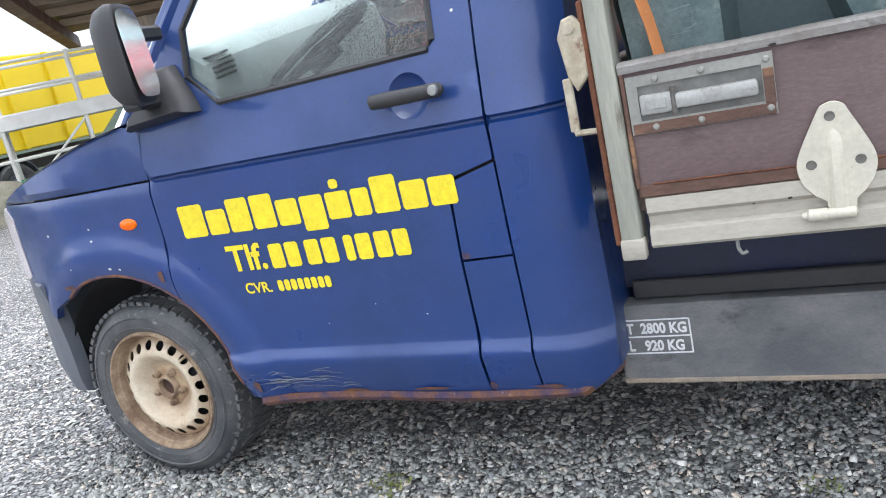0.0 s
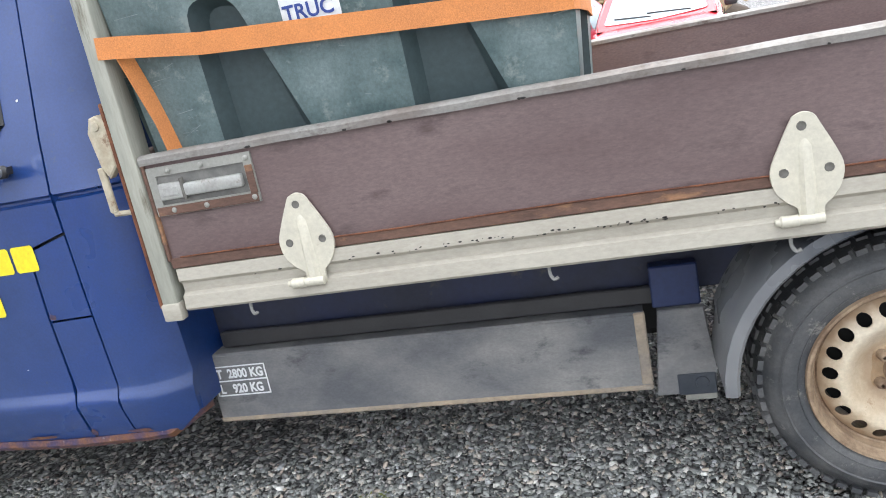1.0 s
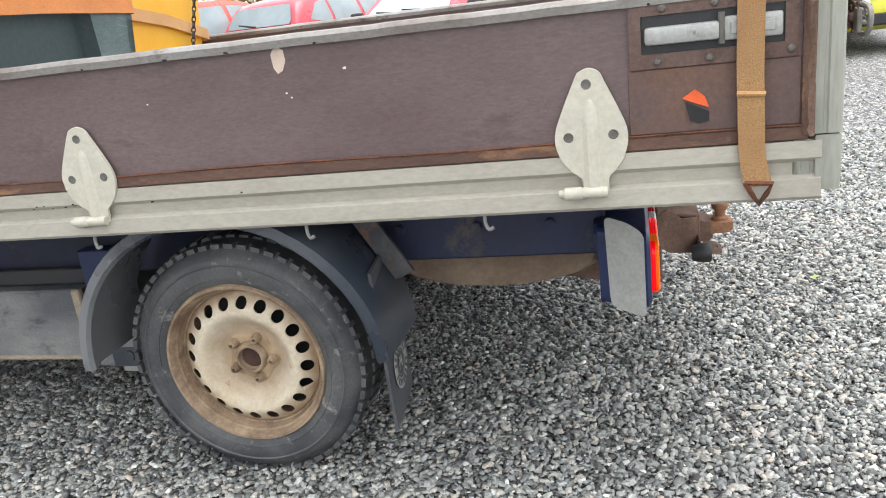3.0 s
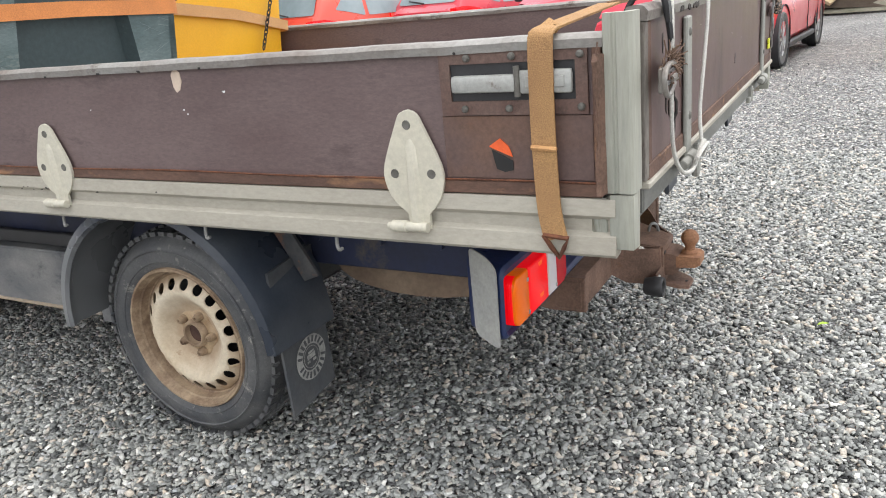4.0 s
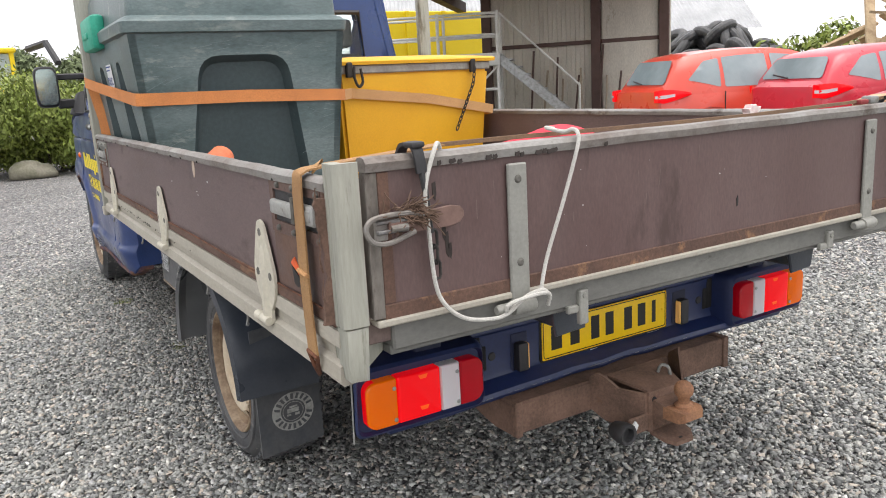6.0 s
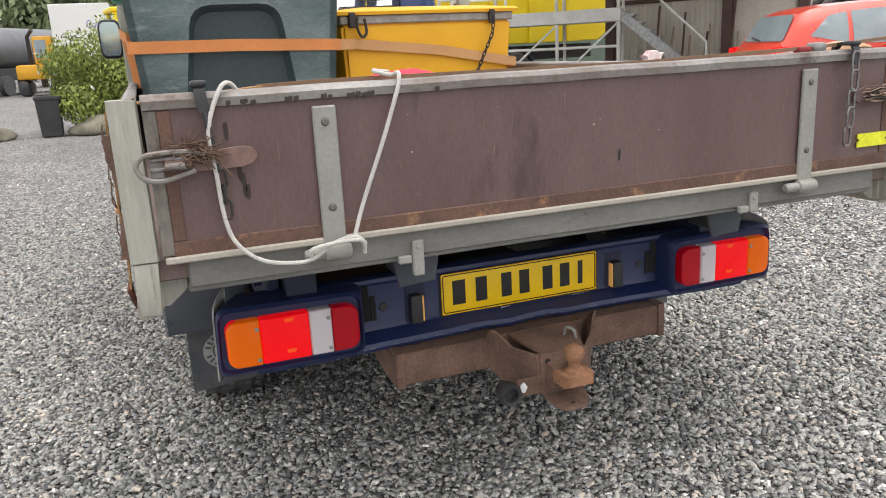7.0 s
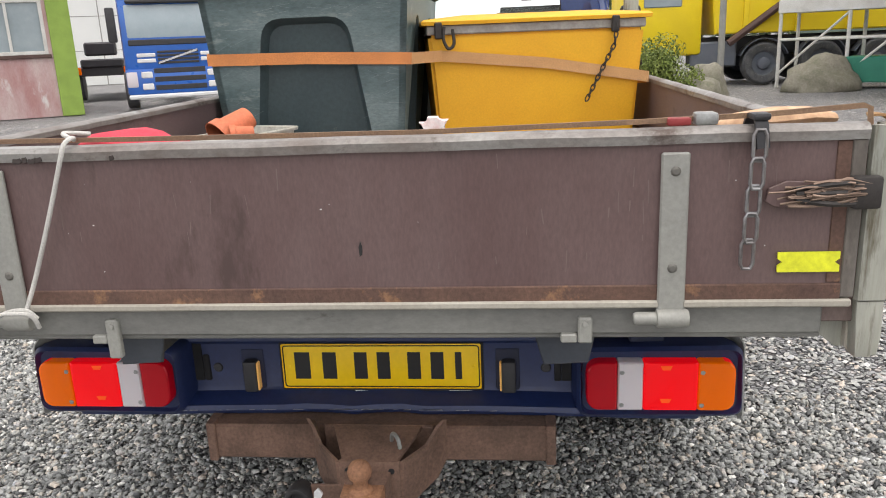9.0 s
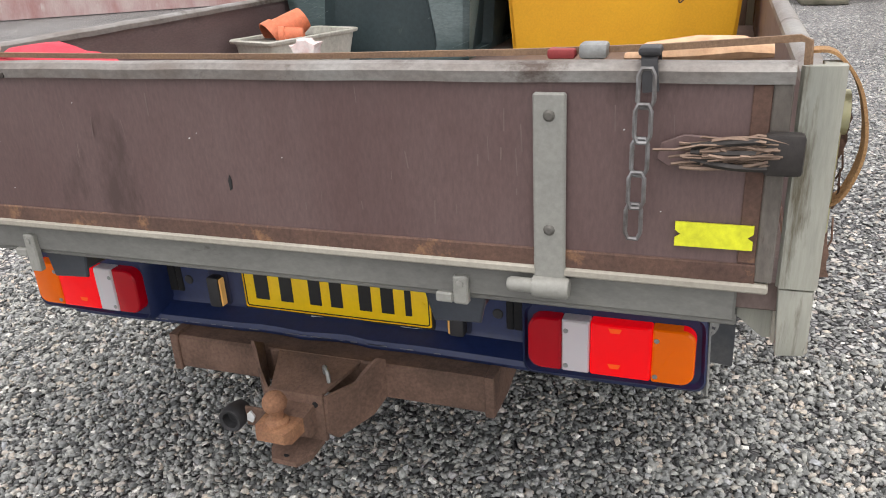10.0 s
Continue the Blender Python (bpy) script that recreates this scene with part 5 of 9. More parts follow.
bm = box(bmesh.new(), TX - 0.026, TX + 0.004, 0.082, BW - 0.082, 0.836, 0.866, 0.002)
part("lower_strip", bm, STRIP, tg, "rust-stained lower edge")
bm = box(bmesh.new(), TX - 0.03, TX + 0.010, 0.064, BW - 0.064, 0.824, 0.838, 0.003)
part("lower_lip", bm, CREAM, tg, "pale worn lip")
bm = bmesh.new()
for y0, y1 in ((0.060, 0.084), (BW - 0.084, BW - 0.060)):
    box(bm, TX - 0.024, TX + 0.004, y0, y1, 0.840, T_TOP - 0.024, 0.002)
pieces("end_cap", bm, surf("dirty_end_cap", (0.12, 0.105, 0.09), 0.6, metal=0.2, col2=(0.22, 0.20, 0.175), amount=0.9, scale=14, fine=110, grain=0.2, bump=0.2, stain=(0.06, 0.035, 0.025), stain_amount=0.35, stain_scale=12, stretch=(1, 1, 0.4)), tg, "dirty brown-grey end caps")
bm = bmesh.new()
for y0, y1 in ((0.0845, 0.108), (BW - 0.108, BW - 0.0845)):
    box(bm, TX - 0.020, TX + 0.003, y0, y1, 0.868, 1.117, 0.001)
pieces("rust_line", bm, STRIP, tg)
for hy in (0.397, 1.650):
    bm = box(bmesh.new(), TX + 0.002, TX + 0.012, hy - 0.024, hy + 0.024, 0.812, 1.105, 0.003)
    part("hinge_leaf", bm, GALV, tg, "flat grey strap hinge")
    bm = bmesh.new()
    for z in (0.900, 1.073):
        lathe(bm, [(0.0, 0.016), (0.005, 0.016), (0.008, 0.014), (0.0095, 0.011)], 10, (TX, hy, z), "x")
    pieces("hinge_bolt", bm, BOLT, tg)
    bm = lathe(bmesh.new(), [(0.0, -0.066), (0.009, -0.066), (0.012, -0.060), (0.012, -0.026), (0.0165, -0.025), (0.0175, -0.020), (0.0175, 0.026), (0.015, 0.031), (0.0, 0.031)], 14, (TX + 0.012, hy, 0.806), "y")
    part("hinge_knuckle", bm, GALV, tg)
bm = bmesh.new()
box(bm, 1.325, 1.360, 0.103, BW - 0.103, 0.766, 0.823, 0.004)
box(bm, 1.30, 1.35, 0.10, BW - 0.10, 0.755, 0.775, 0.003)
part("rear_beam", bm, BEAM, truck, "grey rear bed beam")
bm = bmesh.new()
for y, z0, y1 in ((0.58, 0.722, 0.535), (1.50, 0.752, 1.455)):
    box(bm, 1.356, 1.372, y - 0.013, y + 0.013, z0, 0.803, 0.003)
    box(bm, 1.356, 1.370, y1, y - 0.014, 0.752, 0.770, 0.003)
    lathe(bm, [(0, 0.004), (0.006, 0.003), (0.007, 0)], 8, (1.372, y, 0.79), "x")
pieces("beam_lug", bm, GALV, truck)
bm = bmesh.new()
prism(bm, [(1.087, 0.926), (1.092, 0.930), (1.093, 0.945), (1.090, 0.955), (1.086, 0.945)], "x", TX - 0.001, TX + 0.0012)
part("burn_mark", bm, INK, tg, "short dark scorch mark")
bm = bmesh.new()
rs = random.Random(8)
for i in range(12):
    y, z, r = rs.uniform(0.2, 1.85), rs.uniform(0.90, 1.08), rs.uniform(0.0006, 0.0015)
    prism(bm, [(y + r * 1.5 * math.cos(a) * rs.uniform(0.5, 1), z + r * math.sin(a) * rs.uniform(0.4, 1)) for a in np.linspace(0, 6.28, 7)[:-1]], "x", TX - 0.001, TX + 0.001)
pieces("paint_fleck", bm, WHITE_PRINT, tg)
bm = bmesh.new()
for i in range(34):
    y, z, h, w = rs.uniform(0.14, 1.88), rs.uniform(0.90, 1.10), rs.uniform(0.004, 0.022), rs.uniform(0.0004, 0.0012)
    h = min(h, z - 0.872, 1.122 - z)
    d = rs.gauss(0, 0.12) * h
    bm.faces.new([bm.verts.new((TX + 0.0012, *q)) for q in ((y - w, z + h), (y + d - w, z - h), (y + d + w, z - h), (y + w, z + h))])
tagged(part("board_scratch", bm, surf("dull_board_scratch", (0.165, 0.120, 0.112), 0.7, scale=30, bump=0), tg), "faint vertical scratches", kind="stuff")

rs = random.Random(14)
bm = bmesh.new()
for y in (0.215, 0.245, 0.262, 0.33, 0.345, 0.40, 0.412, 0.455, 0.47, 0.484, 0.497, 0.64):
    L, z = rs.uniform(0.004, 0.010), T_TOP - 0.020 + rs.uniform(-0.002, 0.002)
    prism(bm, [(y - L, z - 0.003), (y - L * 0.6, z - 0.006), (y + L * 0.3, z - 0.005), (y + L, z - 0.002), (y + L * 0.7, z + 0.005), (y - L * 0.2, z + 0.003), (y - L * 0.8, z + 0.004)], "x", TX + 0.0075, TX + 0.0102)
pieces("tar_spot", bm, surf("dark_brown_tar", (0.04, 0.03, 0.026), 0.7, scale=20, bump=0.2), tg, "dark tar spots under the rail")
bm = bmesh.new()
for y, z, h in ((0.222, 1.018, 0.05), (0.228, 0.985, 0.050), (0.234, 0.962, 0.030), (0.205, 1.085, 0.035)):
    prism(bm, [(y - 0.004, z), (y + 0.004, z + 0.003), (y + 0.005, z - h * 0.6), (y + 0.002, z - h), (y - 0.003, z - h * 0.8)], "x", TX - 0.001, TX + 0.0012)
pieces("oil_drip", bm, bpy.data.materials["dark_brown_tar"], tg, "dark oil drips")

bm = bmesh.new()
for y0, y1, y2, y3 in ((0.535, 0.655, 0.640, 0.552), (1.40, 1.53, 1.512, 1.425)):
    prism(bm, [(y0, 0.768), (y1, 0.768), (y2, 0.685), (y3, 0.68)], "x", 1.295, 1.306, 0.003)
    box(bm, 1.20, 1.30, y3, y2, 0.70, 0.768, 0.004)
pieces("bed_bracket", bm, FENDER, truck, "dusty grey brackets under the bed beam")

AMBER = lens("amber_plate_lamp", (0.80, 0.45, 0.14), 0.15)
# rear bumper bar: a recessed face between two lamp boxes, with a ledge along its foot
LW = 2.044          # the two lamps mirror about its half
SHIELD = surf("dusty_grey_shield", (0.36, 0.36, 0.335), 0.6, col2=(0.26, 0.265, 0.255), amount=0.8, scale=7, fine=110, grain=0.15, bump=0.12, stain=(0.10, 0.09, 0.075), stain_amount=0.2, stain_scale=8)
LAMP_GREY = surf("pale_scuff", (0.20, 0.21, 0.24), 0.7, scale=30, bump=0.1)


def bar(y, grow):
    sag = 0.010 * (1 - min(1.0, abs(y - 1.03) / 0.62) ** 2)
    lo = 0.412 + sag + 0.004 * math.sin(31 * y) * (abs(y - 1.03) < 0.2)
    prof = [(0.905, 0.604), (0.948, 0.610), (0.962, 0.604), (0.964, 0.594), (0.957, 0.585), (0.954, 0.470), (0.960, lo + 0.040), (0.990, lo + 0.030), (1.010, lo + 0.022), (1.015, lo + 0.010), (1.010, lo), (0.99, lo - 0.006), (0.95, lo - 0.004), (0.92, lo + 0.01)]
    return [(x, y, z + grow * (1 if z > 0.5 else -1)) for x, z in prof]


bm = bmesh.new()
loft(bm, [bar(y, g) for y, g in [(0.236, -0.02), (0.250, 0.0)] + [(y, 0.0) for y in np.linspace(0.30, LW - 0.30, 25)] + [(LW - 0.250, 0.0), (LW - 0.236, -0.02)]])
bumper = part("rear_bumper", bm, NAVY, truck, "navy plastic rear bumper bar with tail lamps")
rs = random.Random(44)
bm = bmesh.new()
for k in range(34):
    y, L = rs.gauss(1.0, 0.24), rs.uniform(0.004, 0.022)
    z = 0.412 + 0.010 * (1 - min(1.0, abs(y - 1.03) / 0.62) ** 2) + 0.0115
    w = rs.uniform(0.0006, 0.0020)
    bm.faces.new([bm.verts.new(p) for p in ((1.0158, y - L, z - w), (1.0158, y + L, z - w * 0.4), (1.0158, y + L * 0.8, z + w), (1.0158, y - L * 0.7, z + w * 0.7))])
tagged(part("ledge_scuff", bm, LAMP_GREY, bumper), "pale scuffs on the bumper ledge", kind="stuff")
for s, o in ((1, 0), (-1, LW)):
    f = lambda y: o + s * y
    # grey end shield
    bm = bmesh.new()
    skin(bm, rounded([(0.938, 0.438), (0.946, 0.424), (1.017, 0.410), (1.017, 0.606), (0.985, 0.628), (0.932, 0.640)], 0.016, 4), lambda u, v: (u, f(0.144 + 0.45 * (1.018 - u) + 0.03 * (v - 0.41)), v), 0.04, 0.004, (), (0, s, 0))
    part("lamp_shield", bm, SHIELD, bumper, "grey lamp end shield")
    # lamp box: grows out of the bar, with a rounded rim round the lenses
    bm = bmesh.new()
    edge_of = lambda y0, y1, z0, z1, z2, r: rounded([(f(y0), z0), (f(y1), z0 - 0.004), (f(y1), z1), (f(y0 + 0.006), z2)], r, 5)
    loft(bm, [[(x, y, z) for y, z in edge_of(*o2)] for x, o2 in (
        (0.915, (0.204, 0.548, 0.423, 0.603, 0.609, 0.022)), (1.000, (0.157, 0.536, 0.423, 0.603, 0.609, 0.026)), (1.022, (0.150, 0.530, 0.427, 0.599, 0.605, 0.028)),
        (1.030, (0.154, 0.524, 0.435, 0.591, 0.596, 0.028)), (1.018, (0.161, 0.520, 0.440, 0.586, 0.591, 0.028)))])
    lamp = part("tail_lamp", bm, NAVY, truck, "tail lamp in orange, red and clear plastic")
    for y0, y1, m, nm in ((0.175, 0.258, LENS_ORANGE, "orange_lens"), (0.259, 0.382, LENS_RED, "red_lens"), (0.383, 0.441, LENS_WHITE, "clear_lens"), (0.442, 0.513, LENS_DKRED, "red_reflector")):
        bm = bmesh.new()
        r0 = 0.026 if nm == "orange_lens" else 0.004
        r1 = 0.030 if nm == "red_reflector" else 0.004
        arc = lambda cy, cz, r, a0: [(cy + r * math.cos(radians(a0 + 15 * k)), cz + r * math.sin(radians(a0 + 15 * k))) for k in range(7)]
        z0, z1 = 0.452, 0.573
        ring = arc(y1 - r1, z1 - r1, r1, 0) + arc(y0 + r0, z1 - r0, r0, 90) + arc(y0 + r0, z0 + r0, r0, 180) + arc(y1 - r1, z0 + r1, r1, 270)
        my, mz = (y0 + y1) / 2, (z0 + z1) / 2
        loft(bm, [[(x, f(my + (y - my) * k), mz + (z - mz) * (1 - (1 - k) * 0.5)) for y, z in ring] for x, k in ((1.012, 1.0), (1.043, 1.0), (1.047, 0.97), (1.0495, 0.88))])
        part(nm, bm, m, lamp)
        if nm == "orange_lens":
            bm = bmesh.new()
            loft(bm, [[(x, f(my + (y - my) * k), mz + (z - mz) * k) for y, z in arc(y0 + r0, z1 - r0, r0, 90) + arc(y0 + r0, z0 + r0, r0, 180)] for x, k in ((1.012, 1.012), (1.036, 1.012), (1.041, 1.006))], False, False)
            part("lens_edge", bm, LENS_RED, lamp, "red end of the lamp body")
        if nm == "red_lens":
            # bright spots in the red lens, painted as small glowing orange pieces
            bm = bmesh.new()
            for zz in (0.474, 0.556):
                prism(bm, [(f(0.318), zz + 0.009), (f(0.346), zz + 0.009), (f(0.341), zz - 0.002), (f(0.323), zz - 0.002)], "x", 1.0482, 1.0500, 0.0008)
            pieces("lens_facet", bm, LENS_HOT, lamp)
    bm = bmesh.new()
    for y, z in ((0.250, 0.548), (0.250, 0.466), (0.432, 0.548), (0.432, 0.466)):
        lathe(bm, [(0.0, 0.003), (0.005, 0.002), (0.006, 0.0)], 8, (1.049, f(y), z), "x")
    pieces("lamp_screw", bm, STEEL, lamp)
    # shade of the cut-out beside the lamp as near-black boxes, with the grey bracket behind it
    bm = box(bmesh.new(), 0.950, 0.9595, *sorted((f(0.540), f(0.566))), 0.484, 0.588, 0.003)
    box(bm, 0.950, 0.9595, *sorted((f(0.5665), f(0.584))), 0.484, 0.556, 0.003)
    part("step_pocket", bm, HOLE_SHADE, bumper, "near-black boxes painting the shade of a bumper cut-out")
    bm = lathe(bmesh.new(), [(0.0, 0.004), (0.011, 0.003), (0.013, 0.0)], 12, (0.9555, f(0.604), 0.520), "x")
    part("bumper_bolt", bm, BLACK, bumper)
    # plate lamp: a hooded niche whose lens looks at the plate
    bm = box(bmesh.new(), 0.949, 0.9585, *sorted((f(0.668), f(0.728))), 0.455, 0.572, 0.003)
    pl = part("plate_lamp", bm, BLUE_DIRTY, truck, "hooded plate lamp in a navy niche")
    bm = box(bmesh.new(), 0.952, 0.984, *sorted((f(0.678), f(0.713))), 0.462, 0.545, 0.006, 2)
    part("lamp_hood", bm, BLACK, pl, "dark plate lamp hood")
    bm = box(bmesh.new(), 0.960, 0.981, *sorted((f(0.7125), f(0.7175))), 0.466, 0.541, 0.002, 1)
    part("amber_lens", bm, AMBER, pl, "small amber lens")
bm = box(bmesh.new(), 0.950, 0.961, 0.770, 1.287, 0.446, 0.590, 0.003)
holder = part("plate_holder", bm, INK, truck, "black plate holder with dealer strip")
bm = box(bmesh.new(), 0.960, 0.9635, 0.776, 1.281, 0.466, 0.586, 0.004, 2)
plate = part("number_plate", bm, PLATE, holder, "yellow number plate with dark bars")
rim = rounded([(0.781, 0.471), (1.276, 0.471), (1.276, 0.581), (0.781, 0.581)], 0.008)
bm = bmesh.new()
tube(bm, [(0.9638, y, z) for y, z in rim], 0.0016, 4, True)
part("plate_border", bm, INK, plate)
for y0, w in ((0.800, 0.058), (0.873, 0.052), (0.955, 0.048), (1.013, 0.048), (1.090, 0.048), (1.148, 0.048), (1.213, 0.024)):
    bm = box(bmesh.new(), 0.9632, 0.9642, y0 + w * 0.16, y0 + w * 0.84, 0.492, 0.564)
    part("plate_bar", bm, INK, plate)
bm = bmesh.new()
for y in (0.793, 1.262):
    lathe(bm, [(0.0, 0.002), (0.004, 0.0015), (0.005, 0.0)], 8, (0.9635, y, 0.527), "x")
pieces("plate_screw", bm, PLATE, plate)
bm = bmesh.new()
for y0, y1 in ((0.803, 0.862), (0.960, 1.095), (1.200, 1.258)):
    box(bm, 0.9608, 0.9618, y0, y1, 0.452, 0.460)
pieces("dealer_bar", bm, WHITE_PRINT, holder, "white bars of dealer print")

# tow bar
RUST_ORANGE = surf("orange_rust", (0.33, 0.165, 0.085), 0.85, col2=(0.20, 0.10, 0.06), amount=0.8, scale=18, fine=160, grain=0.3, bump=0.4)
hitch = new("tow_bar")
hitch.parent = truck
tagged(hitch, "heavily rusted tow bar with ball")
bm = bmesh.new()
box(bm, 0.975, 1.060, 0.598, 1.456, 0.320, 0.412, 0.006)
part("cross_tube", bm, RUST_DARK, hitch, "rusty square cross tube")
for y in (0.612, 1.448):
    bm = bmesh.new()
    prism(bm, [(0.72, 0.36), (0.72, 0.43), (0.96, 0.420), (1.066, 0.418), (1.066, 0.316), (0.96, 0.314)], "y", y - 0.012, y + 0.012, 0.003)
    part("side_arm", bm, RUST_DARK, hitch)
for k in (-1, 1):
    q = lambda x, d, z: (x, 1.034 + k * d, z)
    bm = bmesh.new()
    ear = [(1.058, 0.0, 0.330), (1.058, 0.0, 0.425), (1.092, 0.004, 0.448), (1.108, -0.012, 0.436), (1.135, -0.035, 0.405), (1.188, -0.086, 0.392), (1.192, -0.090, 0.300), (1.175, -0.075, 0.278), (1.10, -0.020, 0.300)]
    loft(bm, [[q(x, d + e, z) for x, d, z in ear] for e in (0.156, 0.165)])
    part("cheek_plate", bm, RUST_DARK, hitch, "flared rusty cheek plate")
bm = box(bmesh.new(), 1.182, 1.196, 0.964, 1.104, 0.276, 0.396, 0.004, 2)
part("front_plate", bm, RUST_DARK, hitch, "rusty front plate between the cheeks")
bm = bmesh.new()
loft(bm, [[(1.064, y0, 0.412), (1.190, y1, 0.388), (1.190, y1, 0.396), (1.064, y0, 0.420)] for y0, y1 in ((0.925, 0.972), (1.145, 1.098))])
part("top_plate", bm, RUST_DARK, hitch)
bm = box(bmesh.new(), 1.060, 1.072, 0.90, 1.17, 0.318, 0.420, 0.004)
part("back_plate", bm, RUST_DARK, hitch)
bm = lathe(bmesh.new(), [(0.0, 0.002), (0.008, 0.0015), (0.0085, 0.0)], 10, (1.196, 0.985, 0.372), "x")
lathe(bm, [(0.0, 0.002), (0.007, 0.0015), (0.0075, 0.0)], 10, (1.196, 1.085, 0.372), "x")
pieces("bolt_hole", bm, HOLE_SHADE, hitch)
bm = bmesh.new()
loft(bm, [[(x, 1.031 + y * w, z) for y, z in rounded([(-1, a), (1, a), (1, b), (-1, b)], 0.008, 3)] for x, w, a, b in ((1.196, 0.052, 0.300, 0.372), (1.222, 0.050, 0.302, 0.368), (1.236, 0.046, 0.312, 0.362))])
part("ball_mount", bm, RUST_DARK, hitch, "brown rusted ball mount")
bm = bmesh.new()
loft(bm, [[(x, 1.029 + y * w, z) for y, z in rounded([(-1, a), (1, a), (1, b), (-1, b)], 0.008, 3)] for x, w, a, b in ((1.230, 0.046, 0.326, 0.362), (1.285, 0.044, 0.328, 0.362), (1.300, 0.034, 0.334, 0.358))])
part("ball_tongue", bm, RUST_ORANGE, hitch, "orange rusted tongue under the ball")
bm = lathe(bmesh.new(), [(0.0, 0.438), (0.010, 0.4365), (0.019, 0.431), (0.0250, 0.422), (0.0272, 0.411), (0.0245, 0.400), (0.0185, 0.392), (0.016, 0.388), (0.016, 0.374), (0.026, 0.368), (0.028, 0.350), (0.0, 0.350)], 24, (1.263, 1.028, 0), "z")
part("tow_ball", bm, RUST_ORANGE, hitch, "rusty tow ball")
bm = bmesh.new()
loft(bm, [[(1.19, 0.974, z + 0.012), (1.240, 0.984, z), (1.266, 1.000, z - 0.004), (1.268, 1.062, z - 0.004), (1.240, 1.086, z), (1.19, 1.094, z + 0.012)] for z in (0.256, 0.268)])
part("lower_plate", bm, RUST_DARK, hitch, "rusty lower coupling plate")
bm = lathe(bmesh.new(), [(0.0, 0.0012), (0.007, 0.001), (0.0075, 0.0)], 10, (1.250, 1.03, 0.266), "z")
part("plate_hole", bm, HOLE_SHADE, hitch)
bm = box(bmesh.new(), 1.186, 1.194, 0.893, 0.972, 0.282, 0.334, 0.003)
part("socket_bracket", bm, RUST_DARK, hitch)
bm = bmesh.new()
prism(bm, [(0.900, 0.300), (0.914, 0.296), (0.922, 0.312), (0.912, 0.326), (0.902, 0.318)], "x", 1.194, 1.199)
part("white_rag", bm, WHITE_PRINT, hitch, "scrap of white tape")
bm = bmesh.new()
tube(bm, smooth_path([(1.12, 1.075, 0.39), (1.13, 1.08, 0.43), (1.145, 1.095, 0.425), (1.15, 1.10, 0.395)], 4), 0.005, 6)
part("safety_ring", bm, STEEL, hitch, "bright steel ring")
bm = lathe(bmesh.new(), [(0.0, 0.010), (0.017, 0.012), (0.020, 0.030), (0.028, 0.032), (0.031, 0.027), (0.031, 0.004), (0.024, -0.024), (0.0, -0.024)], 18, (1.188, 0.866, 0.305), "x")
part("trailer_socket", bm, BLACK, hitch, "black trailer socket")


# ---------------------------------------------------------------- the load
BINMAT = surf("dark_green_bin_plastic", (0.060, 0.098, 0.100), 0.38, col2=(0.150, 0.200, 0.200), amount=1.0, scale=5, fine=120, grain=0.24, bump=0.15, stain=(0.21, 0.25, 0.235), stain_amount=0.36, stain_scale=12, stretch=(1, 0.35, 1))
# the bin's plastic again, darkened for the shade inside its recesses
BIN_SHADE = surf("dark_green_recess", (0.034, 0.056, 0.061), 0.55, col2=(0.048, 0.073, 0.076), amount=0.7, scale=5, bump=0.1, stain=(0.10, 0.13, 0.11), stain_amount=0.12, stain_scale=9)
YBIN = surf("yellow_grit_bin", (0.80, 0.42, 0.016), 0.5, col2=(0.74, 0.36, 0.014), amount=0.7, scale=3, fine=120, grain=0.07, bump=0.08, stain=(0.50, 0.28, 0.05), stain_amount=0.12, stain_scale=8)
WEB = surf("orange_webbing", (0.62, 0.235, 0.07), 0.85, col2=(0.50, 0.20, 0.075), amount=0.8, scale=5, fine=260, grain=0.2, bump=0.5, bump_scale=380, stain=(0.22, 0.13, 0.07), stain_amount=0.12, stain_scale=9)
WEB_OLD = surf("faded_brown_webbing", (0.42, 0.24, 0.10), 0.9, col2=(0.34, 0.19, 0.09), amount=0.8, scale=6, fine=420, grain=0.4, bump=0.8, bump_scale=420, stain=(0.18, 0.10, 0.06), stain_amount=0.26, stain_scale=9)
WEB_PALE = surf("sun_bleached_webbing", (0.56, 0.31, 0.13), 0.9, col2=(0.46, 0.25, 0.11), amount=0.8, scale=5, fine=260, grain=0.2, bump=0.5, bump_scale=360)
WEB_DARK = surf("weathered_dark_webbing", (0.20, 0.125, 0.08), 0.9, col2=(0.30, 0.19, 0.11), amount=0.7, scale=8, fine=260, grain=0.25, bump=0.5, bump_scale=320)
ROPE = surf("pale_grey_rope", (0.56, 0.55, 0.51), 0.9, col2=(0.44, 0.43, 0.40), amount=0.7, scale=20, fine=300, grain=0.2, bump=0.6, bump_scale=260)
CHAIN = surf("zinc_chain", (0.26, 0.26, 0.26), 0.4, metal=0.8, col2=(0.13, 0.11, 0.10), amount=0.8, scale=25, bump=0.2)
CHAIN_DARK = surf("dark_chain", (0.05, 0.045, 0.042), 0.55, metal=0.5, scale=25, bump=0.2)
CLAY = surf("terracotta_plastic", (0.62, 0.17, 0.075), 0.6, col2=(0.52, 0.14, 0.065), amount=0.7, scale=12, bump=0.1)
TROUGHM = surf("dirty_white_plastic", (0.50, 0.49, 0.43), 0.55, col2=(0.36, 0.36, 0.31), amount=0.8, scale=9, bump=0.1, stain=(0.2, 0.17, 0.12), stain_amount=0.25, stain_scale=14)
REDCLOTH = surf("red_cloth", (0.66, 0.045, 0.07), 0.85, col2=(0.55, 0.035, 0.06), amount=0.7, scale=9, fine=200, bump=0.3)
TEAL = surf("turquoise_plastic", (0.02, 0.36, 0.24), 0.5, scale=6, bump=0.05)

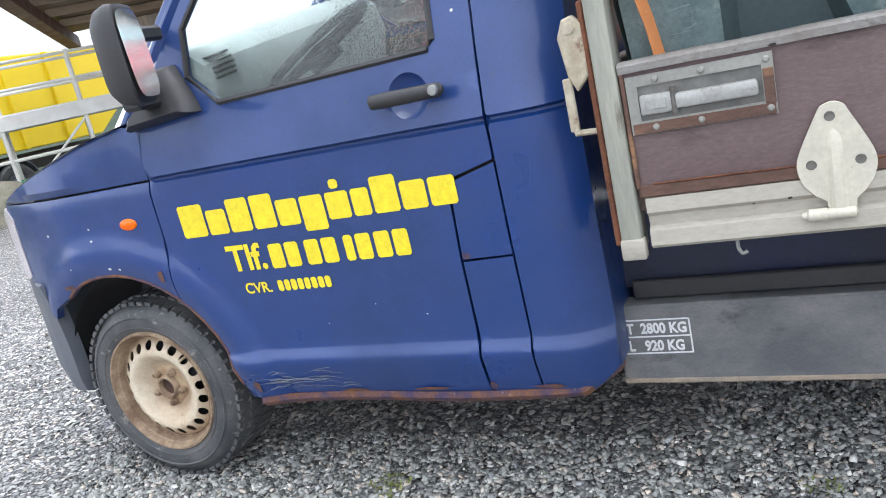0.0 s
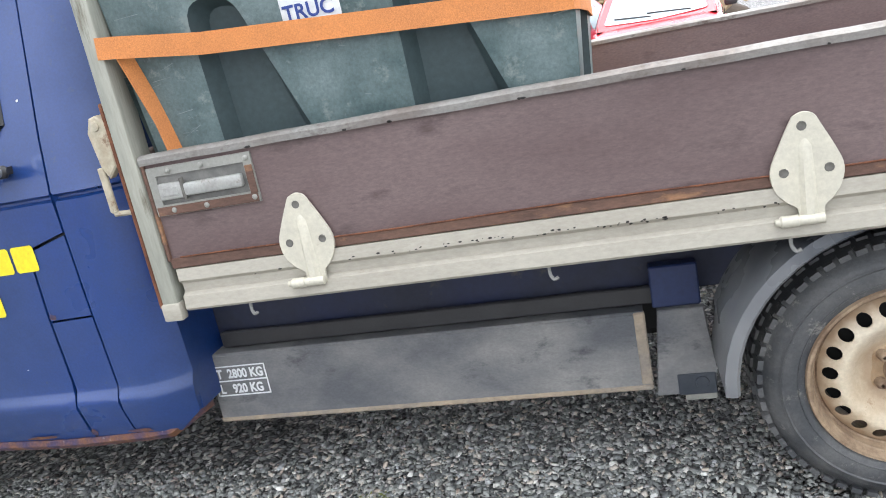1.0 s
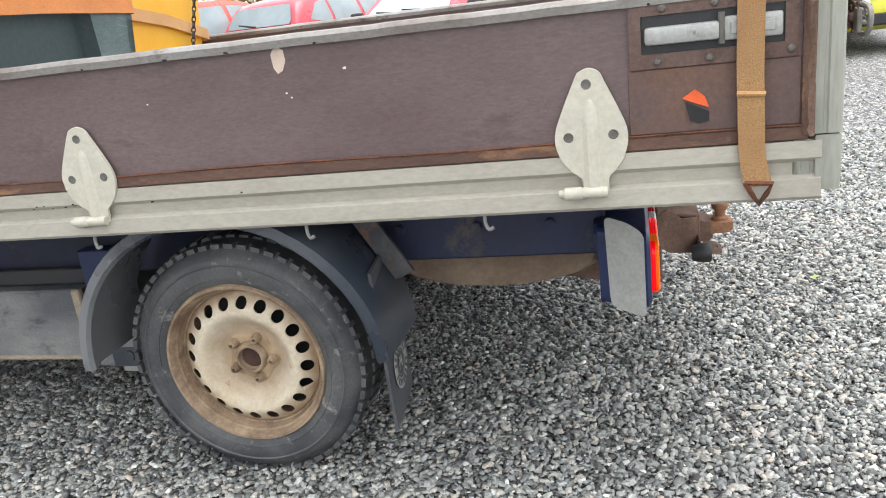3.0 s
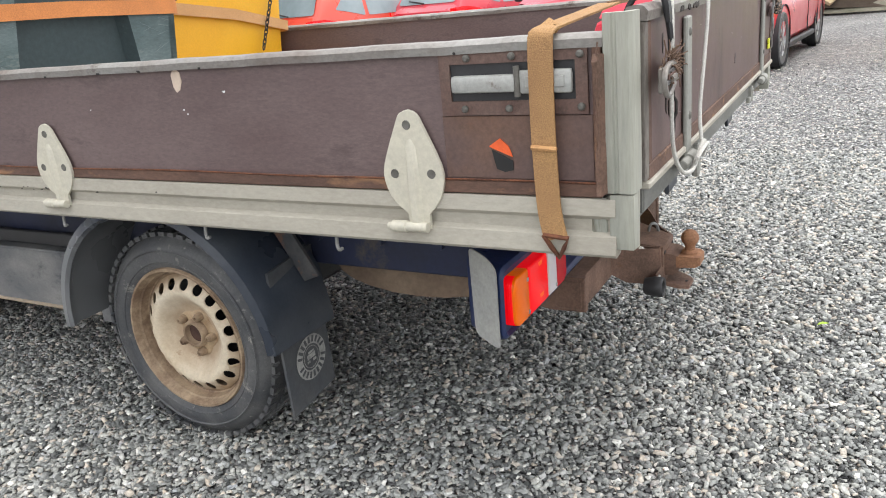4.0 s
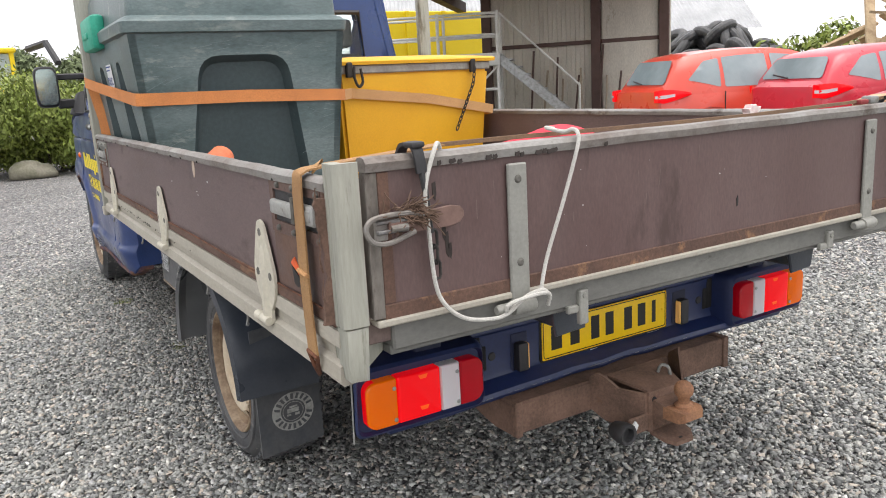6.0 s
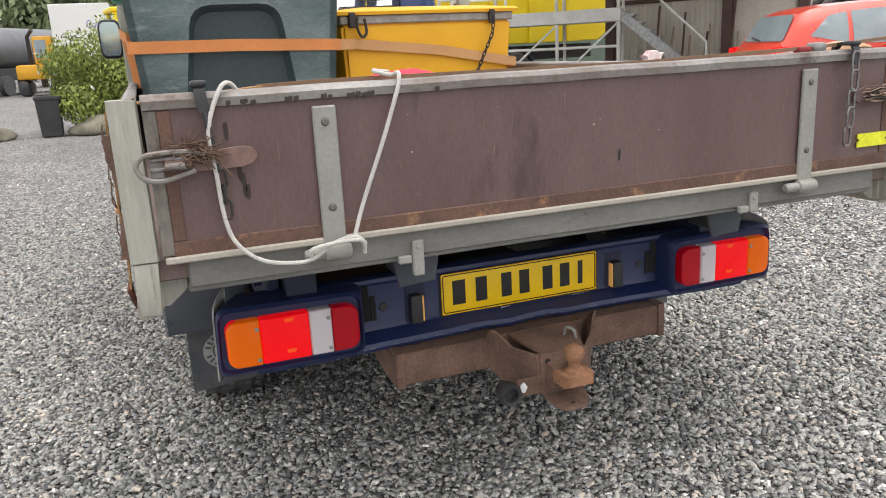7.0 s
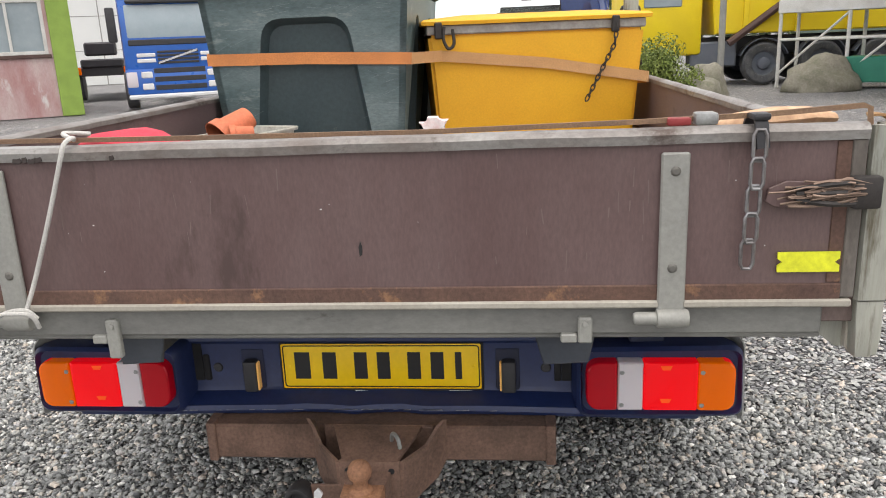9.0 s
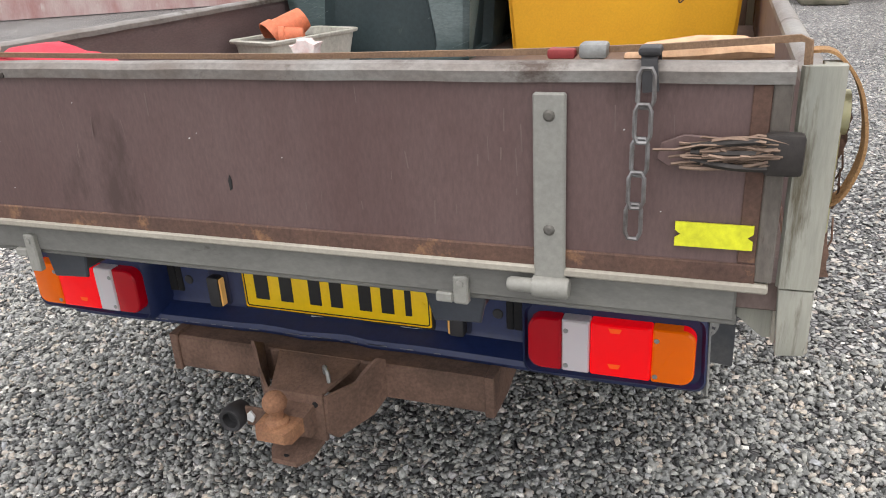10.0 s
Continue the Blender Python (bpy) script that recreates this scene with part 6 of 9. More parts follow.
# large dark green bin
gb = thing("waste_bin", -1.05, 0.48, 0.83, "large dark green plastic waste bin, scratched, strapped on the load bed", "bin")
FX = 0.44            # its back face, from the base


def rear_face(u, v):
    """u across, v up: the back face leans out towards the top."""
    return (FX - 0.035 + 0.075 * v, u, v)


arch_hole = rounded([(-0.270, 0.012), (0.270, 0.012), (0.185, 0.600), (-0.185, 0.600)], 0.085)
arch_hole = [(u, max(v, 0.012)) for u, v in arch_hole]
H = 0.70
bm = bmesh.new()
outline = [(-0.395, 0.0), (0.395, 0.0), (0.452, H), (-0.452, H)]
skin(bm, outline, rear_face, 0.07, 0.03, (arch_hole,), (-1, 0, 0))
part("back_wall", bm, BINMAT, gb, "scratched back wall with an arched recess")
bm = bmesh.new()
skin(bm, [(u * 0.90, 0.012 + (v - 0.012) * 0.955) for u, v in arch_hole], lambda u, v: (rear_face(u, v)[0] - 0.045, u, v), 0.07, 0.0)
loops = [[rear_face(u, v) for u, v in arch_hole], [(rear_face(u, v)[0] - 0.012, u * 0.97, v * 0.985) for u, v in arch_hole], [(rear_face(u * 0.9, 0.012 + (v - 0.012) * 0.955)[0] - 0.045, u * 0.90, 0.012 + (v - 0.012) * 0.955) for u, v in arch_hole]]
loft(bm, loops, True, False)
part("arched_recess", bm, BIN_SHADE, gb)
D0, D1 = -0.60, -0.62


def side_wall(s):
    bm = bmesh.new()

    def lay(u, v):
        return (u, s * (0.395 + 0.0815 * v), v)
    o = [(FX - 0.035, 0.0), (FX - 0.035 + 0.075 * H, H), (D1 - 0.02, H), (D0, 0.0)]
    hs = [rounded([(-0.43, 0.012), (-0.105, 0.012), (-0.315, 0.60), (-0.43, 0.60)], 0.05), rounded([(0.056, 0.012), (0.372, 0.012), (0.150, 0.60), (0.056, 0.60)], 0.04)]
    skin(bm, o, lay, 0.08, 0.03, hs, (0, -s, 0))
    part("side_wall", bm, BINMAT, gb, "side wall with two tall recesses")
    for h in hs:
        cu, cv = sum(p[0] for p in h) / len(h), 0.25
        inner = [(cu + (u - cu) * 0.74, cv + (v - cv) * 0.94) for u, v in h]
        deep = lambda u, v: (u, s * (0.395 + 0.0815 * v - 0.042), v)
        bm = skin(bmesh.new(), inner, deep, 0.08, 0.0)
        loft(bm, [[lay(u, v) for u, v in h], [deep(u, v) for u, v in inner]], True, False)
        part("side_recess", bm, BIN_SHADE, gb)


side_wall(1)
side_wall(-1)
bm = bmesh.new()
loft(bm, [[(D0 - 0.06 * v / H, u * (0.395 + 0.0815 * v), v) for u in (-1, 1)] for v in (0, H)], False)
box(bm, D0, FX - 0.04, -0.39, 0.39, 0.0, 0.02)
part("front_wall", bm, BINMAT, gb)
# rim and domed lid
bm = bmesh.new()
def rim_ring(g, z, r=0.05):
    return rounded([(FX + 0.02 + g, -0.455 - g), (FX + 0.02 + g, 0.455 + g), (D1 - 0.03 - g, 0.455 + g), (D1 - 0.03 - g, -0.455 - g)], r)
loft(bm, [[(x, y, z) for x, y in rim_ring(g, z)] for g, z in ((-0.004, H - 0.012), (0.016, H - 0.006), (0.020, H + 0.035), (0.006, H + 0.05), (-0.015, H + 0.06), (-0.02, H + 0.20), (-0.06, H + 0.30), (-0.18, H + 0.34))])
part("lid", bm, BINMAT, gb, "dark green domed lid")
bm = bmesh.new()
box(bm, -0.45, -0.12, -0.500, -0.435, H - 0.03, H + 0.12, 0.02, 2)
box(bm, -0.36, -0.22, -0.508, -0.49, H + 0.02, H + 0.05, 0.006)
part("lid_corner", bm, TEAL, gb, "turquoise lid hinge cover")
bm = bmesh.new()
skin(bm, [(-0.20, 0.50), (-0.06, 0.50), (-0.06, 0.60), (-0.20, 0.60)], lambda u, v: (u, -(0.3985 + 0.0815 * v), v), 0.08, 0.0)
part("paper_label", bm, WHITE_PRINT, gb, "white paper label with blue print")
BLUE_PRINT = surf("blue_print", (0.03, 0.06, 0.25), 0.6, bump=0)
lettering("label_print", "TRUC", 0.046, BLUE_PRINT, gb, lambda u, v: (-0.195 + u, -(0.4003 + 0.0815 * (0.512 + v)), 0.512 + v), "dark blue lettering reading TRUC", 0.001)
bm = bmesh.new()
for z0, x0, x1 in ((0.593, -0.19, -0.07), (0.578, -0.19, -0.10)):
    skin(bm, [(x0, z0 - 0.006), (x1, z0 - 0.006), (x1, z0), (x0, z0)], lambda u, v: (u, -(0.4000 + 0.0815 * v), v), 0.2, 0.0)
pieces("label_bar", bm, BLUE_PRINT, gb)
bm = bmesh.new()
rs = random.Random(5)
for i in range(150):
    u, v = rs.uniform(-0.38, 0.38), rs.uniform(0.05, 0.66)
    if abs(u) < 0.25 and v < 0.6:
        continue
    L, a = rs.uniform(0.005, 0.05), rs.uniform(-0.5, 0.5)
    p = [rear_face(u - L * math.cos(a), v - L * math.sin(a)), rear_face(u + L * math.cos(a), v + L * math.sin(a))]
    q = [(x + 0.0015, y, z + rs.uniform(0.0005, 0.002)) for x, y, z in p]
    bm.faces.new([bm.verts.new((p[0][0] + 0.0015, *p[0][1:])), bm.verts.new((p[1][0] + 0.0015, *p[1][1:])), bm.verts.new(q[1]), bm.verts.new(q[0])])
sc = part("scratches", bm, surf("pale_scratches", (0.20, 0.25, 0.25), 0.7, bump=0), gb)
tagged(sc, "pale scratches", kind="stuff")

bm = bmesh.new()
for i in range(150):
    u, v = rs.uniform(-0.60, 0.42), rs.uniform(0.12, 0.66)
    L, a, w = rs.uniform(0.004, 0.035), rs.gauss(0, 0.25), rs.uniform(0.0006, 0.0022)
    q = [(u - L, v - L * a), (u + L, v + L * a), (u + L * 0.9, v + L * a + w), (u - L * 0.9, v - L * a + w)]
    if any(-0.44 < x < -0.10 and z < 0.61 or 0.05 < x < 0.38 and z < 0.61 for x, z in q):
        continue
    bm.faces.new([bm.verts.new((x, -(0.3965 + 0.0815 * z), z)) for x, z in q])
tagged(part("scratches", bm, bpy.data.materials["pale_scratches"], gb), "pale scratches", kind="stuff")

# yellow grit bin
yb = thing("grit_bin", -1.20, 1.415, 0.83, "yellow grit bin with lid and dark chains on the load bed", "bin", rz=9)
yb.matrix_basis = yb.matrix_basis @ Matrix.Diagonal((1, 1.03, 1.035, 1))
bm = bmesh.new()
loft(bm, [[(0.30 + g, -0.44 - g, z), (0.30 + g, 0.44 + g, z), (-0.36 - g, 0.44 + g, z), (-0.36 - g, -0.44 - g, z)] for g, z in ((0, 0), (0.035, 0.49))])
bmesh.ops.bevel(bm, geom=bm.edges[:], offset=0.015, segments=2, affect="EDGES")
part("bin_body", bm, YBIN, yb, "yellow bin body")
bm = bmesh.new()
box(bm, -0.40, 0.339, -0.480, 0.480, 0.488, 0.528, 0.005)
part("grey_edge", bm, surf("grey_worn_edge", (0.36, 0.34, 0.30), 0.6, col2=(0.24, 0.22, 0.19), amount=0.8, scale=12, bump=0.15, stain=(0.08, 0.07, 0.06), stain_amount=0.25, stain_scale=18), yb, "worn grey edge band")
bm = bmesh.new()
loft(bm, [[(0.355 + g, -0.50 - g, z), (0.355 + g, 0.50 + g, z), (-0.42 - g, 0.50 + g, z), (-0.42 - g, -0.50 - g, z)] for g, z in ((0, 0.528), (0.003, 0.543), (-0.01, 0.552), (-0.2, 0.572))])
bmesh.ops.bevel(bm, geom=[e for e in bm.edges if e.calc_face_angle(0) > 0.5], offset=0.008, segments=2, affect="EDGES")
part("bin_lid", bm, YBIN, yb, "yellow lid")
bm = bmesh.new()
for y in (-0.43, 0.34):
    box(bm, 0.342, 0.364, y - 0.016, y + 0.016, 0.472, 0.540, 0.004)
pieces("lid_hasp", bm, CHAIN_DARK, yb, "dark steel lid hasps")
bm = bmesh.new()
tube(bm, smooth_path([(0.36, -0.405, 0.52), (0.365, -0.410, 0.47), (0.365, -0.390, 0.43), (0.365, -0.365, 0.45), (0.36, -0.37, 0.51)], 4), 0.007, 6)
part("lock_shackle", bm, CHAIN_DARK, yb)


def chain(bm, pts, step=0.026, r=0.0032, long=0.017, wide=0.008):
    """Links that hang along a line."""
    ps = [Vector(p) for p in pts]
    d, k = 0.0, 0
    for a, b in zip(ps, ps[1:]):
        v = b - a
        n = max(1, round(v.length / step))
        for i in range(n):
            c = a + v * ((i + 0.5) / n)
            u = v.normalized()
            w = u.cross(Vector((1, 0, 0.01))).normalized() if k % 2 else u.cross(u.cross(Vector((1, 0, 0.01)))).normalized()
            loop = []
            for j in range(10):
                t = 2 * math.pi * j / 10
                loop.append(c + u * (long * math.cos(t)) + w * (wide * math.sin(t)))
            tube(bm, loop, r, 5, True)
            k += 1


bm = bmesh.new()
chain(bm, [(0.366, 0.345, 0.50), (0.362, 0.335, 0.42), (0.350, 0.215, 0.185)], 0.024)
pieces("chain_link", bm, CHAIN_DARK, yb)

# the long strap: from the side, over the front post, round both bins
st = thing("ratchet_strap", -1.66, 0.02, 1.05, "orange ratchet strap stretched round both bins and the front post", "strap")
def rel(pts, b):
    return [(x - b[0], y - b[1], z - b[2]) for x, y, z in pts]
B0 = (-1.66, 0.02, 1.05)
bm = bmesh.new()
tube(bm, rel([(-1.600, 0.045, 1.075), (-1.615, 0.040, 1.18), (-1.655, 0.012, 1.365)], B0), 0, flat=(0.045, 0.003), wide=(0.35, 1, 0))
part("strap_tail", bm, WEB, st)
bm = bmesh.new()
yaw = radians(9)
def yb_at(x, y, z):
    return (-1.20 + x * math.cos(yaw) - y * math.sin(yaw), 1.46 + x * math.sin(yaw) + y * math.cos(yaw), 0.83 + z)
tube(bm, rel([(-1.70, -0.009, 1.37), (-1.655, -0.010, 1.365), (-1.45, 0.020, 1.335), (-0.650, 0.030, 1.272), (-0.614, 0.034, 1.270), (-0.605, 0.060, 1.268), (-0.605, 0.48, 1.262), (-0.607, 0.905, 1.245),
              (-0.62, 0.93, 1.243)], B0), 0, flat=(0.050, 0.0025), wide=(0, 0, 1))
part("strap_band", bm, WEB, st)
bm = bmesh.new()
tube(bm, rel([(-0.62, 0.93, 1.243), yb_at(0.340, -0.478, 0.415), yb_at(0.334, 0.0, 0.365), yb_at(0.330, 0.462, 0.285), yb_at(0.30, 0.478, 0.280), yb_at(-0.3, 0.49, 0.24)], B0), 0, flat=(0.048, 0.0025), wide=(0, 0, 1))
part("strap_band", bm, WEB_PALE, st, "faded end of the strap")

# the faded strap that hangs over the rear corner and runs along the tailgate
st2 = thing("lashing_strap", 1.22, 0.0, 1.10, "faded brown lashing strap hung over the bed side with a hook", "strap")
bm = bmesh.new()
tube(bm, rel(smooth_path([(1.245, 0.30, 1.145), (1.230, 0.06, 1.128), (1.220, 0.030, 1.124), (1.216, 0.000, 1.118), (1.213, -0.009, 1.095), (1.211, -0.010, 0.97), (1.212, -0.011, 0.90), (1.215, -0.010, 0.80), (1.226, -0.012, 0.745)], 4), (1.22, 0, 1.10)), 0, flat=(0.046, 0.004), wide=(1, 0, 0))
part("strap_band", bm, WEB_OLD, st2)
bm = bmesh.new()
tube(bm, rel([(1.188, -0.014, 0.918), (1.236, -0.014, 0.914)], (1.22, 0, 1.10)), 0.005, 6)
part("stitching", bm, WEB_PALE, st2)
bm = bmesh.new()
tube(bm, rel([(1.202, -0.014, 0.752), (1.250, -0.014, 0.748), (1.240, -0.010, 0.728), (1.228, -0.004, 0.706), (1.216, -0.010, 0.726), (1.202, -0.014, 0.752)], (1.22, 0, 1.10)), 0.005, 6)
part("strap_hook", bm, RUST, st2)
st3 = thing("lashing_strap", 1.36, 1.0, 1.15, "brown strap stretched along the tailgate top", "strap")
bm = bmesh.new()
tube(bm, rel([(1.245, 0.29, 1.145), (1.30, 0.42, 1.150), (1.315, 0.75, 1.148), (1.32, 1.20, 1.146), (1.335, 1.60, 1.154), (1.336, 1.80, 1.160), (1.334, 1.968, 1.170), (1.336, 1.978, 1.166), (1.338, 1.980, 1.13)], (1.36, 1.0, 1.15)), 0, flat=(0.009, 0.007), wide=(0, 0, 1))
part("strap_band", bm, WEB_DARK, st3)
bm = bmesh.new()
box(bm, -0.038, -0.004, 0.685, 0.725, -0.004, 0.018, 0.006, 2)
part("strap_buckle", bm, STEEL, st3, "dull steel buckle")
bm = bmesh.new()
box(bm, -0.036, -0.008, 0.64, 0.68, -0.004, 0.010, 0.004, 2)
part("buckle_cloth", bm, surf("dark_red_plastic", (0.26, 0.03, 0.03), 0.6, scale=20, bump=0.1), st3)

# loops, chains and catches on the tailgate
for y, nm in ((0.165, "a"), (1.785, "b")):
    c = thing("bungee_chain", 1.385, y, 1.15, "black rubber tie over the tailgate rail with a hanging steel chain", "chain", "tailgate chains")
    bm = bmesh.new()
    tube(bm, smooth_path([(-0.07, 0.0, -0.02), (-0.05, 0, 0.008), (-0.015, 0, 0.012), (0.004, 0, 0.0), (0.008, 0.004, -0.04)], 4), 0, flat=(0.021, 0.007), wide=(0, 1, 0))
    box(bm, -0.026, 0.010, -0.015, 0.015, 0.006, 0.018, 0.005, 2)
    part("rubber_tie", bm, BLACK, c)
    bm = bmesh.new()
    if nm == "a":
        tube(bm, smooth_path([(0.0, 0.0, 0.0), (0.010, 0.008, -0.07), (0.008, 0.014, -0.13), (0.008, 0.018, -0.155)], 4), 0.0062, 7)
        part("rubber_cord", bm, BLACK, c)
        bm = bmesh.new()
        for i in range(3):
            a = -0.168 - 0.030 * i
            flat = 0.25 if i % 2 else 1.0
            tube(bm, [(0.010 + sx * 0.008 * (1 - flat), 0.020 + 0.002 * i + sx * 0.008 * flat, a + sz) for sx, sz in ((-0.6, 0.018), (0.6, 0.018), (1, 0.012), (1, -0.012), (0.6, -0.018), (-0.6, -0.018), (-1, -0.012), (-1, 0.012))], 0.0030, 6, True)
        pieces("chain_link", bm, CHAIN_DARK, c)
    else:
        for i in range(5):
            a = -0.035 - 0.047 * i
            yy = -0.002 - 0.0025 * i
            loop = [(0.010 + (0.003 if i % 2 else 0), yy + sx * 0.0105, a + sz) for sx, sz in ((-0.6, 0.026), (0.6, 0.026), (1, 0.017), (1, -0.017), (0.6, -0.026), (-0.6, -0.026), (-1, -0.017), (-1, 0.017))]
            tube(bm, loop, 0.0034, 6, True)
        pieces("chain_link", bm, CHAIN, c)
rope = thing("rope", 1.39, 0.35, 1.14, "thin pale grey rope looped over the tailgate and its hinge", "rope")
bm = bmesh.new()
tube(bm, rel(smooth_path([(1.34, 0.245, 1.130), (1.365, 0.225, 1.158), (1.388, 0.202, 1.150), (1.397, 0.173, 1.082), (1.395, 0.176, 1.007), (1.395, 0.184, 0.896), (1.398, 0.205, 0.845), (1.402, 0.248, 0.812), (1.405, 0.309, 0.800), (1.406, 0.345, 0.804),
                          (1.408, 0.372, 0.822), (1.409, 0.40, 0.835), (1.409, 0.435, 0.838), (1.406, 0.455, 0.82)], 6), (1.39, 0.35, 1.14)), 0.0044, 8)
part("rope_strand", bm, ROPE, rope)
bm = bmesh.new()
tube(bm, rel(smooth_path([(1.405, 0.430, 0.828), (1.394, 0.458, 0.90), (1.394, 0.508, 1.02), (1.393, 0.548, 1.125), (1.386, 0.556, 1.152), (1.365, 0.560, 1.160), (1.345, 0.55, 1.155), (1.325, 0.52, 1.165), (1.30, 0.56, 1.160)], 6), (1.39, 0.35, 1.14)), 0.0044, 8)
part("rope_strand", bm, ROPE, rope)
bm = bmesh.new()
tube(bm, rel(smooth_path([(1.402, 0.345, 0.80), (1.414, 0.345, 0.826), (1.414, 0.44, 0.832), (1.402, 0.452, 0.80)], 5), (1.39, 0.35, 1.14)), 0.0044, 8)
part("rope_strand", bm, ROPE, rope)


def corner_catch(y, s):
    c = thing("corner_catch", TX + 0.02, y, 1.022 if s > 0 else 1.035, "rusty tailgate catch bound with frayed old twine", "catch", "tailgate catches")
    bm = bmesh.new()
    tube(bm, smooth_path([(0.014, s * 0.055, 0.012), (0.018, s * 0.02, 0.020), (0.020, -s * 0.02, 0.021), (0.022, -s * 0.055, 0.017), (0.022, -s * 0.068, 0.0), (0.022, -s * 0.055, -0.024), (0.020, -s * 0.02, -0.030), (0.016, s * 0.035, -0.016)], 4), 0.0052, 7)
    box(bm, 0.006, 0.014, *sorted((-s * 0.046, -s * 0.020)), -0.026, 0.018, 0.002)
    lathe(bm, [(0.0, -0.014), (0.006, -0.014), (0.007, 0.020), (0.0, 0.022)], 10, (0.022, s * -0.004, -0.004), "y")
    part("catch_loop", bm, surf("dark_steel_loop", (0.26, 0.245, 0.225), 0.5, metal=0.4, col2=(0.12, 0.085, 0.065), scale=25, bump=0.2), c, "steel catch loop")
    bm = bmesh.new()
    prism(bm, [(s * 0.0, -0.02), (s * 0.06, -0.02), (s * 0.125, -0.020), (s * 0.142, -0.015), (s * 0.151, -0.004), (s * 0.151, 0.006), (s * 0.143, 0.016), (s * 0.125, 0.020), (s * 0.0, 0.012)], "x", -0.004, 0.004, 0.001)
    box(bm, 0.0, 0.022, *sorted((s * -0.02, s * 0.03)), -0.008, 0.008, 0.003)
    part("catch_lever", bm, surf("brown_worn_lever", (0.19, 0.115, 0.095), 0.6, col2=(0.12, 0.07, 0.055), scale=20, bump=0.15), c, "rusty lever")
    bm = bmesh.new()
    for z in (-0.009, 0.009):
        box(bm, 0.012, 0.022, *sorted((s * -0.045, s * 0.02)), z - 0.004, z + 0.004, 0.002)
    pieces("clevis", bm, CHAIN, c)
    bm = bmesh.new()
    rs = random.Random(11 if s > 0 else 12)
    for i in range(170):
        p = Vector((0.012, s * rs.gauss(0.028, 0.022), 0.018 + rs.gauss(0.0, 0.010)))
        pts = [p]
        dr = Vector((rs.uniform(-0.1, 0.3), rs.uniform(-1, 1) * 0.9 + 0.3 * s, rs.uniform(-0.4, 0.4)))
        for j in range(4):
            dr = (dr + Vector((rs.uniform(-.2, .2), rs.uniform(-.4, .4), rs.uniform(-.5, .3)))).normalized()
            q = pts[-1] + dr * rs.uniform(0.004, 0.012)
            q.x = max(0.004, min(q.x, 0.03))
            pts.append(q)
        tube(bm, pts, 0.0012, 4)
    tw = part("frayed_twine", bm, surf("brown_twine", (0.15, 0.095, 0.065), 0.95, col2=(0.09, 0.055, 0.04), scale=30, bump=0.3), c, "frayed brown twine")
    tagged(tw, "frayed brown twine", kind="stuff")


corner_catch(0.105, 1)
c = thing("corner_catch", TX + 0.02, 1.955, 1.03, "rusty tailgate catch wrapped in frayed grey-brown twine", "catch", "tailgate catches")
bm = bmesh.new()
box(bm, -0.010, 0.014, -0.020, 0.028, -0.026, 0.030, 0.006, 2)
part("catch_block", bm, CHAIN_DARK, c, "dark steel catch block")
bm = bmesh.new()
for z in (-0.016, 0.004, 0.020):
    tube(bm, smooth_path([(0.010, -0.015, z), (0.014, -0.06, z * 0.9), (0.008, -0.11, z * 0.5)], 4), 0.005, 6)
pieces("catch_rod", bm, CHAIN_DARK, c)
bm = prism(bmesh.new(), [(-0.155, -0.012), (-0.150, 0.010), (-0.120, 0.022), (-0.06, 0.018), (-0.05, -0.012), (-0.10, -0.022), (-0.14, -0.022)], "x", -0.012, -0.005, 0.001)
part("catch_lever", bm, PLY_TAIL, c, "brown lever")
bm = bmesh.new()
rs = random.Random(12)
for i in range(70):
    p = Vector((rs.uniform(0.0, 0.016), rs.uniform(-0.03, 0.012), rs.gauss(0.006, 0.009)))
    pts, L = [p], rs.uniform(0.010, 0.034)
    for j in range(4):
        p = p + Vector((rs.uniform(-0.004, 0.004), -L * rs.uniform(0.6, 1.1), rs.gauss(-0.0015, 0.0028)))
        p.x = max(-0.004, min(p.x, 0.022))
        pts.append(p)
    tube(bm, pts, rs.uniform(0.0012, 0.0026), 4)
tw = part("frayed_twine", bm, surf("grey_brown_twine", (0.22, 0.155, 0.115), 0.95, col2=(0.12, 0.08, 0.06), scale=40, bump=0.3, island=0.4), c)
tagged(tw, "frayed grey-brown twine", kind="stuff")

tag = thing("yellow_tag", TX + 0.006, 1.882, 0.907, "fluorescent yellow plastic tag on the tailgate", "tag")
bm = bmesh.new()
prism(bm, [(-0.052, -0.018), (0.052, -0.018), (0.052, -0.006), (0.044, 0.0), (0.052, 0.006), (0.052, 0.018), (-0.052, 0.018), (-0.052, 0.006), (-0.044, 0.0), (-0.052, -0.006)], "x", -0.002, 0.002)
part("tag_plate", bm, surf("fluorescent_yellow", (0.78, 0.80, 0.03), 0.5, scale=20, bump=0), tag)

cl = thing("red_cloth", 1.27, 0.60, 1.142, "crumpled red cloth under the rope at the tailgate", "cloth")
bm = bmesh.new()
rs = random.Random(4)
rows = []
for i in range(9):
    u = i / 8
    rows.append([(-0.10 + 0.15 * v, -0.13 + 0.27 * u, -0.03 + 0.055 * math.sin(math.pi * u) ** 0.7 * (1 - 0.6 * abs(2 * v - 1)) + 0.006 * rs.uniform(-1, 1)) for v in np.linspace(0, 1, 6)])
loft(bm, rows, False)
part("cloth_sheet", bm, REDCLOTH, cl)
bm = bmesh.new()
box(bm, -0.12, 0.05, -0.14, 0.15, -0.31, -0.035, 0.03, 2)
part("cloth_bundle", bm, REDCLOTH, cl)

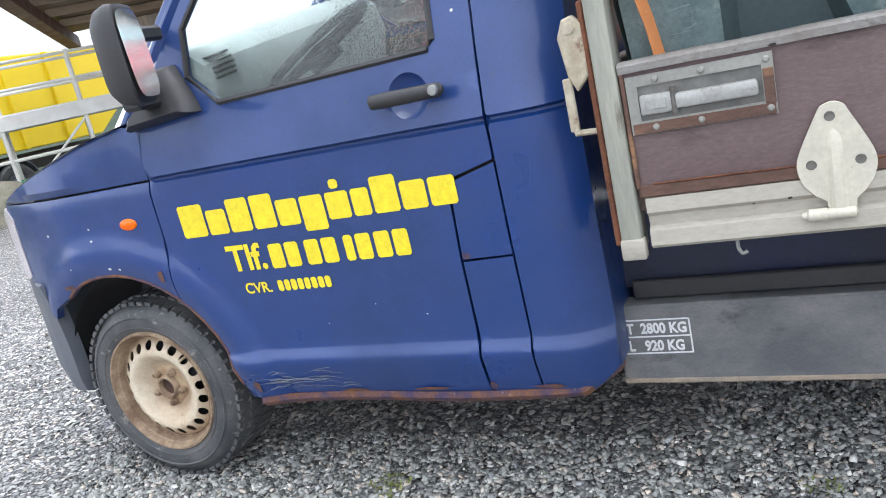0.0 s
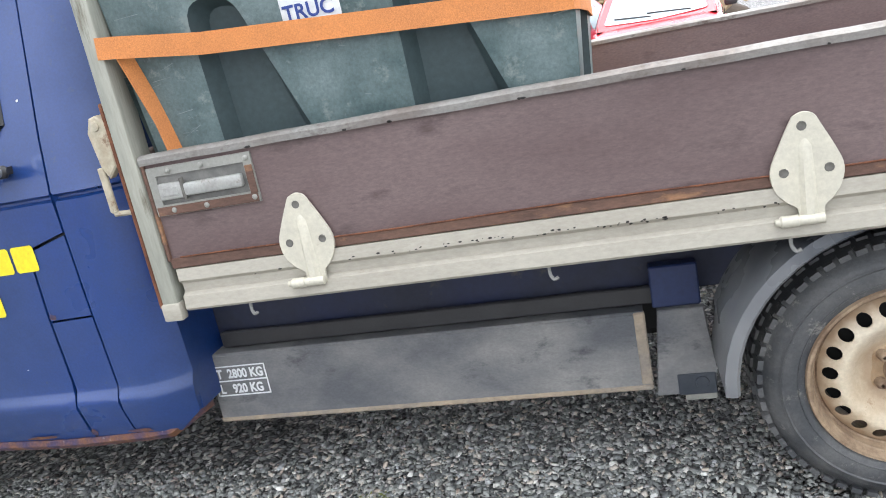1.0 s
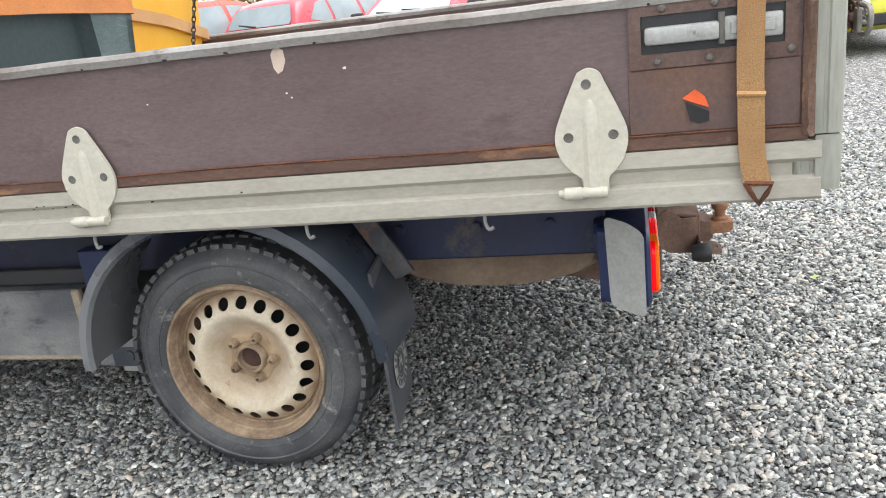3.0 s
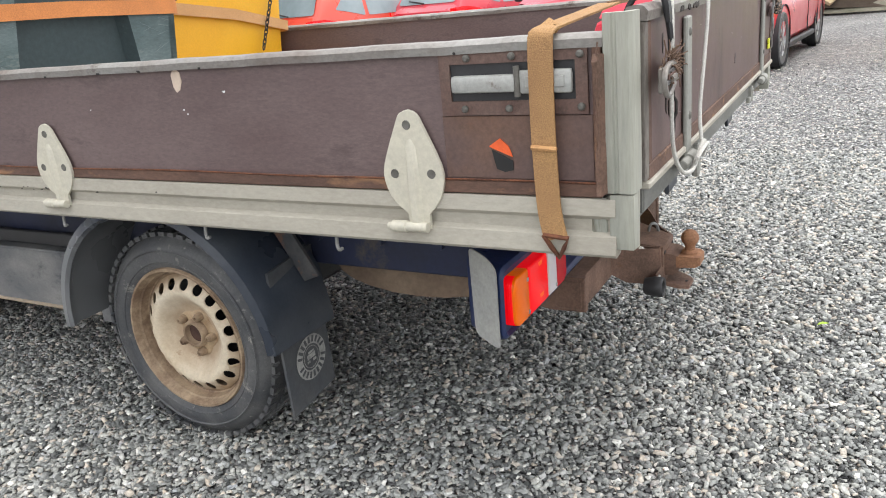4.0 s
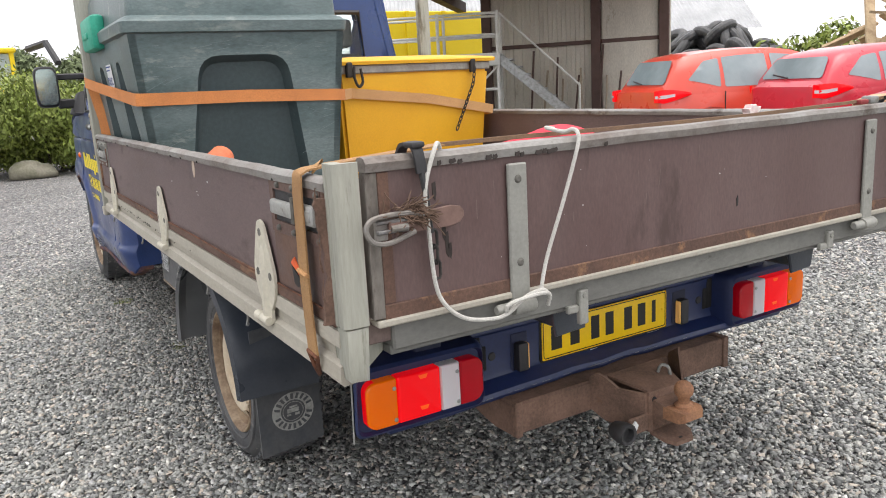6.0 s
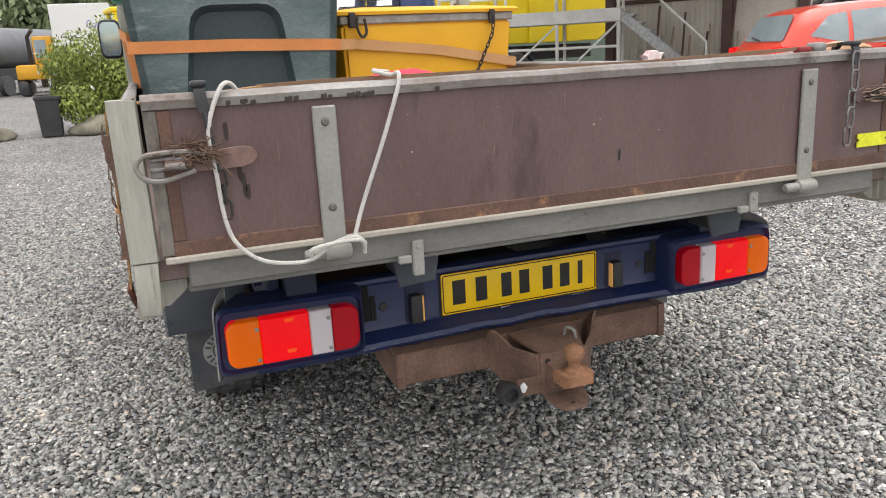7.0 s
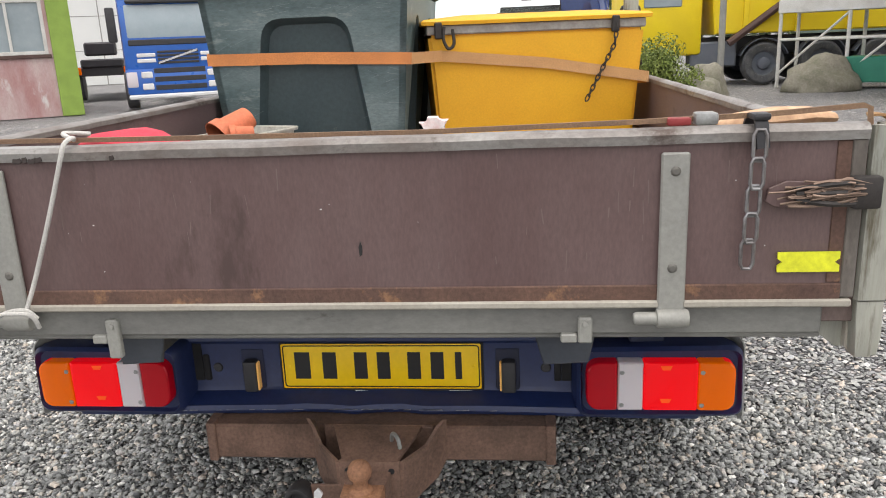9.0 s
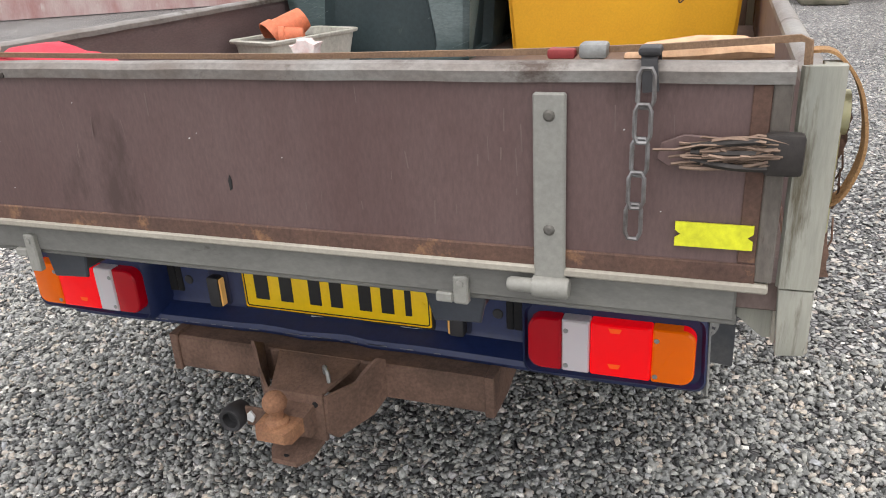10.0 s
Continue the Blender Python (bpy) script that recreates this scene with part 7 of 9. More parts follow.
# small white clip on the rail
cp = thing("strap_clip", 1.30, 1.227, 1.142, "small pink and white plastic strap clip on the tailgate rail", "clip")
bm = bmesh.new()
prism(bm, [(-0.020, 0.0), (0.020, 0.0), (0.018, 0.012), (0.028, 0.024), (0.012, 0.022), (0.008, 0.030), (-0.010, 0.030), (-0.012, 0.020), (-0.026, 0.020), (-0.016, 0.010)], "x", -0.012, 0.012, 0.002)
part("clip_body", bm, surf("pinkish_white", (0.70, 0.52, 0.50), 0.6, col2=(0.75, 0.72, 0.7), amount=0.9, scale=40, bump=0), cp)

# white trough with flower pots
tr = thing("plastic_trough", -0.34, 0.25, 0.83, "dirty white plastic trough with flower pots and soil in it", "trough", rz=-19)
tr.matrix_basis = tr.matrix_basis @ Matrix.Diagonal((0.76, 0.80, 0.95, 1))
bm = bmesh.new()
loft(bm, [[(x, y, z) for x, y in rounded([(0.29 * g, -0.145 * g), (0.29 * g, 0.145 * g), (-0.29 * g, 0.145 * g), (-0.29 * g, -0.145 * g)], 0.03)] for g, z in ((0.86, 0.0), (1.0, 0.145), (1.07, 0.147), (1.09, 0.158), (1.06, 0.163), (0.97, 0.160), (0.85, 0.02))])
part("trough_shell", bm, TROUGHM, tr)
bm = bmesh.new()
loft(bm, [[(x, y, z + 0.015 * math.sin(40 * x + 31 * y)) for x, y in rounded([(0.275, -0.132), (0.275, 0.132), (-0.275, 0.132), (-0.275, -0.132)], 0.03)] for z in (0.11, 0.145)])
part("soil", bm, surf("dark_soil", (0.06, 0.05, 0.04), 0.95, col2=(0.2, 0.19, 0.16), amount=0.8, scale=30, bump=0.6), tr)
for x, y, z, r, h, tilt, turn in ((-0.31, 0.235, 1.004, 0.072, 0.16, 118, 140), (-0.24, 0.295, 0.985, 0.042, 0.09, 96, 110)):
    pt = thing("flower_pot", x, y, z, "terracotta coloured flower pot lying in the trough", "flower pot", "flower pots")
    bm = lathe(bmesh.new(), [(r * 0.62, 0.0), (r * 0.9, h * 0.74), (r * 1.02, h * 0.75), (r * 1.08, h), (r, h), (r * 0.84, h * 0.74), (r * 0.55, 0.01)], 28, (0, 0, -h * 0.5), "z")
    part("pot_wall", bm, CLAY, pt)
    pt.matrix_basis = pose(x, y, z, 0, -tilt, turn)
gl = thing("leather_glove", 1.28, 1.84, 1.15, "tan work glove lying on the bed corner", "glove")
bm = bmesh.new()
loft(bm, [[(0.035 * w * math.cos(t), y, -0.012 + 0.018 * h * math.sin(t) + e) for t in np.linspace(0, 2 * math.pi, 11)[:-1]] for y, w, h, e in ((-0.10, 0.3, 0.3, 0.0), (-0.07, 1.0, 0.9, 0.004), (0.0, 1.25, 1.2, 0.008), (0.06, 1.0, 0.9, 0.012), (0.10, 0.7, 0.5, 0.008))])
part("glove_body", bm, surf("tan_leather", (0.50, 0.30, 0.17), 0.8, col2=(0.62, 0.42, 0.27), amount=0.8, scale=25, bump=0.4), gl)
# ratchet with yellow handle hanging at the far corner
rt = thing("ratchet", 1.31, BW - 0.005, 1.0, "greenish-yellow ratchet buckle with a loop of strap hanging at the corner", "ratchet")
bm = bmesh.new()
box(bm, -0.02, 0.02, -0.012, 0.012, -0.10, 0.06, 0.005, 2)
lathe(bm, [(0.0, -0.018), (0.03, -0.018), (0.03, 0.018), (0.0, 0.018)], 14, (0, 0, 0.07), "y")
part("ratchet_body", bm, surf("zinc_yellow_plate", (0.52, 0.50, 0.28), 0.45, metal=0.4, col2=(0.36, 0.34, 0.24), amount=0.8, scale=30, bump=0.1), rt)
bm = bmesh.new()
tube(bm, smooth_path([(0.0, -0.035, 0.152), (0.01, -0.005, 0.148), (0.02, 0.026, 0.105), (0.02, 0.040, 0.03), (0.01, 0.026, -0.035), (0.0, 0.004, -0.06)], 5), 0, flat=(0.035, 0.004), wide=(1, 0, 0))
part("strap_loop", bm, WEB_OLD, rt)


# ---------------------------------------------------------------- ground
GRAVEL = bpy.data.materials.new("grey_gravel")
GRAVEL.use_nodes = True
gn, gl_ = GRAVEL.node_tree.nodes, GRAVEL.node_tree.links
gb_ = gn["Principled BSDF"]
gt = gn.new("ShaderNodeTexCoord")
vo = gn.new("ShaderNodeTexVoronoi")
vo.inputs["Scale"].default_value = 42
vo2 = gn.new("ShaderNodeTexVoronoi")
vo2.inputs["Scale"].default_value = 42
vo2.feature = "DISTANCE_TO_EDGE"
nz = gn.new("ShaderNodeTexNoise")
nz.inputs["Scale"].default_value, nz.inputs["Detail"].default_value = 0.55, 5
hs = gn.new("ShaderNodeSeparateColor")
cr = gn.new("ShaderNodeValToRGB")
for e, (p, c) in zip((cr.color_ramp.elements[0], cr.color_ramp.elements[1]), ((0.0, (0.11, 0.11, 0.112, 1)), (1.0, (0.66, 0.65, 0.62, 1)))):
    e.position, e.color = p, c
for p, c in ((0.35, (0.22, 0.22, 0.224, 1)), (0.75, (0.36, 0.36, 0.35, 1)), (0.9, (0.44, 0.39, 0.35, 1))):
    e = cr.color_ramp.elements.new(p)
    e.color = c
# darkens the cell borders: shade between the stones, put into the colour
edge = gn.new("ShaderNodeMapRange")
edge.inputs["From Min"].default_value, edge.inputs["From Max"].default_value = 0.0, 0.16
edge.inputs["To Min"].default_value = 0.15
patch = gn.new("ShaderNodeMapRange")
patch.inputs["From Min"].default_value, patch.inputs["From Max"].default_value = 0.35, 0.7
patch.inputs["To Min"].default_value, patch.inputs["To Max"].default_value = 0.95, 1.35
mm = gn.new("ShaderNodeMath")
mm.operation = "MULTIPLY"
vv = gn.new("ShaderNodeMix")
vv.data_type, vv.blend_type = "RGBA", "MULTIPLY"
vv.inputs["Factor"].default_value = 1
for t in (vo, vo2, nz):
    gl_.new(gt.outputs["Object"], t.inputs["Vector"])
gl_.new(vo.outputs["Color"], hs.inputs[0])
gl_.new(hs.outputs[0], cr.inputs[0])
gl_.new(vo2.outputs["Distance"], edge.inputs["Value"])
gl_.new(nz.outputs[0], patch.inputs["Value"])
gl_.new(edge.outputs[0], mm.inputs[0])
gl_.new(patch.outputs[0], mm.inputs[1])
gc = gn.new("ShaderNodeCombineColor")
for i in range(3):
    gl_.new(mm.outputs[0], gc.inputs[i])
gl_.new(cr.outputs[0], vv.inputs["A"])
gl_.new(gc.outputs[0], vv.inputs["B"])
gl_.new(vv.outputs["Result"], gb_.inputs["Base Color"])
gb_.inputs["Roughness"].default_value = 0.75
gbp = gn.new("ShaderNodeBump")
gbp.inputs["Strength"].default_value, gbp.inputs["Distance"].default_value = 0.9, 0.012
gl_.new(edge.outputs[0], gbp.inputs["Height"])
gl_.new(gbp.outputs[0], gb_.inputs["Normal"])

bm = bmesh.new()
ring = [0.0, 6, 12, 20, 40, 90, 250, 900, 3000]
n = 48
prev = [bm.verts.new((0, 0, -0.022))]
for r in ring[1:]:
    cur = [bm.verts.new((r * math.cos(2 * math.pi * i / n), r * math.sin(2 * math.pi * i / n), -0.022)) for i in range(n)]
    for i in range(n):
        j = (i + 1) % n
        bm.faces.new((prev[0], cur[i], cur[j]) if len(prev) == 1 else (prev[i], cur[i], cur[j], prev[j]))
    prev = cur
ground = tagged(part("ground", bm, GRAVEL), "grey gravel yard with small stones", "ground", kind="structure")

# loose stones round the truck
STONE = bpy.data.materials.new("gravel_stone")
STONE.use_nodes = True
sn, sl = STONE.node_tree.nodes, STONE.node_tree.links
sb = sn["Principled BSDF"]
si = sn.new("ShaderNodeNewGeometry")
sr = sn.new("ShaderNodeValToRGB")
sr.color_ramp.elements[0].color, sr.color_ramp.elements[1].color = (0.040, 0.042, 0.042, 1), (0.700, 0.690, 0.640, 1)
for p, c in ((0.2, (0.122, 0.128, 0.123, 1)), (0.5, (0.250, 0.258, 0.246, 1)), (0.78, (0.350, 0.355, 0.328, 1)), (0.89, (0.450, 0.390, 0.322, 1)), (0.94, (0.310, 0.325, 0.338, 1)), (0.975, (0.490, 0.485, 0.452, 1))):
    e = sr.color_ramp.elements.new(p)
    e.color = c
stc = sn.new("ShaderNodeTexCoord")
snz = sn.new("ShaderNodeTexNoise")
snz.inputs["Scale"].default_value, snz.inputs["Detail"].default_value = 130, 3
smr = sn.new("ShaderNodeMapRange")
smr.inputs["From Min"].default_value, smr.inputs["From Max"].default_value, smr.inputs["To Min"].default_value, smr.inputs["To Max"].default_value = 0.3, 0.7, 0.9, 1.5
scc = sn.new("ShaderNodeCombineColor")
smx = sn.new("ShaderNodeMix")
smx.data_type, smx.blend_type = "RGBA", "MULTIPLY"
smx.inputs["Factor"].default_value = 1
sl.new(si.outputs["Random Per Island"], sr.inputs[0])
sl.new(stc.outputs["Object"], snz.inputs["Vector"])
sl.new(snz.outputs[0], smr.inputs["Value"])
for i in range(3):
    sl.new(smr.outputs[0], scc.inputs[i])
sl.new(sr.outputs[0], smx.inputs["A"])
sl.new(scc.outputs[0], smx.inputs["B"])
sl.new(smx.outputs["Result"], sb.inputs["Base Color"])
sb.inputs["Roughness"].default_value = 0.48


def stones(name, n, x0, x1, y0, y1, r0, r1, seed, keep=None, dome=False):
    g = np.random.default_rng(seed)
    if dome:
        base = np.array([(math.cos(a), math.sin(a), -0.35) for a in np.linspace(0, 2 * math.pi, 7)[:-1]] + [(0, 0, 0.9)])
        tri = np.array([(i, (i + 1) % 6, 6) for i in range(6)])
    else:
        base = np.array([(-1, -1, -1), (1, -1, -1), (1, 1, -1), (-1, 1, -1), (-0.86, -0.86, 1), (0.86, -0.86, 1), (0.86, 0.86, 1), (-0.86, 0.86, 1)]) * 0.74
        tri = np.array([(4, 5, 6), (4, 6, 7), (0, 1, 5), (0, 5, 4), (1, 2, 6), (1, 6, 5), (2, 3, 7), (2, 7, 6), (3, 0, 4), (3, 4, 7)])
    m = len(base)
    p = np.stack([g.normal((x0 + x1) / 2, (x1 - x0) / 4, n), g.normal((y0 + y1) / 2, (y1 - y0) / 4, n)], 1) if dome else np.stack([g.uniform(x0, x1, n), g.uniform(y0, y1, n)], 1)
    if keep is not None:
        p = p[keep(p[:, 0], p[:, 1])]
        n = len(p)
    r = r0 + (r1 - r0) * g.random(n) ** 2.2
    sc = np.stack([r * g.uniform(1.0, 1.75, n), r * g.uniform(0.65, 1.05, n), r * g.uniform(0.30, 0.60, n)], 1)
    v = base[None] * g.uniform(0.45, 1.25, (n, m, 3)) * sc[:, None]
    tl, yw = g.normal(0, 0.34, n), g.uniform(0, 6.283, n)
    c, s = np.cos(tl)[:, None], np.sin(tl)[:, None]
    v = np.stack([v[..., 0] * c - v[..., 2] * s, v[..., 1], v[..., 0] * s + v[..., 2] * c], -1)
    c, s = np.cos(yw)[:, None], np.sin(yw)[:, None]
    v = np.stack([v[..., 0] * c - v[..., 1] * s, v[..., 0] * s + v[..., 1] * c, v[..., 2]], -1)
    v[..., 0] += p[:, :1]
    v[..., 1] += p[:, 1:]
    v[..., 2] += (r * 0.15 + g.uniform(-0.007, 0.003, n))[:, None] - 0.013
    f = (tri[None] + m * np.arange(n)[:, None, None]).reshape(-1, 3)
    me = bpy.data.meshes.new(name)
    me.vertices.add(n * m)
    me.vertices.foreach_set("co", v.astype(np.float32).ravel())
    me.loops.add(len(f) * 3)
    me.loops.foreach_set("vertex_index", f.astype(np.int32).ravel())
    me.polygons.add(len(f))
    me.polygons.foreach_set("loop_start", np.arange(0, len(f) * 3, 3, dtype=np.int32))
    me.polygons.foreach_set("loop_total", np.full(len(f), 3, dtype=np.int32))
    me.update(calc_edges=True)
    me.materials.append(STONE)
    ob = new(name, me)
    return tagged(ob, "loose grey gravel stones on the yard", "gravel", kind="stuff")


AREA_A = lambda x, y: (x > -1.7) & (x < 2.6) & (y > -1.15) & (y < 1.3)
AREA_C = lambda x, y: (x > -3.9) & (x <= -1.7) & (y > -1.0) & (y < 0.45)
AREA_B = lambda x, y: (x > 0.0) & (x < 3.0) & (y >= 1.3) & (y < 4.2)
stones("gravel_near", 92000, -1.7, 2.6, -1.15, 1.3, 0.0053, 0.0136, 1)
stones("gravel_front", 30000, -3.9, -1.7, -1.0, 0.45, 0.0053, 0.0136, 4)
stones("gravel_behind", 62000, 0.0, 3.0, 1.3, 4.2, 0.0056, 0.0142, 2)
stones("gravel_far", 140000, -7.0, 5.0, -4.0, 8.0, 0.0075, 0.015, 3, lambda x, y: ~AREA_A(x, y) & ~AREA_B(x, y) & ~AREA_C(x, y), True)

# ---------------------------------------------------------------- the yard: parked cars
# opaque panes: the sky's reflection is painted in as pale blotches
CARGLASS = surf("dark_car_glass", (0.20, 0.25, 0.265), 0.05, col2=(0.34, 0.40, 0.415), scale=1.5, grain=0.03, bump=0, coat=0.6)
# paler still, for misted panes and for the lorry's painted reflection
SCREEN = surf("misted_car_glass", (0.34, 0.42, 0.45), 0.12, col2=(0.45, 0.52, 0.55), scale=2.0, grain=0.05, bump=0, coat=0.5)
WHITE_PAINT = surf("white_paint", (0.72, 0.72, 0.70), 0.4, scale=3, grain=0.05, bump=0.03)
ALLOY = surf("alloy_wheel", (0.45, 0.45, 0.46), 0.35, metal=0.7, scale=10, bump=0)
CHROME = surf("bright_trim", (0.6, 0.6, 0.6), 0.2, metal=0.9, scale=10, bump=0)


def paint(name, c):
    return surf(name, c, 0.28, col2=tuple(v * 0.85 for v in c), amount=0.4, scale=2, fine=200, grain=0.04, bump=0.01, coat=0.7)


def car(x, y, turn, mat, label, L=4.2, H=1.5, lamps=None, mist=False):
    """A five-door hatchback whose nose points along its own +x."""
    c = thing("parked_car", x, y, 0, label, "car", "parked cars", rz=turn)
    k = L / 4.2
    st = [(-2.10, 0.42, 0.60, 0.78), (-2.06, 0.30, 0.93, 0.83), (-1.95, 0.24, 1.00, 0.86), (-1.2, 0.20, 1.00, 0.89), (0.0, 0.20, 0.98, 0.89), (1.0, 0.20, 0.95, 0.88), (1.55, 0.22, 0.86, 0.86), (1.90, 0.24, 0.74, 0.80), (2.05, 0.30, 0.62, 0.70), (2.10, 0.40, 0.50, 0.60)]
    bm = bmesh.new()
    rings = []
    for px, z0, z1, w in st:
        rings.append([(px * k, s * w * u, z0 + (z1 - z0) * v) for s, u, v in ((1, 0.86, 0.0), (1, 0.98, 0.14), (1, 1.0, 0.45), (1, 0.985, 0.78), (1, 0.92, 0.96), (1, 0.70, 1.03), (-1, 0.70, 1.03), (-1, 0.92, 0.96), (-1, 0.985, 0.78), (-1, 1.0, 0.45), (-1, 0.98, 0.14), (-1, 0.86, 0.0))])
    loft(bm, rings)
    part("body", bm, mat, c)

    zr = lambda px: float(np.interp(px / k, (-1.97, -1.90, -1.72, -1.55, -1.2, -0.7, -0.2, 0.15, 0.42, 0.75, 1.14), (0.97, 1.10, H - 0.14, H - 0.075, H - 0.025, H, H - 0.005, H - 0.04, H - 0.125, 1.17 + (H - 1.5) * 0.5, 0.945)))

    def section(px):
        """Half widths and heights from the belt line to the middle of the roof."""
        z = zr(px)
        wb = 0.845 - 0.07 * max(0, (-px / k - 1.3) / 0.7) ** 2 - 0.09 * max(0, (px / k - 0.3) / 0.84) ** 2
        r = (z - 0.92) / (H - 0.92)
        return [(wb, 0.90), (wb - 0.015 * r, 0.95 + 0.02 * r), (wb - 0.085 * r, 0.92 + 0.45 * (z - 0.92)), (wb - 0.20 * r, 0.92 + 0.83 * (z - 0.92)), (wb - 0.29 * r, 0.92 + 0.955 * (z - 0.92)), (0.35, z - 0.004), (0.0, z)]

    def flank(px, v):
        q = section(px)
        ys, zs = [p[0] for p in q], [p[1] for p in q]
        z = 0.95 + v * (zr(px) - 0.95)
        return float(np.interp(z, zs[:5], ys[:5])), z

    bm = bmesh.new()
    loft(bm, [[(px, y, z) for y, z in section(px)] + [(px, -y, z) for y, z in section(px)[::-1][1:]] for px in np.array((-1.97, -1.93, -1.87, -1.80, -1.70, -1.55, -1.35, -1.1, -0.7, -0.3, 0.0, 0.2, 0.42, 0.6, 0.75, 0.95, 1.14)) * k], False)
    part("cabin", bm, mat, c)
    # panes
    gm = SCREEN if mist else CARGLASS
    for s in (1, -1):
        for o in (rounded([(-1.62, 0.30), (-1.10, 0.06), (-1.08, 0.78), (-1.34, 0.74)], 0.05), rounded([(-1.03, 0.06), (-0.30, 0.05), (-0.30, 0.82), (-1.03, 0.79)], 0.04), rounded([(-0.22, 0.05), (0.86, 0.12), (0.30, 0.80), (-0.22, 0.82)], 0.04)):
            bm = skin(bmesh.new(), [(u * k, v) for u, v in o], lambda u, v: (u, s * (flank(u, v)[0] + 0.006), flank(u, v)[1]), 0.12, 0.0)
            part("side_window", bm, gm, c)
        bm = bmesh.new()
        for u in (-0.28, -1.06):
            box(bm, u * k - 0.006, u * k + 0.006, *sorted((s * 0.880, s * 0.893)), 0.30, 0.92)
        pieces("door_seam", bm, BLACK, c)
        bm = box(bmesh.new(), -0.55 * k, -0.40 * k, *sorted((s * 0.885, s * 0.915)), 0.80, 0.83, 0.008)
        part("door_handle", bm, mat, c)
        bm = box(bmesh.new(), -1.0 * k, 1.0 * k, *sorted((s * 0.80, s * 0.885)), 0.17, 0.25, 0.02)
        part("sill", bm, BLACK, c)

    def top(px, y):
        q = section(px)
        return float(np.interp(-abs(y), [-p[0] for p in q], [p[1] for p in q]))
    bm = skin(bmesh.new(), [(u * k, v) for u, v in rounded([(1.04, -0.66), (1.10, 0.0), (1.04, 0.66), (0.36, 0.52), (0.30, 0.0), (0.36, -0.52)], 0.06)], lambda u, v: (u + 0.006, v, top(u, v) + 0.008), 0.10, 0.0)
    part("windscreen", bm, SCREEN, c)
    bm = bmesh.new()
    tube(bm, [(1.02 * k, 0.45, top(1.02 * k, 0.45) + 0.015), (0.96 * k, -0.1, top(0.96 * k, 0.1) + 0.02)], 0.010, 5)
    tube(bm, [(1.03 * k, -0.05, top(1.03 * k, 0.05) + 0.015), (0.96 * k, -0.52, top(0.96 * k, 0.52) + 0.02)], 0.010, 5)
    pieces("wiper", bm, BLACK, c)
    bm = skin(bmesh.new(), rounded([(-0.66, 1.06), (0.66, 1.06), (0.55, H - 0.155), (-0.55, H - 0.155)], 0.07), lambda u, v: (float(np.interp(v, (0.97, 1.10, H - 0.14), (-1.97, -1.90, -1.72))) * k - 0.012, u, v), 0.12, 0.0)
    part("rear_window", bm, SCREEN if mist else CARGLASS, c)
    bm = bmesh.new()
    tube(bm, [(-1.945 * k, 0.05, 1.07), (-1.90 * k, 0.42, 1.12)], 0.012, 5)
    part("rear_wiper", bm, BLACK, c)
    # lamps, bumpers, plate
    for s in (1, -1):
        bm = bmesh.new()
        loft(bm, [[(px * k, s * y, z0), (px * k, s * (y + 0.012), (z0 + z1) / 2), (px * k, s * y, z1), (px * k, s * (y - 0.12), z1), (px * k, s * (y - 0.12), z0)] for px, y, z0, z1 in ((-2.10, 0.80, 0.80, 0.97), (-2.03, 0.855, 0.79, 0.985), (-1.90, 0.885, 0.82, 0.985), (-1.70, 0.898, 0.88, 0.95), (-1.62, 0.890, 0.90, 0.93))])
        part("tail_lamp", bm, LENS_RED, c, "red tail lamp")
        bm = bmesh.new()
        loft(bm, [[(px * k, s * y, z0), (px * k, s * y, z1), (px * k, s * (y - 0.06), z1), (px * k, s * (y - 0.06), z0)] for px, y, z0, z1 in ((-2.115, 0.795, 0.86, 0.90), (-2.03, 0.872, 0.86, 0.91), (-1.88, 0.902, 0.885, 0.925))])
        part("reversing_lamp", bm, LENS_WHITE, c, "clear strip in the tail lamp")
        bm = bmesh.new()
        loft(bm, [[(1.98 * k, s * 0.45, 0.60), (2.055 * k, s * 0.50, 0.64), (1.97 * k, s * 0.56, 0.71)], [(1.66 * k, s * 0.80, 0.72), (1.75 * k, s * 0.845, 0.76), (1.55 * k, s * 0.82, 0.84)]])
        part("headlight", bm, LENS_WHITE, c, "clear headlight")
        bm = bmesh.new()
        box(bm, 0.72 * k, 0.88 * k, *sorted((s * 0.86, s * 1.02)), 0.97, 1.09, 0.03, 2)
        part("door_mirror", bm, BLACK, c)
        bm = bmesh.new()
        box(bm, 2.03 * k, 2.075 * k, *sorted((s * 0.48, s * 0.62)), 0.34, 0.42, 0.015)
        part("fog_lamp", bm, BLACK, c)
    bm = bmesh.new()
    box(bm, 2.02 * k, 2.112 * k, -0.48, 0.48, 0.30, 0.44, 0.02)
    part("grille", bm, BLACK, c)
    bm = bmesh.new()
    box(bm, 2.02 * k, 2.085 * k, -0.36, 0.36, 0.57, 0.64, 0.015)
    part("upper_grille", bm, BLACK, c)
    for px in (-2.118 * k, 2.118 * k):
        bm = bmesh.new()
        box(bm, px - 0.006, px + 0.006, -0.26, 0.26, 0.47, 0.58, 0.003)
        part("number_plate", bm, WHITE_PRINT, c, "white number plate")
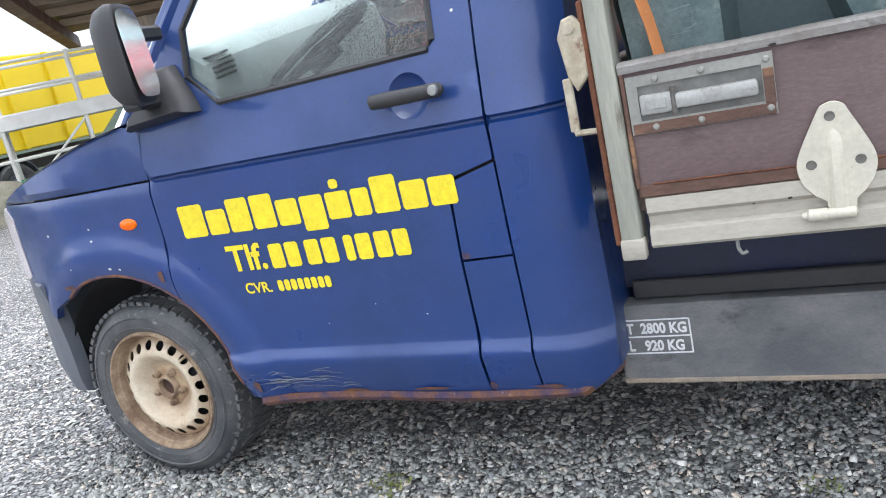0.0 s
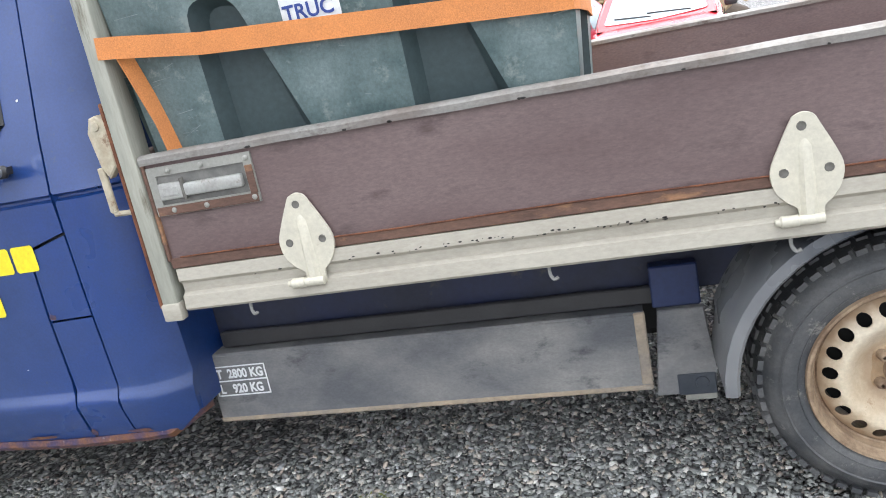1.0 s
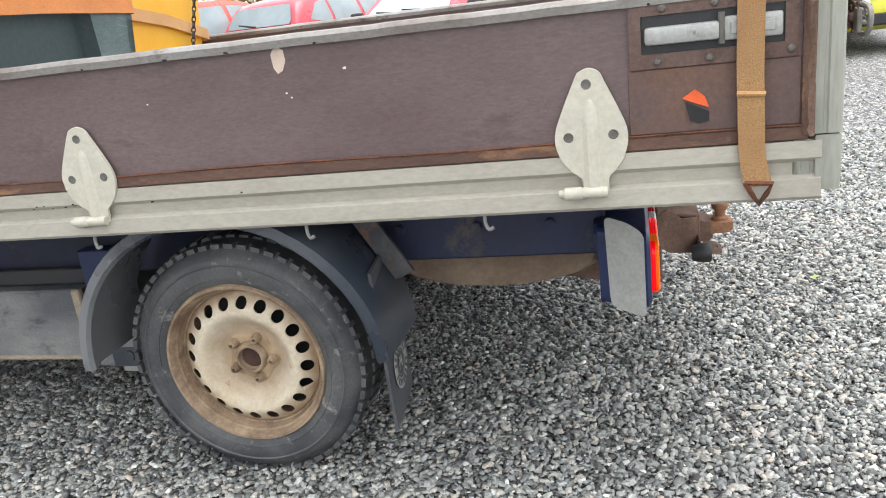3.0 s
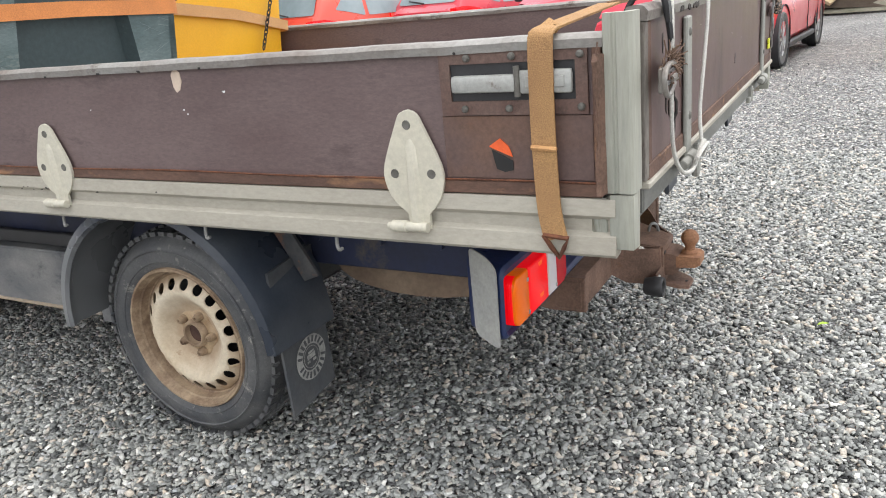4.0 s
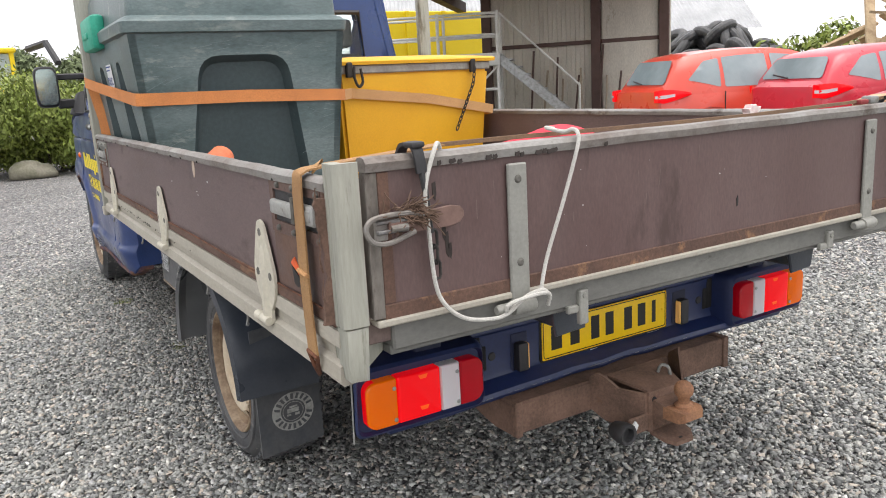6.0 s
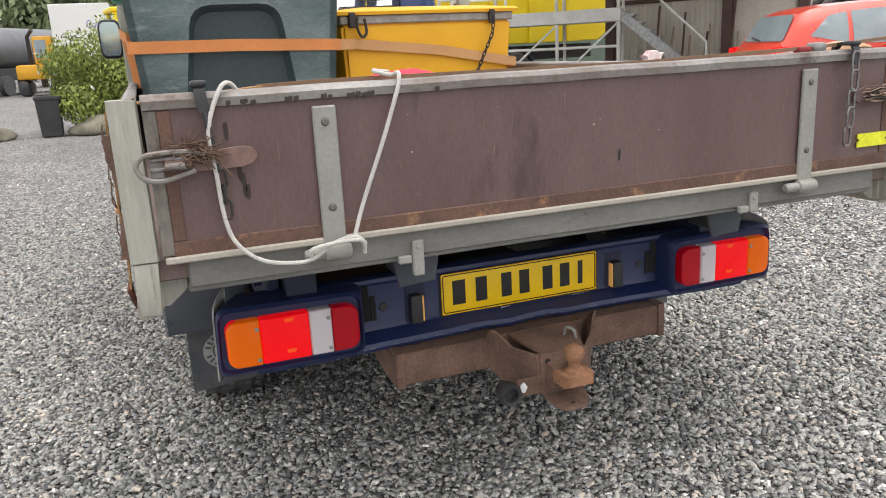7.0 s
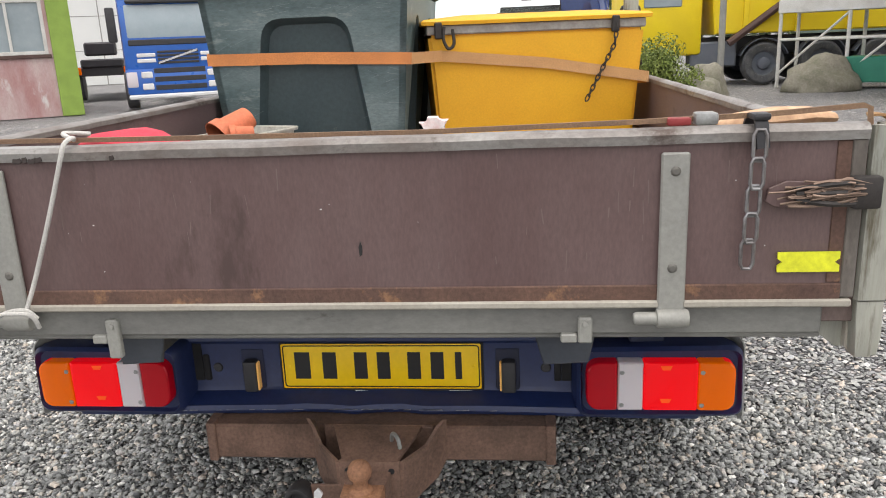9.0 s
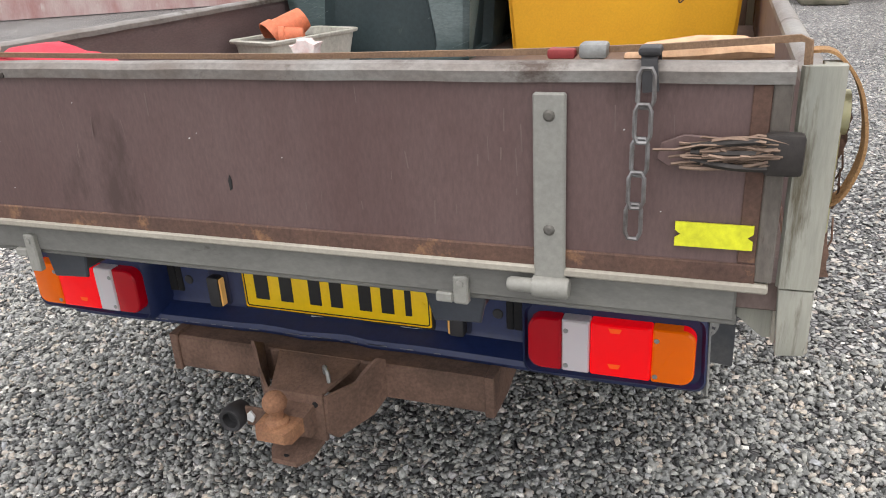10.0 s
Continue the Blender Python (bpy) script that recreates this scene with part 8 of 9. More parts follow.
    for px in (-1.27 * k, 1.30 * k):
        for s in (1, -1):
            bm = lathe(bmesh.new(), [(0.20, 0.0), (0.23, -0.012), (0.29, -0.012), (0.315, 0.02), (0.315, 0.17), (0.28, 0.19)], 28, (0, 0, 0), "y", cap=False)
            w = part("wheel", bm, TYRE, c)
            w.matrix_basis = pose(px, s * 0.87, 0.312, 0, 0, 180 if s > 0 else 0)
            bm = bmesh.new()
            lathe(bm, [(0.205, 0.0), (0.195, 0.02), (0.18, 0.06), (0.0, 0.06)], 28, (0, 0, 0), "y", cap=False)
            for i in range(8):
                m = Matrix.Rotation(2 * math.pi * i / 8, 4, "Y")
                box(bm, 0.03, 0.20, 0.0, 0.02, -0.018, 0.018, 0, 1, m)
            part("rim", bm, ALLOY, w, "silver wheel")
            bm = lathe(bmesh.new(), [(0.37, -0.012), (0.372, 0.10)], 32, (px, s * 0.888 if s < 0 else 0.788, 0.33), "y", cap=False)
            part("wheel_arch", bm, BLACK, c)
    return c


car(-5.72, 10.55, 71, paint("orange_red_paint", (0.66, 0.055, 0.025)), "orange-red family hatchback parked on the gravel", 4.3, 1.57)
car(-3.85, 11.35, 72, paint("red_paint", (0.60, 0.022, 0.045)), "red hatchback with pale tail lamps parked on the gravel", 4.0, 1.50)
car(-1.78, 10.25, -103, paint("pinkish_red_paint", (0.58, 0.035, 0.07)), "faded red hatchback with misted windscreen", 4.1, 1.50, mist=True)
car(0.02, 10.15, -95, paint("bright_red_paint", (0.66, 0.012, 0.025)), "bright red hatchback facing the pickup", 4.1, 1.50, mist=True)
car(3.35, 10.1, -92, paint("lime_yellow_paint", (0.62, 0.58, 0.02)), "lime yellow hatchback with a black grille", 4.0, 1.50)

# ---------------------------------------------------------------- hall, platform and the buildings round the yard
SHEET = surf("beige_profiled_sheet", (0.55, 0.515, 0.44), 0.7, col2=(0.43, 0.40, 0.345), amount=0.8, scale=1.5, bump=0.05, stain=(0.22, 0.17, 0.12), stain_amount=0.2, stain_scale=2, stretch=(1, 1, 0.3))
BROWNSTEEL = surf("brown_painted_steel", (0.085, 0.045, 0.035), 0.6, scale=4, bump=0.05)
ROOFGREY = surf("light_grey_corrugated", (0.44, 0.45, 0.46), 0.6, col2=(0.34, 0.35, 0.36), amount=0.8, scale=1.0, bump=0.05)
GREENWALL = surf("dull_green_boards", (0.12, 0.16, 0.12), 0.8, col2=(0.09, 0.12, 0.10), scale=2, bump=0.05)
WHITESTEEL = surf("chipped_white_steel", (0.62, 0.62, 0.58), 0.5, col2=(0.48, 0.47, 0.43), amount=0.7, scale=4, bump=0.08, stain=(0.25, 0.15, 0.09), stain_amount=0.12, stain_scale=6)
PINK = surf("weathered_pink_wall", (0.50, 0.40, 0.38), 0.85, col2=(0.36, 0.175, 0.165), amount=0.85, scale=1.6, fine=40, grain=0.12, bump=0.15, stain=(0.58, 0.55, 0.53), stain_amount=0.3, stain_scale=2.2, stretch=(1, 1, 0.35))
LIME = surf("green_trim_board", (0.24, 0.36, 0.06), 0.7, col2=(0.18, 0.26, 0.06), scale=3, bump=0.1)
WHITEWALL = surf("white_cladding", (0.70, 0.71, 0.68), 0.6, col2=(0.62, 0.63, 0.61), scale=0.6, bump=0.02)
SAFETY = surf("safety_yellow_paint", (0.80, 0.60, 0.008), 0.45, col2=(0.72, 0.52, 0.01), amount=0.6, scale=1.5, grain=0.06, bump=0.04, stain=(0.30, 0.20, 0.06), stain_amount=0.08, stain_scale=3)
LORRYBLUE = surf("lorry_blue_paint", (0.014, 0.115, 0.46), 0.3, scale=2, grain=0.04, bump=0.01, coat=0.5)
LEAF = surf("hedge_leaf", (0.23, 0.28, 0.055), 0.6, col2=(0.14, 0.19, 0.04), amount=0.8, scale=3, bump=0, island=0.45)
LEAF_Y = surf("yellow_green_conifer", (0.16, 0.20, 0.035), 0.7, col2=(0.08, 0.12, 0.02), amount=0.8, scale=4, bump=0, island=0.4)
TWIG = surf("brown_twigs", (0.07, 0.05, 0.035), 0.9, scale=8, bump=0.2)
ROCK = surf("mossy_boulder", (0.22, 0.205, 0.16), 0.9, col2=(0.13, 0.13, 0.085), amount=0.8, scale=3, fine=30, grain=0.25, bump=0.6, bump_scale=9)


def sheet_wall(name, length, z0, z1, mat, parent, pitch=0.2, deep=0.03, x0=0.0, y0=0.0):
    bm = bmesh.new()
    prof = []
    n = int(length / pitch)
    for i in range(n):
        a = x0 + i * pitch
        prof += [(a, y0), (a + pitch * 0.42, y0), (a + pitch * 0.5, y0 - deep), (a + pitch * 0.92, y0 - deep)]
    prof.append((x0 + n * pitch, y0))
    loft(bm, [[(u, v, z) for u, v in prof] for z in (z0, z1)], False)
    return part(name, bm, mat, parent)




# hall: local x runs along the front wall, local -y looks at the yard
hall = thing("steel_hall", -15.9, 11.35, 0, "beige profiled steel hall with brown posts and a projecting roof", "building", rz=37.6)
sheet_wall("wall", 4.8, 0.0, 5.2, SHEET, hall, 0.24, 0.035, 0.85)
for u in (0.85, 3.8, 5.5):
    bm = bmesh.new()
    box(bm, u - 0.12, u + 0.12, -0.22, -0.05, 0.0, 5.2, 0.01)
    part("post", bm, BROWNSTEEL, hall, "brown steel post")
for z in (2.05, 4.0):
    bm = bmesh.new()
    box(bm, 0.85, 5.6, -0.10, -0.04, z, z + 0.10, 0.01)
    part("wall_rail", bm, BROWNSTEEL, hall)
bm = bmesh.new()
box(bm, 3.95, 5.35, -0.09, -0.05, 0.05, 3.1, 0.01)
part("sliding_door", bm, SHEET, hall, "beige sliding door")
bm = bmesh.new()
loft(bm, [[(0.0, -6.0, 3.70), (0.0, 0.0, 3.12), (0.0, 0.0, 3.37), (0.0, -6.0, 3.95)], [(0.25, -6.0, 3.70), (0.25, 0.0, 3.12), (0.25, 0.0, 3.37), (0.25, -6.0, 3.95)]])
part("roof_beam", bm, BROWNSTEEL, hall, "brown roof beam")
bm = bmesh.new()
loft(bm, [[(u, -6.0, 4.08), (u, 0.2, 3.50), (u, 0.2, 3.60), (u, -6.0, 4.18)] for u in (-0.3, 5.8)])
part("roof", bm, surf("brown_roof_underside", (0.20, 0.16, 0.12), 0.85, scale=1, bump=0.05), hall, "projecting roof")
for v in (-5.2, -4.2, -3.2, -2.2, -1.2):
    bm = bmesh.new()
    box(bm, 0.2, 5.7, v - 0.05, v + 0.05, 3.36 - 0.097 * v, 3.50 - 0.097 * v)
    part("purlin", bm, surf("timber_purlin", (0.32, 0.26, 0.19), 0.8, scale=3, bump=0.1) if v == -5.2 else bpy.data.materials["timber_purlin"], hall)
# things leaning at the hall wall
rs = random.Random(21)
for i in range(9):
    t = thing("leaning_tool", *(hall.matrix_basis @ Vector((2.2 + 0.27 * i + rs.uniform(-0.1, 0.1), -0.32, 0)))[:2], 0, "long-handled tool leaning at the hall wall", "tool", "tools at the hall", rz=37.6)
    bm = bmesh.new()
    h = rs.uniform(1.2, 2.3)
    tube(bm, [(0, -0.25, 0.0), (rs.uniform(-0.1, 0.1), 0.13, h)], 0.03, 6)
    part("handle", bm, bpy.data.materials["timber_purlin"] if i % 2 else BROWNSTEEL, t)
    bm = bmesh.new()
    box(bm, -0.12, 0.12, -0.30, -0.22, 0.0, 0.25, 0.02)
    part("blade", bm, STEEL, t)

# loading platform with stairs
pf = thing("loading_platform", -15.9, 7.2, 0, "chipped white steel loading platform with railings and stairs", "platform", rz=50)
PL = 4.5
for v in (0.0, 1.0):
    bm = bmesh.new()
    box(bm, 0.0, PL, v - 0.05, v + 0.05, 1.62, 1.90, 0.01)
    part("edge_beam", bm, WHITESTEEL, pf)
bm = bmesh.new()
box(bm, 0.0, PL, 0.0, 1.0, 1.88, 1.92)
part("deck", bm, WHITESTEEL, pf)
for u in (0.05, 1.5, 3.0, PL - 0.05):
    for v in (0.0, 1.0):
        bm = bmesh.new()
        tube(bm, [(u, v, 0), (u, v, 2.9)], 0.04, 8)
        part("leg", bm, WHITESTEEL, pf)
for z in (1.05, 2.35, 2.85):
    for v in (0.0, 1.0):
        bm = bmesh.new()
        tube(bm, [(0.05, v, z), (PL - 0.05, v, z)], 0.032, 8)
        part("rail", bm, WHITESTEEL, pf)
for u0, u1 in ((0.05, 1.5), (1.5, 3.0), (3.0, PL - 0.05)):
    bm = bmesh.new()
    tube(bm, [(u0, 0.0, 0.3), (u1, 0.0, 1.6)], 0.028, 6)
    part("brace", bm, WHITESTEEL, pf)
for v in (0.1, 0.9):
    bm = bmesh.new()
    loft(bm, [[(PL, v - 0.02, 1.62), (PL, v + 0.02, 1.62), (PL, v + 0.02, 1.90), (PL, v - 0.02, 1.90)], [(PL + 1.9, v - 0.02, 0.0), (PL + 1.9, v + 0.02, 0.0), (PL + 1.9, v + 0.02, 0.28), (PL + 1.9, v - 0.02, 0.28)]])
    part("stringer", bm, STEEL, pf)
    bm = bmesh.new()
    tube(bm, [(PL, v, 2.85), (PL + 1.9, v, 1.05), (PL + 1.9, v, 0.05)], 0.025, 6)
    part("stair_rail", bm, WHITESTEEL, pf)
for i in range(9):
    bm = bmesh.new()
    z = 1.72 - 0.185 * i
    box(bm, PL + 0.04 + 0.205 * i, PL + 0.30 + 0.205 * i, 0.1, 0.9, z, z + 0.04)
    part("step", bm, STEEL, pf)

# grey-roofed shed behind
shed = thing("green_shed", -33, 15.5, 0, "dull green shed with a light grey corrugated roof", "building", rz=60)
bm = bmesh.new()
box(bm, -2, 20, 0, 8, 0, 3.2)
part("wall", bm, GREENWALL, shed)
bm = bmesh.new()
prof = []
for i in range(110):
    prof += [(-2.5 + 0.21 * i, 0.0), (-2.4 + 0.21 * i, 0.06)]
loft(bm, [[(u, -0.5, 3.05 + w) for u, w in prof], [(u, 6.0, 7.2 + w) for u, w in prof]], False)
part("roof", bm, ROOFGREY, shed, "light grey corrugated roof")

# yellow tipper lorry
lo = thing("tipper_lorry", -18.3, 4.2, 0, "yellow tipper lorry with a long sloped body", "lorry", rz=90)
bm = bmesh.new()
prism(bm, [(1.9, 1.22), (8.4, 1.22), (9.9, 2.3), (10.2, 3.3), (1.7, 3.3)], "y", -1.2, 1.2, 0.03)
part("tipper_body", bm, SAFETY, lo, "yellow tipper body")
for u in (2.6, 3.8, 5.0, 6.2, 7.4):
    bm = bmesh.new()
    box(bm, u - 0.06, u + 0.06, -1.28, -1.19, 1.22, 3.3, 0.01)
    part("body_rib", bm, SAFETY, lo)
bm = bmesh.new()
box(bm, -0.3, 1.6, -1.22, 1.22, 0.75, 3.1, 0.10, 2)
part("cab", bm, SAFETY, lo, "yellow cab")
bm = bmesh.new()
box(bm, 0.2, 1.1, -1.24, -1.21, 1.9, 2.8, 0.02)
part("cab_window", bm, CARGLASS, lo)
bm = bmesh.new()
box(bm, 0.5, 8.6, -0.5, 0.5, 0.75, 1.15, 0.02)
part("chassis", bm, BLACK, lo)
bm = bmesh.new()
box(bm, 1.35, 2.45, -1.15, -0.6, 0.45, 1.05, 0.04)
part("fuel_tank", bm, GREYPLAST, lo)
bm = bmesh.new()
tube(bm, [(2.2, -1.32, 1.0), (4.4, -1.32, 2.6)], 0.09, 8)
part("ram", bm, BROWNSTEEL, lo)
for u in (0.4, 3.1, 4.45, 5.75):
    for s in (1, -1):
        bm = lathe(bmesh.new(), [(0.28, 0.03), (0.32, 0.0), (0.45, -0.01), (0.50, 0.04), (0.50, 0.28), (0.45, 0.30)], 28, (0, 0, 0), "y", cap=False)
        w = part("wheel", bm, TYRE, lo)
        w.matrix_basis = pose(u, s * 1.18, 0.50, 0, 0, 180 if s > 0 else 0)
        bm = lathe(bmesh.new(), [(0.29, 0.02), (0.26, 0.06), (0.15, 0.08), (0.14, 0.0), (0.09, -0.03), (0.0, -0.03)], 24, (0, 0, 0), "y", cap=False)
        part("hub", bm, GREYPLAST, w)
        bm = bmesh.new()
        rings = [[(u + r * math.cos(radians(a)), s * 1.2 + (0 if t else -s * 0.3), 0.5 + r * math.sin(radians(a))) for r, t in ((0.58, 1), (0.60, 1), (0.60, 0), (0.58, 0))] for a in range(20, 161, 14)]
        loft(bm, rings)
        part("wheel_guard", bm, GREYPLAST, lo)

# blue lorry cab
bl = thing("blue_lorry", -15.91, -6.90, -0.13, "blue lorry with white lamps, parked facing the yard", "lorry", rz=24.5)
bm = bmesh.new()
box(bm, -1.8, 0.0, -1.25, 1.25, 0.75, 2.95, 0.10, 2)
part("cab", bm, LORRYBLUE, bl, "blue cab")
bm = bmesh.new()
box(bm, -0.06, 0.012, -1.12, 1.12, 1.82, 2.62, 0.05, 2)
part("windscreen", bm, SCREEN, bl, "pale reflecting windscreen")
bm = bmesh.new()
box(bm, 0.0, 0.16, -1.05, 1.05, 2.62, 2.72, 0.03)
part("sun_visor", bm, BLACK, bl)
bm = bmesh.new()
box(bm, -0.02, 0.02, -1.1, 1.1, 1.66, 1.80, 0.02)
part("wiper_panel", bm, BLACK, bl)
for i in range(4):
    bm = bmesh.new()
    box(bm, -0.01, 0.03, -0.48, 0.48, 1.22 + 0.085 * i, 1.275 + 0.085 * i, 0.01)
    part("grille_slat", bm, BLACK, bl)
for i in range(2):
    for y0, y1 in ((-0.95, -0.52), (0.52, 0.95)):
        bm = bmesh.new()
        box(bm, -0.01, 0.025, y0, y1, 1.26 + 0.13 * i, 1.35 + 0.13 * i, 0.015)
        part("side_grille", bm, WHITE_PAINT, bl, "white grille flank")
bm = bmesh.new()
loft(bm, [[(0.03, -0.46, 1.22), (0.04, -0.46, 1.22), (0.04, -0.46, 1.27), (0.03, -0.46, 1.27)], [(0.03, 0.46, 1.50), (0.04, 0.46, 1.50), (0.04, 0.46, 1.55), (0.03, 0.46, 1.55)]])
part("grille_bar", bm, CHROME, bl)
for i in range(3):
    bm = bmesh.new()
    box(bm, 0.02, 0.055, -0.60, 0.60, 0.60 + 0.20 * i, 0.72 + 0.20 * i, 0.01)
    part("lower_grille", bm, BLACK, bl)
bm = bmesh.new()
box(bm, -0.5, 0.045, -1.25, 1.25, 0.50, 1.12, 0.06, 2)
part("bumper", bm, LORRYBLUE, bl, "blue bumper")
bm = bmesh.new()
box(bm, -0.45, 0.06, -1.24, 1.24, 0.40, 0.51, 0.03)
part("bumper_skirt", bm, WHITE_PAINT, bl)
for s in (1, -1):
    bm = bmesh.new()
    box(bm, -0.06, 0.062, *sorted((s * 0.98, s * 1.24)), 0.68, 1.06, 0.04, 2)
    part("headlight", bm, LENS_WHITE, bl, "large headlight")
    for z in (0.62, 0.90):
        bm = bmesh.new()
        box(bm, 0.03, 0.066, *sorted((s * 0.64, s * 0.90)), z, z + 0.15, 0.02)
        part("fog_lamp", bm, WHITE_PAINT, bl)
    bm = bmesh.new()
    box(bm, -0.10, 0.06, *sorted((s * 1.32, s * 1.52)), 1.75, 2.55, 0.04, 2)
    part("mirror", bm, BLACK, bl)
    bm = lathe(bmesh.new(), [(0.0, 0.0), (0.42, 0.0), (0.47, 0.03), (0.47, 0.28), (0.0, 0.28)], 24, (-1.1, s * 1.2 - 0.14, 0.605), "y")
    part("wheel", bm, TYRE, bl)
bm = bmesh.new()
box(bm, -6.5, -1.8, -0.45, 0.45, 0.7, 1.0, 0.02)
part("chassis", bm, BLACK, bl)
# trailer chassis beside it
tc = thing("lorry_chassis", -20.3, -11.3, 0, "dark lorry chassis with orange rear lamps", "lorry", rz=24.5)
bm = bmesh.new()
box(bm, -6, 0.0, -1.0, 1.0, 0.75, 1.0, 0.02)
box(bm, -1.2, 0.05, -0.6, 0.6, 1.0, 1.25, 0.04)
part("chassis_frame", bm, BLACK, tc)
bm = bmesh.new()
box(bm, -0.6, 0.0, -0.45, 0.45, 1.35, 1.75, 0.05)
part("coupling_box", bm, BLACK, tc)
for s in (1, -1):
    bm = lathe(bmesh.new(), [(0.0, 0.0), (0.45, 0.0), (0.5, 0.04), (0.5, 0.5), (0.0, 0.5)], 24, (-0.9, s * 0.9 - 0.25, 0.5), "y")
    part("wheel", bm, TYRE, tc)
    bm = bmesh.new()
    box(bm, 0.0, 0.08, *sorted((s * 0.6, s * 1.15)), 0.80, 1.02, 0.02)
    part("tail_lamp", bm, LENS_ORANGE, tc)

# white warehouse behind the lorries
wh = thing("white_warehouse", -33.5, -19.5, 0, "white clad warehouse wall", "building", rz=-61)
bm = bmesh.new()
box(bm, -2.5, 9, -4, 0, 0, 9)
part("wall", bm, WHITEWALL, wh)
for z in (1.6, 3.2, 4.8):
    bm = bmesh.new()
    box(bm, -2.5, 9, 0.0, 0.012, z, z + 0.03)
    part("panel_joint", bm, GALV, wh)
for u in (-1, 1.5, 5):
    bm = bmesh.new()
    box(bm, u, u + 0.05, 0.0, 0.02, 0, 9)
    part("panel_joint", bm, GALV, wh)

# pink weathered outbuilding: local x runs away from the corner
pk = thing("outbuilding", -14.9, -9.0, 0, "weathered pink outbuilding with white window frames and a green corner board", "building", rz=-59)
WIN = ((1.35 - 0.85, 2.85 - 0.85), (3.6, 5.1), (6.6, 8.1))
bm = skin(bmesh.new(), [(0.0, 0.0), (14.0, 0.0), (14.0, 3.4), (0.0, 3.4)], lambda u, v: (u, 0.0, v), 0.6, 0.25, [[(a, 1.42), (b, 1.42), (b, 2.65), (a, 2.65)] for a, b in WIN], (0, -1, 0))
part("wall", bm, PINK, pk, "pink weathered wall")
bm = bmesh.new()
box(bm, -0.06, 0.42, 0.0, 0.05, 0.0, 3.4, 0.01)
part("corner_board", bm, LIME, pk, "green corner board")
bm = bmesh.new()
box(bm, -0.2, 14.2, -5.0, 0.35, 3.4, 3.6)
part("roof", bm, ROOFGREY, pk)
bm = bmesh.new()
box(bm, 0.0, 0.2, -5.0, -0.25, 0.0, 3.4)
part("end_wall", bm, PINK, pk)
for a, b in WIN:
    w = new("window")
    w.parent = pk
    for x0, x1, z0, z1 in ((a, b, 1.42, 1.50), (a, b, 2.57, 2.65), (a, a + 0.08, 1.5, 2.57), (b - 0.08, b, 1.5, 2.57), ((a + b) / 2 - 0.03, (a + b) / 2 + 0.03, 1.5, 2.57)):
        bm = box(bmesh.new(), x0, x1, -0.10, -0.02, z0, z1, 0.006)
        part("frame_bar", bm, WHITESTEEL, w)
    bm = box(bmesh.new(), a - 0.05, b + 0.05, -0.12, 0.06, 1.34, 1.42, 0.01)
    part("sill", bm, BROWNSTEEL, w)
    bm = box(bmesh.new(), a + 0.05, b - 0.05, -0.09, -0.08, 1.48, 2.6)
    part("pane", bm, CARGLASS, w)


# ---------------------------------------------------------------- plants
def leaves(name, mat, parent, count, size, shape, seed, droop=0.4):
    """Many single leaves; shape(g) gives a place and an outward way."""
    g = random.Random(seed)
    vs, fs = [], []
    for i in range(count):
        p, o = shape(g)
        o = (Vector(o) + Vector((g.uniform(-1, 1), g.uniform(-1, 1), g.uniform(-1, 1))) * 0.7).normalized()
        s = o.cross(Vector((g.uniform(-1, 1), g.uniform(-1, 1), 1))).normalized()
        u = (s.cross(o) + o * g.uniform(-droop, droop)).normalized()
        a = size * g.uniform(0.6, 1.3)
        p = Vector(p)
        b = len(vs)
        vs += [p - u * a, p + s * a * 0.5, p + u * a, p - s * a * 0.5]
        fs.append((b, b + 1, b + 2, b + 3))
    me = bpy.data.meshes.new(name)
    me.from_pydata(vs, [], fs)
    me.materials.append(mat)
    ob = new(name, me)
    ob.parent = parent
    return tagged(ob, kind="stuff")


def bush(x, y, rx, ry, h, label, mat, count, size, seed, flowers=0, cat="bush"):
    b = thing("bush", x, y, 0, label, cat, "bushes")
    g0 = random.Random(seed)
    lumps = [(g0.uniform(-0.8, 0.8) * rx, g0.uniform(-0.85, 0.85) * ry, h * g0.uniform(0.18, 0.75), g0.uniform(0.26, 0.48)) for _ in range(20)]

    def shape(g):
        lx, ly, lz, r = g.choice(lumps)
        d = Vector((g.gauss(0, 1), g.gauss(0, 1), g.gauss(0, 0.9))).normalized()
        k = g.uniform(0.6, 1.05)
        R = r * h * 0.8
        p = Vector((lx, ly, lz)) + Vector((d.x * R, d.y * R, d.z * R * 0.85)) * k
        p.z = max(0.05, min(p.z, h * 1.05))
        return p, d
    leaves("foliage", mat, b, count, size, shape, seed)
    bm = bmesh.new()
    for i in range(14):
        lx, ly, lz, r = g0.choice(lumps)
        tube(bm, [(lx * 0.3, ly * 0.5, 0), (lx * 0.6, ly * 0.8, lz * 0.5), (lx, ly, lz)], 0.02, 5)
    part("stems", bm, TWIG, b)
    if flowers:
        def shape2(g):
            p, d = shape(g)
            return p + d * 0.06, d
        leaves("flowers", WHITE_PAINT, b, flowers, 0.05, shape2, seed + 1)
    return b


for i, (x, y, h, s) in enumerate(((-14.2, -0.3, 2.1, 32), (-14.0, 0.7, 1.95, 33), (-14.3, 1.9, 1.6, 34))):
    bush(x, y, 1.2, 1.25, h, "leafy green rose hedge with white flowers at the yard edge", LEAF, 26000, 0.042, s, 60)
bush(-12.6, 3.5, 0.9, 1.15, 1.35, "low yellow-green conifer bush among boulders", LEAF_Y, 16000, 0.034, 41)
bush(-10.9, 19.9, 1.1, 1.3, 2.6, "green shrub above the tyre heap", LEAF, 4000, 0.10, 42)


